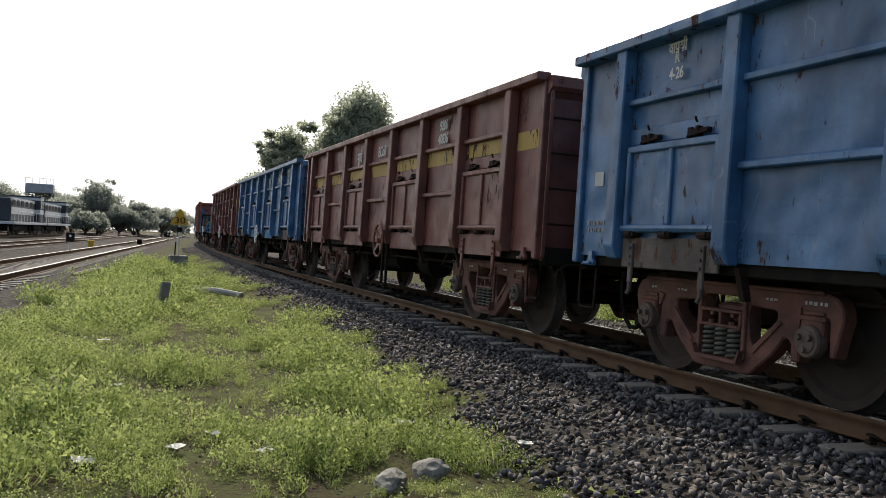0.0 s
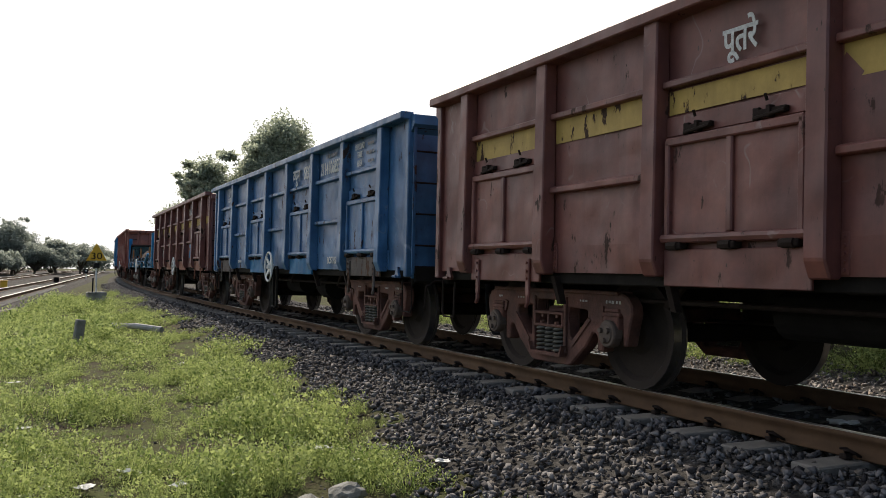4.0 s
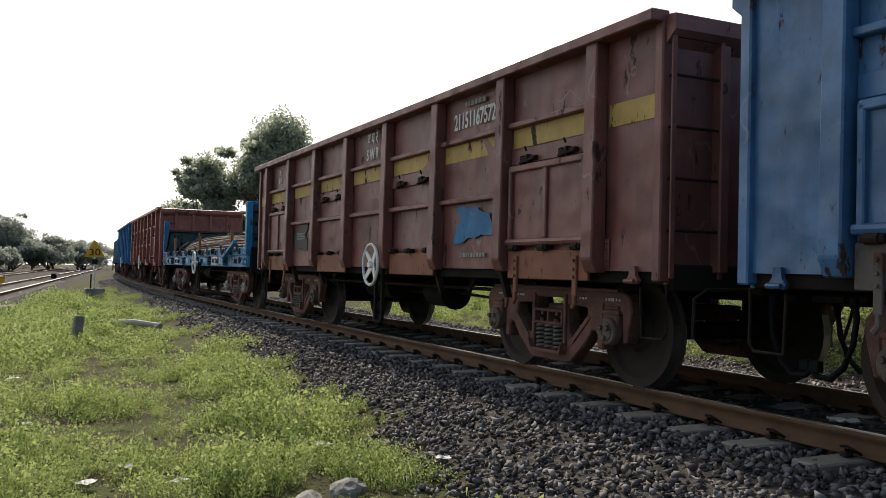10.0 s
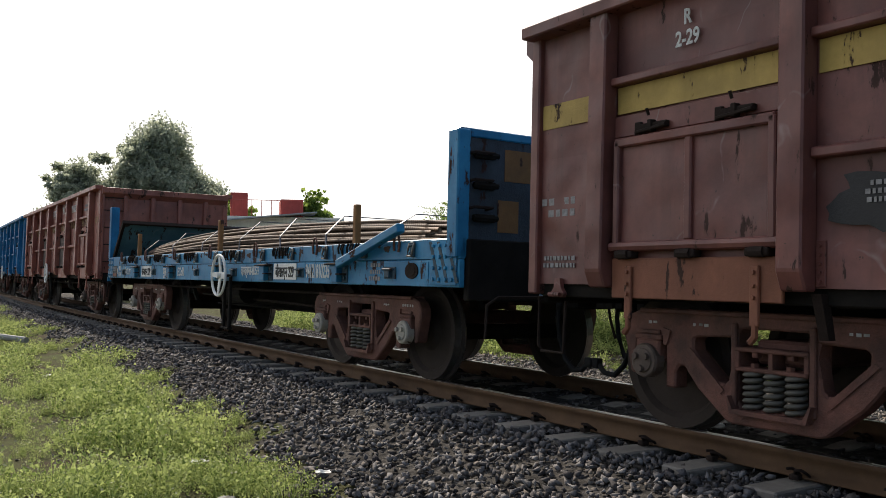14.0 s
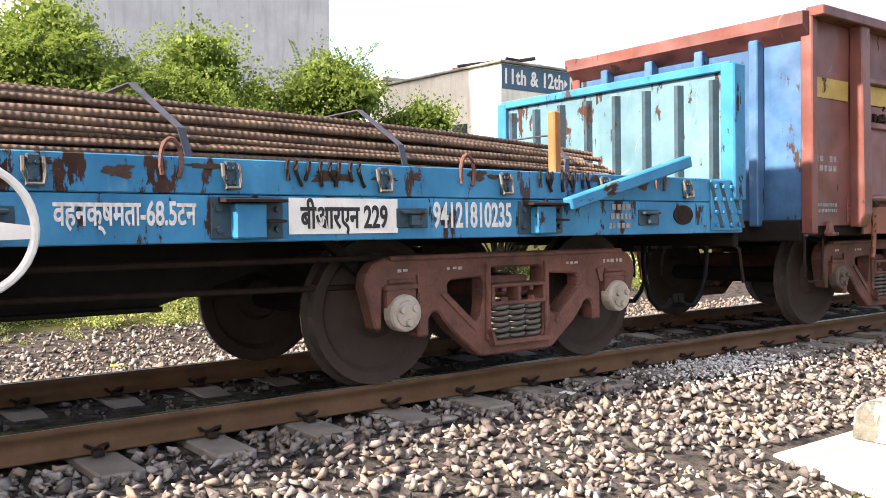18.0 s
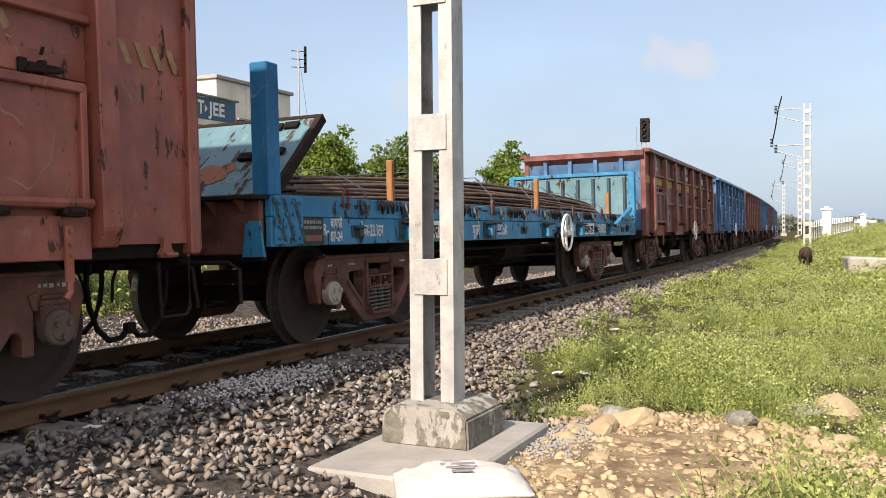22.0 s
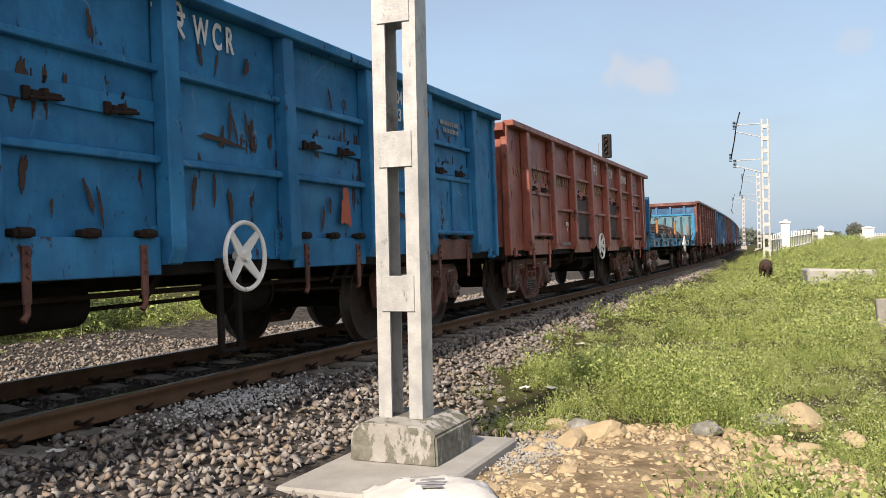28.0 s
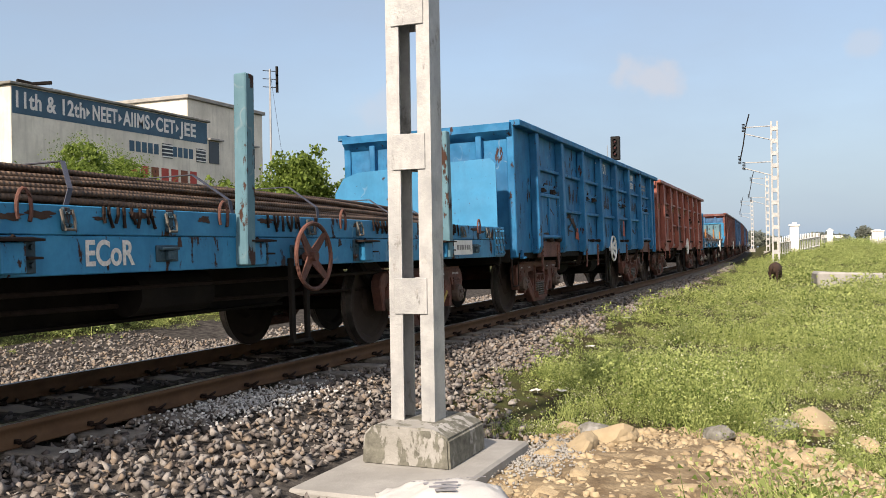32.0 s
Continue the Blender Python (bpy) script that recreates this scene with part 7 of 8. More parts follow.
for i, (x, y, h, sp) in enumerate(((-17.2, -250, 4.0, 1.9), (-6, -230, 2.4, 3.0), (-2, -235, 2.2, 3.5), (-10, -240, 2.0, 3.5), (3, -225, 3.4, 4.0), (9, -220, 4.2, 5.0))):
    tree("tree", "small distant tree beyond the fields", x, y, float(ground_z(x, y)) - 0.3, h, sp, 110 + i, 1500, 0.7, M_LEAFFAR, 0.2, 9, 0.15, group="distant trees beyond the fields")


# ---- the yard across the way ----
def straight_track(name, label, x0, slope, y0, y1, sleeper_to):
    t = thing(name, label, "railway track", kind="structure")
    d = Vector((slope, 1, 0)).normalized()
    n = Vector((d.y, -d.x, 0))
    yaw = -math.degrees(math.atan(slope))
    L = (y1 - y0) / d.y
    for k in (-0.873, 0.873):
        bm = B()
        add_prism(bm, [(k + a, b - 0.16) for a, b in _rail], 0, L)
        part("rail", bm, M_RAIL, t, at=pose(x0 + slope * y0, y0, 0, 0, 0, yaw))
        bm = B()
        add_box(bm, k - 0.03, k + 0.03, 0, L, -0.163, -0.156)
        part("rail_head_top", bm, M_RAILTOP, t, at=pose(x0 + slope * y0, y0, 0, 0, 0, yaw))
    bm = B()
    add_prism(bm, [(-2.6, -0.62), (2.6, -0.62), (1.7, -0.36), (-1.7, -0.36)], 0, L)
    part("ballast_bed", bm, M_GRAVEL, t, at=pose(x0 + slope * y0, y0, 0, 0, 0, yaw))
    y = y0
    while y < sleeper_to:
        part("sleeper", _sl, None, t, at=pose(x0 + slope * y, y, -0.155, 0, 0, yaw))
        y += 0.65
    return t


straight_track("siding_track", "rusty second track curving away across the yard", -11.57, 0.103, 12, 190, 70)
straight_track("siding_track", "rusty third track across the yard", -16.6, 0.096, 20, 230, 60)
for k in range(4):
    straight_track("siding_track", "weathered yard track beyond the others", -22.5 - 5.2 * k, 0.09, 40, 260, 41)


def locomotive(x, y, yaw, label, body, stripe):
    lo = thing("locomotive", label, "locomotive", at=pose(x, y, -0.16, 0, 0, yaw), group="locomotives parked in the yard")
    bm = B()
    add_box(bm, -0.95, 0.95, -7.0, 4.6, 1.25, 3.35, 0.12)
    part("hood", bm, body, lo)
    bm = B()
    add_box(bm, -1.45, 1.45, 4.6, 6.6, 1.25, 3.75, 0.10)
    add_box(bm, -1.5, 1.5, 4.5, 6.7, 3.70, 3.82, 0.03)
    part("cab", bm, body, lo)
    bm = B()
    add_box(bm, -0.9, 0.9, 6.6, 8.4, 1.25, 2.9, 0.12)
    part("nose", bm, body, lo)
    for y0, y1, z0, z1, hw in ((6.58, 8.42, 2.3, 2.62, 0.912), (4.58, 6.62, 2.05, 2.5, 1.462), (4.58, 6.62, 3.42, 3.68, 1.462), (-6.95, 4.55, 3.05, 3.30, 0.962)):
        bm = B()
        add_box(bm, -hw, hw, y0 - 0.012, y1 + 0.012, z0, z1, 0.004)
        part("band", bm, stripe, lo, "white painted band")
    for x0 in (-1.0, 0.35):
        for yy in (4.585, 6.615):
            bm = B()
            add_box(bm, x0, x0 + 0.65, yy - 0.01, yy + 0.01, 2.65, 3.4)
            part("window", bm, M_GLASS, lo)
    for yy in (4.9, 5.8):
        for sx in (-1.46, 1.46):
            bm = B()
            add_box(bm, sx - 0.01, sx + 0.01, yy, yy + 0.6, 2.65, 3.4)
            part("window", bm, M_GLASS, lo)
    bm = B()
    add_box(bm, -1.52, 1.52, -8.4, 8.6, 1.0, 1.25, 0.03)
    part("running_board", bm, stripe, lo)
    for sx in (-0.96, 0.96):
        bm = B()
        add_box(bm, sx - 0.012, sx + 0.012, -6.9, 4.5, 1.9, 2.5)
        part("stripe", bm, stripe, lo)
        for yy in (-6, -4, -2, 0.2, 2.4):
            bm = B()
            add_box(bm, sx * 1.02 - 0.01, sx * 1.02 + 0.01, yy - 0.6, yy + 0.6, 2.65, 3.15)
            part("grille", bm, M_BLACK, lo)
    for yy in np.arange(-8.2, 8.5, 1.5):
        for sx in (-1.5, 1.5):
            bm = B()
            add_cyl(bm, (sx, yy, 1.25), (sx, yy, 2.15), 0.02, 5)
            part("rail_post", bm, M_WHITE, lo)
    for sx in (-1.5, 1.5):
        bm = B()
        add_cyl(bm, (sx, -8.2, 2.15), (sx, 8.3, 2.15), 0.02, 5)
        part("hand_rail", bm, M_WHITE, lo)
    for yy in (-5.2, 5.2):
        bm = B()
        add_box(bm, -1.2, 1.2, yy - 2.2, yy + 2.2, 0.45, 0.95, 0.08)
        part("bogie_frame", bm, M_UNDER, lo)
        for k in (-1.8, 0, 1.8):
            for sx in (-0.87, 0.87):
                part("wheel", ME_WHEEL, None, lo, at=pose(sx, yy + k, 0.53, 0, 0, 180 if sx < 0 else 0))
    bm = B()
    add_box(bm, -0.8, 0.8, -2.2, 2.2, 0.35, 1.0, 0.1)
    part("fuel_tank", bm, M_UNDER, lo)
    return lo


M_LOCO = mat("cream_white_loco_paint", (0.62, 0.62, 0.60), 0.5, scale=2.0, amount=0.4, streak=True)
M_LOCOBLUE = mat("black_loco_paint", (0.030, 0.034, 0.045), 0.5, scale=2.0, amount=0.4, streak=True)
locomotive(-14.2, 92, -5.15, "black and white diesel locomotive parked in the yard", M_LOCOBLUE, M_LOCO)
locomotive(-12.6, 110, -5.15, "black diesel locomotive with white bands parked behind the other one", M_LOCOBLUE, M_LOCO)
bm = B()
add_box(bm, -46, -14, 138, 141, -0.6, 0.55, 0.05)
thing("platform", "long pale concrete platform across the yard", "platform", kind="structure", bm=bm, material=M_CONC)


def water_tank(x, y):
    t = thing("water_tank", "grey water tank on tall steel legs beyond the yard", "water tank", at=pose(x, y, -0.3))
    bm = B()
    add_box(bm, -2.2, 2.2, -2.2, 2.2, 6.4, 8.0, 0.08)
    part("tank", bm, M_SHEET, t)
    for a in (-2, 2):
        for b in (-2, 2):
            bm = B()
            add_box(bm, a - 0.12, a + 0.12, b - 0.12, b + 0.12, 0, 6.4)
            part("leg", bm, M_SHEET, t)
    for z in (2.2, 4.4):
        for b in (-2, 2):
            bm = B()
            add_box(bm, -2, 2, b - 0.06, b + 0.06, z - 0.08, z + 0.08)
            part("brace", bm, M_SHEET, t)
    bm = B()
    for k in range(9):
        add_cyl(bm, (-2.2 + 0.55 * k, -2.2, 8.0), (-2.2 + 0.55 * k, -2.2, 8.9), 0.03, 4)
    add_cyl(bm, (-2.2, -2.2, 8.9), (2.2, -2.2, 8.9), 0.03, 4)
    part("railing", bm, M_SHEET, t)


water_tank(-17.2, 168)


def post_signal(x, y, label):
    t = thing("shunting_signal", label, "signal", at=pose(x, y, -0.45))
    bm = B()
    add_cyl(bm, (0, 0, 0), (0, 0, 0.75), 0.05, 8)
    part("post", bm, M_WHITE, t)
    bm = B()
    add_box(bm, -0.2, 0.2, -0.12, 0.12, 0.7, 1.15, 0.04)
    part("lamp_case", bm, M_BLACK, t)
    bm = B()
    add_cyl(bm, (0, -0.13, 0.98), (0, -0.10, 0.98), 0.06, 10)
    part("lens", bm, M_WHITE, t)


post_signal(-7.7, 47, "low black shunting signal on a short post")
post_signal(-0.2, 96, "small black shunting signal far up the line")
for x, y in ((-7.0, 62), (-3.5, 78)):
    bm = B()
    add_box(bm, -0.20, 0.20, -0.15, 0.15, 0.12, 0.50, 0.03)
    add_box(bm, -0.24, 0.24, -0.19, 0.19, 0.50, 0.54, 0.01)
    add_box(bm, -0.05, 0.05, -0.05, 0.05, -0.1, 0.12, 0.01)
    thing("point_box", "small weathered box beside the yard tracks", "lineside box", at=pose(x, y, -0.42), group="boxes in the yard", bm=bm, material=M_SIGNY if y == 62 else M_UNDER)

# ---- speed board ----
def speed_board(x, y):
    t = thing("speed_board", "yellow triangular speed restriction board reading 30", "railway sign", at=pose(x, y, -0.42, 0, 0, 3))
    bm = B()
    add_prism(bm, [(-0.40, 1.72), (0.40, 1.72), (0.04, 2.40), (-0.04, 2.40)], -0.012, 0.012)
    part("board", bm, M_SIGNY, t)
    part("lettering", text_mesh("30", 0.38, M_BLACK, 0.004), None, t, "black numerals", at=pose(0, -0.018, 1.90, 90, 0, 0) @ Matrix.Diagonal((1.25, 1, 1, 1)))
    bm = B()
    add_cyl(bm, (0, 0.03, 0.35), (0, 0.03, 2.2), 0.035, 8)
    part("post", bm, M_WHITE, t)
    bm = B()
    add_box(bm, -0.11, 0.11, -0.08, 0.10, 1.42, 1.62, 0.03)
    part("lamp", bm, M_BLACK, t)
    bm = B()
    add_box(bm, -0.38, 0.38, -0.35, 0.35, -0.1, 0.42, 0.04)
    part("foundation", bm, M_CONC2, t, "weathered grey concrete block")
    bm = B()
    add_cyl(bm, (-0.16, -0.1, 0.42), (-0.14, -0.1, 1.0), 0.03, 6)
    part("lever", bm, M_BLACK, t)


speed_board(-3.15, 39.6)


# ---- houses across the track ----
def red_house():
    h = thing("house", "low red-walled house with a sheet roof and rooftop railing", "house", at=pose(9.0, 44.5, 0.2, 0, 0, -20))
    bm = B()
    add_box(bm, 0, 6.5, 0, 6, 0, 3.9, 0.03)
    part("wall", bm, M_PLASTER, h)
    bm = B()
    add_box(bm, 0.6, 1.5, 1.0, 3.0, 3.9, 5.2, 0.03)
    add_box(bm, 3.2, 4.4, 1.0, 3.0, 3.9, 4.9, 0.03)
    part("roof_room", bm, M_RED, h)
    bm = B()
    add_prism(bm, [(-0.4, 3.55), (5.0, 4.1), (5.0, 4.16), (-0.4, 3.61)], -0.8, 2.4)
    part("roof", bm, M_SHEET, h)
    for k in range(9):
        bm = B()
        add_cyl(bm, (0.2 + 0.5 * k, 0.05, 3.9), (0.2 + 0.5 * k, 0.05, 4.75), 0.02, 5)
        part("railing_post", bm, M_RED, h)
    bm = B()
    add_cyl(bm, (0.2, 0.05, 4.75), (4.2, 0.05, 4.75), 0.02, 5)
    part("hand_rail", bm, M_RED, h)
    for k in range(3):
        bm = B()
        add_box(bm, 0.8 + 1.9 * k, 1.7 + 1.9 * k, -0.03, 0.0, 1.2, 2.4)
        part("window", bm, M_GLASS, h)


red_house()
fence = thing("picket_fence", "white iron picket fence below the red house", "fence", at=pose(8.6, 41.2, 0.1, 0, 0, -22), kind="structure")
_bm = B()
add_box(_bm, -0.025, 0.025, -0.02, 0.02, 0, 3.2)
_pk = mesh_of("picket", _bm, M_WHITE)
for k in range(40):
    part("picket", _pk, None, fence, at=pose(0.14 * k, 0, 0))
for z in (1.0, 2.9):
    bm = B()
    add_box(bm, 0, 5.6, 0.02, 0.06, z, z + 0.06)
    part("fence_rail", bm, M_WHITE, fence)


def coaching_building():
    X, Y0, Y1, Z0, Z1 = 19.6, -33.6, -22.9, 0.2, 7.05
    h = thing("coaching_building", "cream two-storey building with a painted blue sign band", "building")
    bm = B()
    add_box(bm, X, X + 8.0, Y0, Y1, Z0, Z1, 0.02)
    part("wall", bm, M_PLASTER, h)
    bm = B()
    add_box(bm, X - 0.012, X - 0.002, Y0 + 0.05, Y1 - 0.05, Z1 - 0.98, Z1 - 0.04)
    sg = part("sign_band", bm, M_SIGNBLUE, h, "blue-grey painted sign band with white lettering")
    for body, ya, yb in (("11th & 12th", -23.06, -26.22), ("NEET", -26.62, -27.93), ("AIIMS", -28.26, -29.80), ("CET", -30.16, -31.36), ("JEE", -31.69, -32.80)):
        me = text_mesh(body, 0.80, M_WHITE, 0.004, 1.06, 0.022)
        xs = [v.co.x for v in me.vertices]
        y = (ya + yb) / 2
        part("lettering", text_mesh(body, 0.80, M_WHITE, 0.004, 1.06, 0.022), None, sg, "white painted lettering", at=pose(X - 0.02, y, Z1 - 0.51, 90, 0, -90) @ Matrix.Diagonal(((ya - yb) / (max(xs) - min(xs)), 1, 1, 1)))
    for y in (-26.42, -28.10, -29.98, -31.52):
        bm = B()
        add_prism(bm, [(y + 0.09, Z1 - 0.68), (y + 0.09, Z1 - 0.34), (y - 0.09, Z1 - 0.51)], X - 0.022, X - 0.012, axis="x")
        part("arrow", bm, M_WHITE, sg)
    for y0, n in ((-28.6, 5), (-31.2, 4)):
        for k in range(n):
            bm = B()
            yy = y0 - 0.36 * k
            add_box(bm, X - 0.01, X - 0.002, yy - 0.28, yy, Z1 - 1.75, Z1 - 1.32)
            part("painted_bar", bm, M_SIGNBLUE, h)
    for k in range(8):
        bm = B()
        yy = -28.0 - 0.62 * k
        add_box(bm, X - 0.01, X - 0.002, yy - 0.45, yy, Z1 - 2.95, Z1 - 2.3)
        part("painted_bar", bm, M_RED if k % 3 else M_ORANGE, h, "faded red painted bar")
    for y in (-30.85, -33.1):
        wn = part("window", (lambda b: (add_box(b, X - 0.03, X + 0.02, y - 0.32, y + 0.32, Z1 - 1.85, Z1 - 1.25), b)[1])(B()), M_GLASS, h)
        for k in range(4):
            bm = B()
            add_box(bm, X - 0.05, X - 0.03, y - 0.34, y + 0.34, Z1 - 1.82 + 0.16 * k, Z1 - 1.77 + 0.16 * k)
            part("louvre", bm, M_WHITE, wn)
    for x in (21.6, 24.6):
        bm = B()
        add_box(bm, x, x + 0.9, Y1 - 0.01, Y1 + 0.03, 3.6, 4.9)
        part("window", bm, M_GLASS, h)
    bm = B()
    add_box(bm, X - 0.12, X + 8.1, Y0 - 0.1, Y1 + 0.12, Z1, Z1 + 0.10, 0.02)
    part("roof_slab", bm, M_CONC2, h)
    for k in range(16):
        bm = B()
        a = RNG.uniform(0, 3)
        xx, yy = X + RNG.uniform(0.1, 3.0), Y1 - RNG.uniform(0.1, 3.0)
        l = RNG.uniform(0.2, 0.7)
        add_box(bm, -l, l, -0.06, 0.06, 0, 0.12, 0.02)
        part("roof_scrap", bm, M_UNDER if k % 4 else M_RED, h, at=pose(xx, yy, Z1 + 0.10 + 0.05 * (k % 4), RNG.uniform(-8, 8), RNG.uniform(-12, 12), math.degrees(a)))


coaching_building()


M_GREYWALL = mat("pale_grey_wall", (0.50, 0.51, 0.52), 0.9, scale=0.9, amount=0.3, bump=0.15, bscale=20.0, streak=True)


def block(name, label, x0, x1, y0, y1, z1, mtl=None, windows=()):
    h = thing(name, label, "building")
    bm = B()
    add_box(bm, x0, x1, y0, y1, 0.1, z1, 0.03)
    part("wall", bm, mtl or M_PLASTER, h)
    bm = B()
    add_box(bm, x0 - 0.15, x1 + 0.1, y0 - 0.1, y1 + 0.12, z1, z1 + 0.18, 0.02)
    part("roof_edge", bm, M_CONC, h)
    for y, z in windows:
        w = part("window", (lambda b: (add_box(b, x0 - 0.03, x0 + 0.05, y - 0.4, y + 0.4, z, z + 1.1), b)[1])(B()), M_GLASS, h)
        bm = B()
        add_box(bm, x0 - 0.25, x0, y - 0.55, y + 0.55, z + 1.15, z + 1.23)
        part("sun_shade", bm, M_CONC, w)
    return h


block("building", "long cream building behind the coaching classes", 22.0, 30.0, -41.5, -35.2, 8.6, windows=((-37.2, 5.6), (-40.3, 5.6)))
block("building", "white low building beside the creeper", 28.5, 33.0, -27.4, -23.5, 7.5)
block("building", "grey-white building behind the thicket", 22.0, 30.0, -16.8, -7.0, 11.5, M_GREYWALL)
bm = B()
add_box(bm, 21.93, 22.06, -36.6, -35.3, 3.5, 5.6, 0.02)
thing("wall_banner", "yellow shop banner on a building wall", "banner", bm=bm, material=M_SIGNY)


def antenna(x, y, z0, z1):
    t = thing("antenna_mast", "slim rooftop antenna mast", "antenna", at=pose(x, y, 0))
    bm = B()
    add_cyl(bm, (0, 0, z0), (0, 0, z1), 0.05, 6)
    part("pole", bm, M_SHEET, t)
    for k, z in enumerate((z1 - 0.1, z1 - 0.5, z1 - 0.9)):
        bm = B()
        add_cyl(bm, (-0.25, -0.25, z), (0.25, 0.25, z), 0.02, 5)
        add_box(bm, -0.3, -0.2, -0.3, -0.2, z - 0.25, z + 0.25)
        part("antenna_arm", bm, M_UNDER, t)
    bm = B()
    add_cyl(bm, (0, 0, z1), (-0.4, -1.6, z0 + 0.5), 0.01, 4)
    part("stay_wire", bm, M_UNDER, t)


antenna(19.0, -37.8, 0.2, 10.2)
wallb = thing("brick_wall", "old brick boundary wall with a concrete coping", "wall", kind="structure")
bm = B()
add_box(bm, 10.2, 10.5, -7.0, 9.0, -0.3, 3.55)
part("wall_core", bm, M_BRICK, wallb)
bm = B()
add_box(bm, 10.05, 10.6, -7.0, 9.0, 3.55, 3.75, 0.02)
part("coping", bm, M_CONC, wallb)
_bm = B()
add_box(_bm, -0.02, 0.012, -0.105, 0.105, -0.033, 0.033, 0.004)
_bk = mesh_of("brick", _bm, M_BRICK)
for r in range(13):
    for k in range(22):
        part("brick", _bk, None, wallb, at=pose(10.19, -3.2 + 0.225 * k + (0.11 if r % 2 else 0), 2.55 + 0.077 * r))
block("building", "concrete parapet and shed behind the brick wall", 13.0, 17.0, -4.0, 2.0, 4.4, M_CONC2)


# ---- electrification masts ----
def battened_mast(name, label, x, y, z0, height, w, d, plates, z_first, pitch, yaw=0.0, mtl=None):
    """Two channels joined by batten plates."""
    mtl = mtl or M_GALV
    t = thing(name, label, "mast", at=pose(x, y, z0, 0, 0, yaw))
    for sx in (-1, 1):
        bm = B()
        o, i = sx * w / 2, sx * (w / 2 - 0.105)
        prof = [(o, -d / 2), (o, d / 2), (i, d / 2), (i, d / 2 - 0.016), (o - sx * 0.014, d / 2 - 0.016), (o - sx * 0.014, -d / 2 + 0.016), (i, -d / 2 + 0.016), (i, -d / 2)]
        add_prism(bm, prof if sx > 0 else prof[::-1], 0, height, axis="z")
        bmesh.ops.recalc_face_normals(bm, faces=bm.faces[:])
        part("channel", bm, mtl, t)
    for k in range(plates):
        z = z_first + pitch * k
        for yy in (-d / 2 - 0.011, d / 2 + 0.001):
            bm = B()
            add_box(bm, -w / 2 + 0.045, w / 2 - 0.045, yy, yy + 0.010, z, z + 0.26, 0.003)
            part("batten_plate", bm, mtl, t)
    return t


battened_mast("overhead_line_mast", "new galvanised battened steel mast on a concrete plinth", -3.15, -6.46, -0.13, 8.6, 0.35, 0.20, 9, 0.80, 1.05)
ped = thing("mast_foundation", "fresh grey concrete plinth on a wider slab", "foundation", at=pose(-3.15, -6.45, 0))
bm = B()
add_prism(bm, [(-0.39, -0.385), (0.29, -0.385), (0.28, -0.17), (0.21, -0.105), (-0.25, -0.105), (-0.38, -0.17)], -0.36, 0.34)
bmesh.ops.bevel(bm, geom=bm.edges[:], offset=0.015, segments=2, affect="EDGES")
part("plinth", bm, M_PLINTH, ped)
bm = B()
add_box(bm, -0.62, 0.42, -0.72, 1.12, -0.75, -0.375, 0.02)
part("slab", bm, M_CONC, ped)


def far_mast(x, y, z0, h):
    t = battened_mast("overhead_line_mast", "white distant overhead line mast with bracket arms", x, y, z0, h, 0.46, 0.25, int(h / 0.8), 0.6, 0.78)
    for z, l, up in ((h - 0.28, 1.6, 0.0), (h - 1.15, 1.55, 0.45), (h - 2.55, 1.65, 0.0), (h - 3.4, 1.75, 0.55)):
        bm = B()
        add_cyl(bm, (0.2, 0, z), (0.2 + l, 0, z + up), 0.035, 6)
        part("bracket_arm", bm, M_GALV, t)
    for z, l in ((h - 0.30, 1.95), (h - 2.35, 2.2), (h - 2.75, 1.95)):
        bm = B()
        for k in range(6):
            add_cyl(bm, (l - 0.1, 0, z - 0.25 + k * 0.09), (l - 0.1, 0, z - 0.21 + k * 0.09), 0.10, 8)
        part("insulator", bm, M_BLACK, t)
    bm = B()
    add_tube(bm, [(1.5, 0, h + 0.55), (1.72, 0, h - 0.3), (1.86, 0, h - 1.3), (2.08, 0, h - 2.4)], 0.04, 6)
    part("dropper", bm, M_UNDER, t)
    bm = B()
    add_box(bm, -0.5, 0.5, -0.5, 0.5, -0.5, 0.12, 0.03)
    part("plinth", bm, M_CONC, t)
    return t


far_mast(-3.5, -60.5, -0.1, 9.0)
far_mast(-0.6, -112.0, 0.2, 9.0)
far_mast(4.8, -170.0, 0.2, 9.0)


def colour_signal(x, y):
    t = thing("colour_light_signal", "tall colour-light signal with a black head", "signal", at=pose(x, y, -0.3))
    bm = B()
    add_cyl(bm, (0, 0, 0), (0, 0, 6.5), 0.075, 10)
    part("post", bm, M_SHEET, t)
    bm = B()
    add_box(bm, -0.26, 0.26, -0.14, 0.14, 6.4, 7.75, 0.03)
    part("head", bm, M_BLACK, t)
    for z in (6.75, 7.1, 7.45):
        bm = B()
        add_cyl(bm, (0, 0.14, z), (0, 0.30, z + 0.02), 0.11, 12, caps=False)
        part("hood", bm, M_BLACK, t)
        bm = B()
        add_cyl(bm, (0, 0.145, z), (0, 0.15, z), 0.085, 12)
        part("lens", bm, M_LENS, t)
    bm = B()
    for z in np.arange(1.0, 6.4, 0.35):
        add_cyl(bm, (0.22, -0.1, z), (0.5, -0.1, z), 0.012, 4)
    add_cyl(bm, (0.22, -0.1, 0.3), (0.22, -0.1, 7.3), 0.018, 4)
    add_cyl(bm, (0.5, -0.1, 0.3), (0.5, -0.1, 7.3), 0.018, 4)
    part("ladder", bm, M_SHEET, t)


colour_signal(4.7, -51.4)


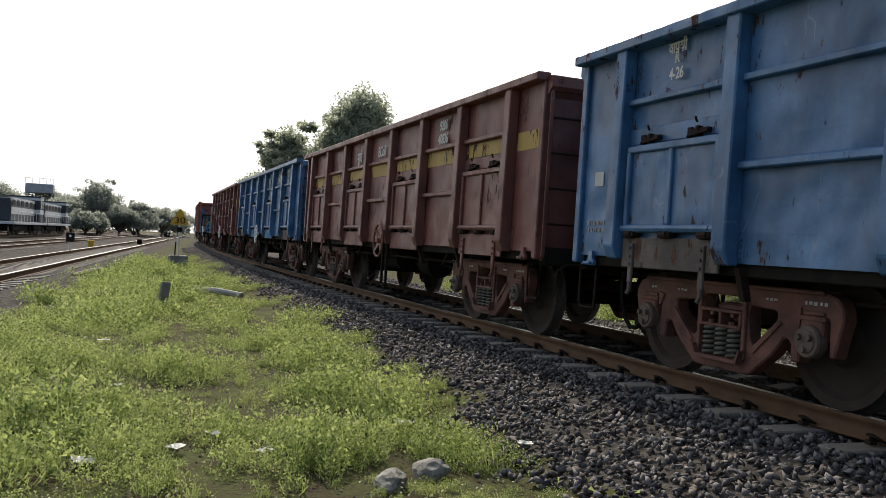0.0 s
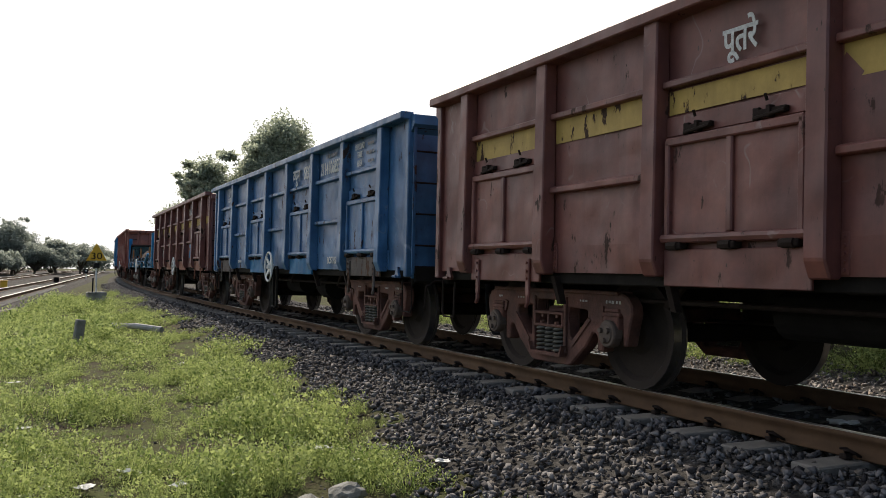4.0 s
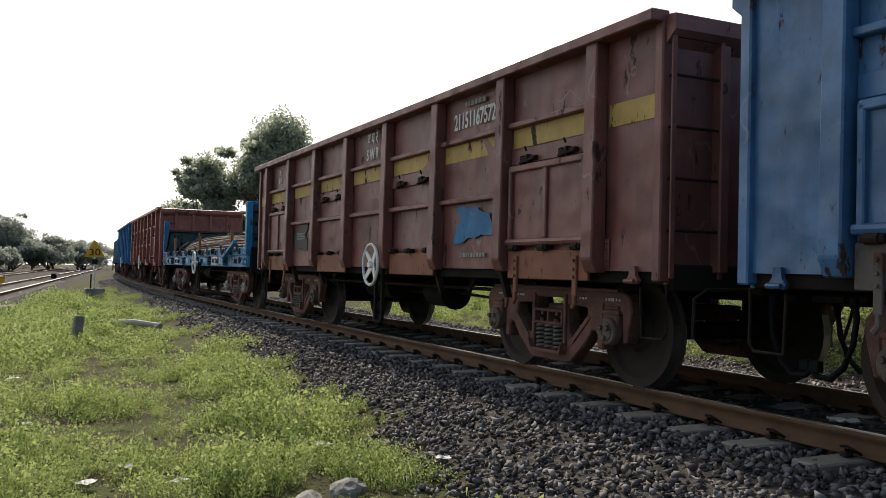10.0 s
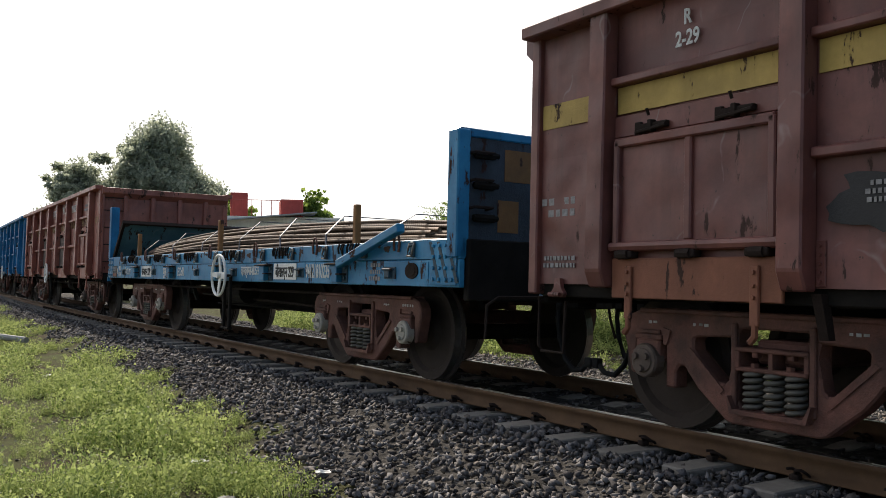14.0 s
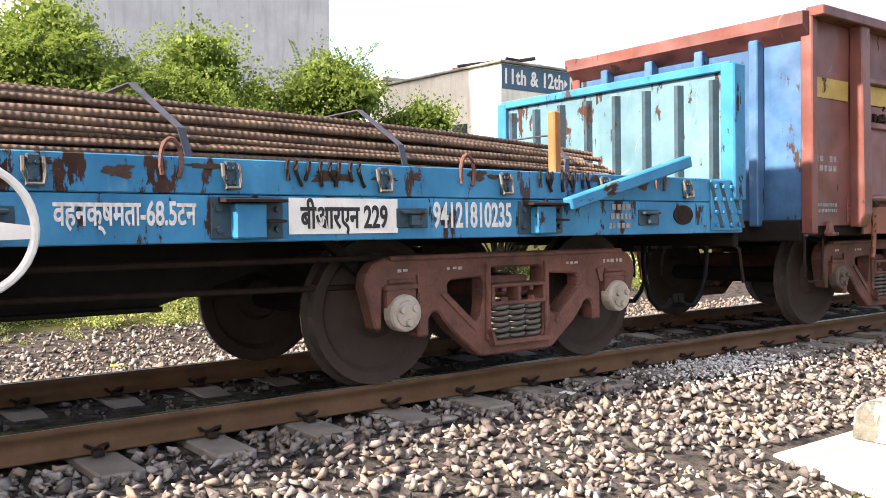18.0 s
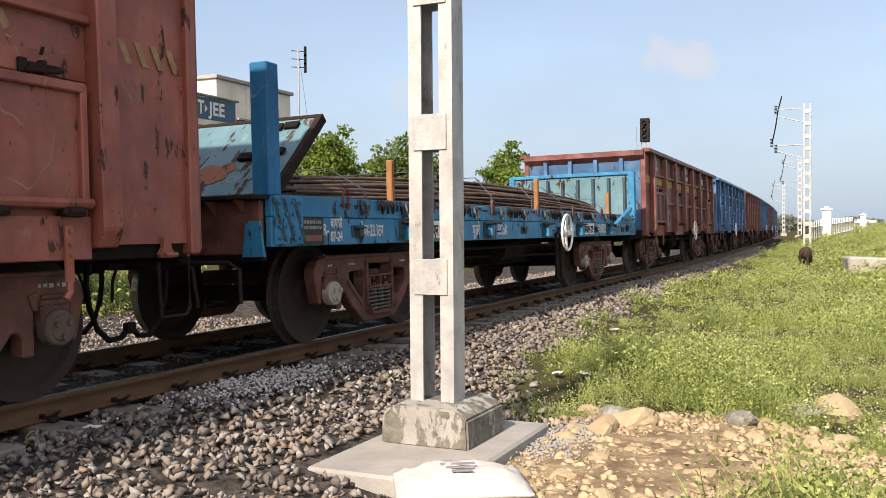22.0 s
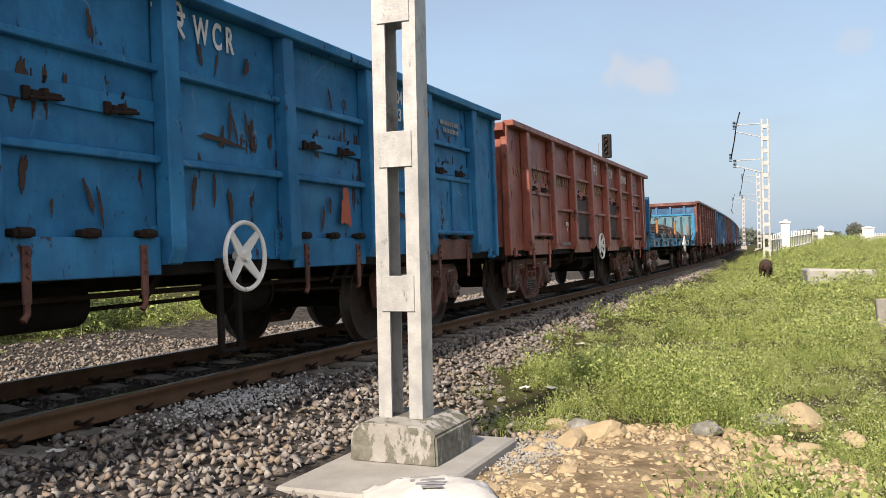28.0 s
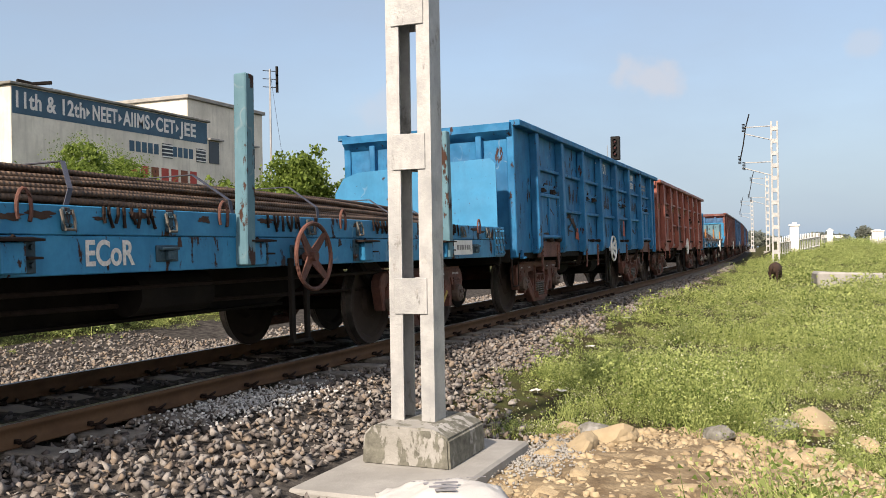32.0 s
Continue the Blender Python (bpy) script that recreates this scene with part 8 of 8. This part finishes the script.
# ---- white palisade along the line ----
def palisade(x0, y0, x1, y1, n, h, label):
    t = thing("palisade_fence", label, "fence", kind="structure")
    bm = B()
    add_prism(bm, [(-0.07, 0), (0.07, 0), (0.07, h - 0.1), (0, h), (-0.07, h - 0.1)], -0.03, 0.03)
    me = mesh_of("pale", bm, M_WHITE)
    a = math.degrees(math.atan2(y1 - y0, x1 - x0))
    L = math.hypot(x1 - x0, y1 - y0)
    zz = lambda x, y: float(ground_z(x - np.interp(y, _Y, _X), y))
    for k in range(n):
        f = k / (n - 1)
        x, y = x0 + (x1 - x0) * f, y0 + (y1 - y0) * f
        part("pale", me, None, t, at=pose(x, y, zz(x, y) - 0.1, 0, 0, a))
    for z in (0.35, h - 0.45):
        bm = B()
        add_cyl(bm, (x0, y0, zz(x0, y0) + z), (x1, y1, zz(x1, y1) + z), 0.05, 4)
        part("fence_rail", bm, M_WHITE, t)
    return t


palisade(-3.4, -66.5, -6.1, -89.0, 24, 1.6, "white concrete palisade fence along the railway")
palisade(-6.4, -104, -9.6, -150, 26, 1.3, "white palisade fence farther along the railway")
palisade(-11.4, -110, -14.6, -118, 12, 1.0, "white palisade fence out in the field")
for x, y, wd, h in ((-4.35, -72.4, 0.32, 2.3), (-7.3, -112, 0.3, 1.8), (-12.2, -111.5, 0.6, 1.6)):
    bm = B()
    add_box(bm, -wd, wd, -0.4, 0.4, -0.5, h - 0.18, 0.03)
    add_box(bm, -wd - 0.08, wd + 0.08, -0.48, 0.48, h - 0.18, h - 0.05, 0.02)
    add_box(bm, -wd * 0.5, wd * 0.5, -0.25, 0.25, h - 0.05, h + 0.08, 0.02)
    thing("gate_pillar", "whitewashed masonry pillar by the palisade fence", "pillar", at=pose(x, y, float(ground_z(x - np.interp(y, _Y, _X), y))), group="white pillars by the fence", bm=bm, material=M_WHITE)
bm = B()
add_box(bm, -1.0, 1.0, -0.8, 0.8, -0.6, 0.34, 0.06)
for v in bm.verts:
    v.co += Vector((0.10 * noise.noise(v.co * 1.3), 0.10 * noise.noise(v.co * 1.7 + Vector((3, 0, 0))), 0.10 * noise.noise(v.co * 2 + Vector((0, 5, 0)))))
thing("old_slab", "broken weathered concrete slab lying in the weeds", "slab", at=pose(-6.75, -31.5, float(ground_z(-6.7, -31.5)) + 0.12, 3, -2, 8), bm=bm, material=M_CONC)
bm = B()
add_box(bm, -0.11, 0.11, -0.07, 0.07, -0.2, 0.62, 0.015)
thing("boundary_stone", "short grey boundary post in the weeds", "post", at=pose(-7.05, -16.5, float(ground_z(-7.2, -16.5)), 4, 3, 10), bm=bm, material=M_CONC2)


# ---- a goat grazing by the far mast ----
def goat(x, y, yaw):
    z = float(ground_z(x - np.interp(y, _Y, _X), y))
    t = thing("goat", "dark brown goat grazing in the weeds with its head down", "goat", at=pose(x, y, z, 0, 0, yaw))
    bm = B()
    bmesh.ops.create_uvsphere(bm, u_segments=18, v_segments=12, radius=1.0)
    for v in bm.verts:
        v.co = Vector((v.co.x * 0.21, v.co.y * 0.46, v.co.z * 0.23 + 0.03 * v.co.y)) * (1 + 0.06 * noise.noise(v.co * 3))
        v.co.z += 0.58
    part("body", bm, M_FUR, t, smooth=True)
    bm = B()
    add_cyl(bm, (0, 0.36, 0.66), (0, 0.66, 0.34), 0.11, 10, 0.07)
    part("neck", bm, M_FUR, t, smooth=True)
    bm = B()
    add_cyl(bm, (0, 0.60, 0.40), (0, 0.76, 0.16), 0.085, 10, 0.05)
    hd = part("head", bm, M_FUR, t, smooth=True)
    for sx in (-1, 1):
        bm = B()
        add_cyl(bm, (sx * 0.05, 0.62, 0.40), (sx * 0.17, 0.60, 0.30), 0.035, 6, 0.012)
        part("ear", bm, M_FUR, hd)
        bm = B()
        add_tube(bm, [(sx * 0.035, 0.58, 0.44), (sx * 0.05, 0.50, 0.52), (sx * 0.06, 0.42, 0.52)], 0.016, 6)
        part("horn", bm, M_BLACK, hd)
        for yy in (-0.32, 0.28):
            bm = B()
            add_cyl(bm, (sx * 0.12, yy, 0.50), (sx * 0.11, yy + 0.02, 0.25), 0.065, 8, 0.035)
            add_cyl(bm, (sx * 0.11, yy + 0.02, 0.25), (sx * 0.11, yy, 0.0), 0.033, 8, 0.028)
            part("leg", bm, M_FUR, t)
    bm = B()
    add_cyl(bm, (0, -0.44, 0.68), (0, -0.56, 0.60), 0.04, 6, 0.015)
    part("tail", bm, M_FUR, t)


goat(-4.55, -33.0, 172)


# ---- by the foot of the near mast: sack, rubble, rocks, litter ----
def sack():
    t = thing("cement_sack", "creased white woven sack with faint grey print", "sack", at=pose(-3.80, -5.38, -0.37, 0, 0, 30) @ Matrix.Diagonal((0.86, 0.86, 0.9, 1)))
    bm = B()
    n, m = 22, 16
    vs = {}
    for i in range(n + 1):
        for j in range(m + 1):
            u, v = i / n * 2 - 1, j / m * 2 - 1
            h = 0.115 * (1 - abs(u) ** 3) * (1 - abs(v) ** 3) + 0.035 * noise.noise(Vector((u * 2.6, v * 2.6, 0))) + 0.012 * noise.noise(Vector((u * 8, v * 8, 4)))
            vs[i, j] = bm.verts.new((u * 0.46, v * 0.33, max(h, 0.0)))
    for i in range(n):
        for j in range(m):
            bm.faces.new((vs[i, j], vs[i + 1, j], vs[i + 1, j + 1], vs[i, j + 1]))
    g = bmesh.ops.extrude_face_region(bm, geom=bm.faces[:])
    for v in [q for q in g["geom"] if isinstance(q, bmesh.types.BMVert)]:
        v.co.z = -0.02
    bmesh.ops.recalc_face_normals(bm, faces=bm.faces[:])
    part("cloth", bm, M_SACK, t, smooth=True)
    part("lettering", text_mesh("NOT FOR RESALE", 0.07, M_PRINT, 0.001), None, t, "grey printed lettering", at=pose(-0.06, -0.19, 0.104, 10, 0, 4))
    for k in range(3):
        bm = B()
        add_box(bm, -0.10 + 0.02 * k, 0.14 - 0.03 * k, -0.02 + 0.09 * k, 0.02 + 0.09 * k, 0.124, 0.130)
        part("print_mark", bm, M_PRINT, t)


sack()


def rock_mesh(seed, mtl):
    bm = B()
    bmesh.ops.create_icosphere(bm, subdivisions=3, radius=1.0)
    o = Vector((seed * 3.1, seed * 1.7, seed))
    for v in bm.verts:
        d = 0.32 * noise.noise(v.co * 1.1 + o) + 0.14 * noise.noise(v.co * 2.7 + o)
        q = v.co * (1 + d)
        for a in range(3):      # flatten a few facets
            ax = Vector((math.sin(seed + a * 2.1), math.cos(seed * 1.3 + a), math.sin(a + seed * 0.7))).normalized()
            k = q.dot(ax)
            if k > 0.62:
                q -= ax * (k - 0.62) * 0.8
        v.co = Vector((q.x, q.y * 0.75, q.z * 0.55))
    return mesh_of("rock", bm, mtl)


_rocks = [rock_mesh(k + 1, M_ROCK if k < 4 else M_CONC2) for k in range(6)]
_spots = [(-4.12, -7.95, 0.15, 5), (-4.33, -7.72, 0.22, 0), (-4.15, -7.40, 0.17, 1), (-5.8, -8.7, 0.25, 0), (-5.55, -8.5, 0.17, 5), (-5.1, -8.02, 0.17, 4), (-5.35, -7.95, 0.13, 2), (-5.75, -7.3, 0.17, 1),
          (-4.75, -7.1, 0.09, 2), (-5.1, -7.5, 0.10, 3), (-5.45, -7.9, 0.11, 1), (-5.9, -7.7, 0.10, 2), (-4.5, -6.8, 0.08, 3), (-5.6, -7.2, 0.08, 0), (-6.2, -8.1, 0.12, 3), (-3.85, -8.05, 0.12, 3),
          (-3.93, 5.7, 0.17, 4), (-4.25, 5.5, 0.15, 5)]
_rk = random.Random(77)
for k in range(46):      # smaller lumps strewn over the bare patch
    a, q = _rk.uniform(0, 6.283), _rk.uniform(0.05, 1.0) ** 0.5
    x, y = -4.85 + 1.2 * q * math.cos(a), -6.85 + 1.35 * q * math.sin(a)
    if x < -3.9 or y < -7.6:
        _spots.append((x, y, _rk.choice((0.035, 0.045, 0.06, 0.075, 0.10)), _rk.randint(0, 3)))
for i, (x, y, s, k) in enumerate(_spots):
    part_z = float(ground_z(x, y))
    tagged(new("rock", _rocks[k]), "tan sandstone rock half sunk in the soil" if k < 4 else "grey rock half sunk in the soil", "rock", "rocks round the mast" if y < 0 else "rocks in the weeds").matrix_basis = pose(x, y, part_z + s * 0.25, 0, 0, i * 47) @ Matrix.Diagonal((s, s, s, 1))


def rubble():
    n = 15000
    a, r = RNG.uniform(0, 6.283, n), np.sqrt(RNG.random(n))
    x, y = -4.8 + 1.5 * r * np.cos(a), -6.6 + 1.7 * r * np.sin(a)
    keep = ~((np.abs(x + 3.2) < 0.62) & (y > -7.6) & (y < -5.3))
    x, y = x[keep], y[keep]
    z = ground_z(x, y) + RNG.uniform(-0.005, 0.03, len(x))
    scatter("rubble", _rough, np.stack([x, y, z], 1), RNG.uniform(0.008, 0.026, len(x)) * RNG.choice([0.4, 0.7, 1.0, 1.0, 1.4, 2.6], len(x)), 0.5, M_ROCK, "yellow-tan broken stone and soil lumps", "rubble")
    n = 2600
    x, y = RNG.normal(-3.95, 0.16, n), RNG.normal(-7.0, 0.38, n)
    z = ground_z(x, y) + RNG.uniform(0.0, 0.05, n)
    scatter("gravel_heap", _rough, np.stack([x, y, z], 1), RNG.uniform(0.008, 0.018, n), 0.5, M_CONC, "pale fine gravel spilled beside the plinth", "gravel")
    n = 1500
    x, y = RNG.normal(-1.35, 0.26, n), RNG.normal(-6.85, 0.55, n)
    k = (x < -1.0) & (RNG.random(n) < 0.7)
    x, y = x[k], y[k]
    z = ground_z(x, y) + RNG.uniform(0.045, 0.075, len(x))
    scatter("lime_spill", _rough, np.stack([x, y, z], 1), RNG.uniform(0.006, 0.026, len(x)), 0.5, M_LIMEDUST, "white lime crumbs spilled over the ballast", "lime")
    es, n = np.linspace(0, 1, 46), 120
    co, fa = [], []
    for i, q in enumerate(es):
        for k in range(n):
            t = 2 * math.pi * k / n
            w = q * (1 + 0.12 * math.sin(3 * t) + 0.08 * math.sin(7 * t + 1))
            x, y = -4.8 + 1.55 * w * math.cos(t), -6.6 + 1.8 * w * math.sin(t)
            co.append((x, y, float(ground_z(x, y)) + 0.035 * (1 - q) + 0.014 - 0.03 * q ** 6 + 0.030 * noise.noise(Vector((x * 4, y * 4, 0))) + 0.016 * noise.noise(Vector((x * 13, y * 13, 2)))))
    for i in range(len(es) - 1):
        for k in range(n):
            fa.append((i * n + k, i * n + (k + 1) % n, (i + 1) * n + (k + 1) % n, (i + 1) * n + k))
    tagged(new("bare_earth", raw_mesh("bare_earth", co, fa, M_ROCK_SOIL, True)), "bare tan earth trodden round the mast", "soil", kind="structure")


M_ROCK_SOIL = mat("tan_bare_soil", (0.265, 0.205, 0.125), 0.97, scale=4.0, amount=0.95, bump=1.0, bscale=22.0, dark=(0.13, 0.095, 0.060), light=(0.35, 0.28, 0.18), spec=0.1)
M_LIMEDUST = mat("white_lime", (0.55, 0.55, 0.54), 0.95, scale=6.0, amount=0.4, spec=0.1)
rubble()
bm = B()
add_box(bm, -0.09, 0.09, -0.06, 0.06, -0.2, 0.52, 0.02)
thing("boundary_stone", "leaning grey stone post among the weeds", "post", at=pose(-4.95, 18.6, -0.46, 0, 8, 12), bm=bm, material=M_CONC2)
bm = B()
add_tube(bm, [(0, 0, 0.06), (0.5, -0.9, 0.10), (1.0, -1.7, 0.05)], 0.07, 8)
thing("concrete_rubble", "pale broken concrete beam in the weeds", "rubble", at=pose(-4.0, 23.0, -0.42), bm=bm, material=M_CONC)
bm = B()
add_tube(bm, [(0, 0, 0.05), (0.4, 2.0, 0.10), (0.75, 4.4, 0.06)], 0.06, 6)
thing("old_rail_piece", "old rail lying in the weeds", "rail", at=pose(-6.9, 28.0, -0.42), bm=bm, material=M_SLEEPER)


def litter(x, y, s, mtl, label, k, z=None):
    bm = B()
    n = 7
    vs = {}
    for i in range(n):
        for j in range(n):
            u, v = i / (n - 1) * 2 - 1, j / (n - 1) * 2 - 1
            vs[i, j] = bm.verts.new((u * (1 + 0.2 * noise.noise(Vector((u, v, k)))), v * 0.7 * (1 + 0.25 * noise.noise(Vector((v, k, u)))), 0.35 * abs(noise.noise(Vector((u * 1.5 + k, v * 1.5, k * 2.0)))) + 0.05))
    for i in range(n - 1):
        for j in range(n - 1):
            bm.faces.new((vs[i, j], vs[i + 1, j], vs[i + 1, j + 1], vs[i, j + 1]))
    g = bmesh.ops.extrude_face_region(bm, geom=bm.faces[:])
    for v in [q for q in g["geom"] if isinstance(q, bmesh.types.BMVert)]:
        v.co.z -= 0.04
    bmesh.ops.recalc_face_normals(bm, faces=bm.faces[:])
    e = x - float(np.interp(y, _Y, _X))
    thing("litter", label, "litter", at=pose(x, y, (float(ground_z(e, y)) if z is None else z) + 0.05, 0, 0, k * 57) @ Matrix.Diagonal((s * 0.75, s * 0.75, s * 0.75, 1)), group="scraps of litter", bm=bm, material=mtl)


for k, (x, y, s) in enumerate(((-5.5, 6.6, 0.09), (-3.58, 7.3, 0.12), (-3.32, 12.4, 0.11), (-3.54, 8.6, 0.08), (-5.2, 7.0, 0.08), (-2.97, 6.2, 0.08), (-6.0, 12.8, 0.10), (-6.1, 6.3, 0.12), (-5.9, 9.2, 0.10), (-4.9, 6.4, 0.09),
                               (-3.06, -9.7, 0.09), (-3.26, -10.0, 0.09), (-1.35, -4.9, 0.07), (-2.4, -18, 0.12), (-3.4, -13, 0.08), (-2.75, -13.5, 0.09), (-3.6, 14.5, 0.1), (-4.4, 17, 0.1))):
    litter(x, y, s, M_LITTER, "crumpled scrap of white plastic litter", k + 1)
litter(3.4, -6.1, 0.16, M_PINK, "crumpled pink plastic bag on the ballast", 31)
litter(3.35, -6.5, 0.11, M_LIME, "yellow-green plastic scrap on the ballast", 32)
litter(3.5, -3.2, 0.09, M_LIME, "yellow wrapper on the ballast", 33)
litter(0.2, 5.2, 0.16, M_LITTER, "torn white plastic between the rails", 34, -0.22)

# ---- motion: the train's run, wheels turning with it ----
RUN = ((0.0, 18.67), (2.5, 10.87), (4.5, 4.65), (7.0, -3.10), (9.0, -9.30), (11.0, -15.59), (13.5, -23.57), (15.5, -30.14), (17.0, -35.29), (18.5, -40.47),
       (20.0, -45.64), (22.0, -52.67), (24.0, -59.73), (25.5, -65.14), (27.5, -72.45), (29.0, -77.87), (30.0, -81.32), (31.0, -84.70), (32.0, -88.25))


def run_at(t):
    """Metres along the track by which the train stands at t seconds: a smooth curve through RUN."""
    ts, ss = [a for a, _ in RUN], [b for _, b in RUN]
    i = max(0, min(len(ts) - 2, int(np.searchsorted(ts, t, side="right")) - 1))

    def slope(k):
        a, b = max(0, k - 1), min(len(ts) - 1, k + 1)
        return (ss[b] - ss[a]) / (ts[b] - ts[a])
    h = ts[i + 1] - ts[i]
    x = (t - ts[i]) / h
    return ((2 * x ** 3 - 3 * x ** 2 + 1) * ss[i] + (x ** 3 - 2 * x ** 2 + x) * h * slope(i)
            + (-2 * x ** 3 + 3 * x ** 2) * ss[i + 1] + (x ** 3 - x ** 2) * h * slope(i + 1))


def motions():
    for w, u in TRAIN:
        walk(w, [(t, on_track(u + run_at(t))) for t in [k * 0.5 for k in range(65)]])
    for ws, y, u in WHEELSETS:
        rows = []
        for k in range(193):
            t = k / 6.0
            rows.append((t, pose(0, y, 0.5, math.degrees((RUN[0][1] - run_at(t)) / 0.5) + u * 40 + y * 25, 0, 0)))
        walk(ws, rows)


motions()
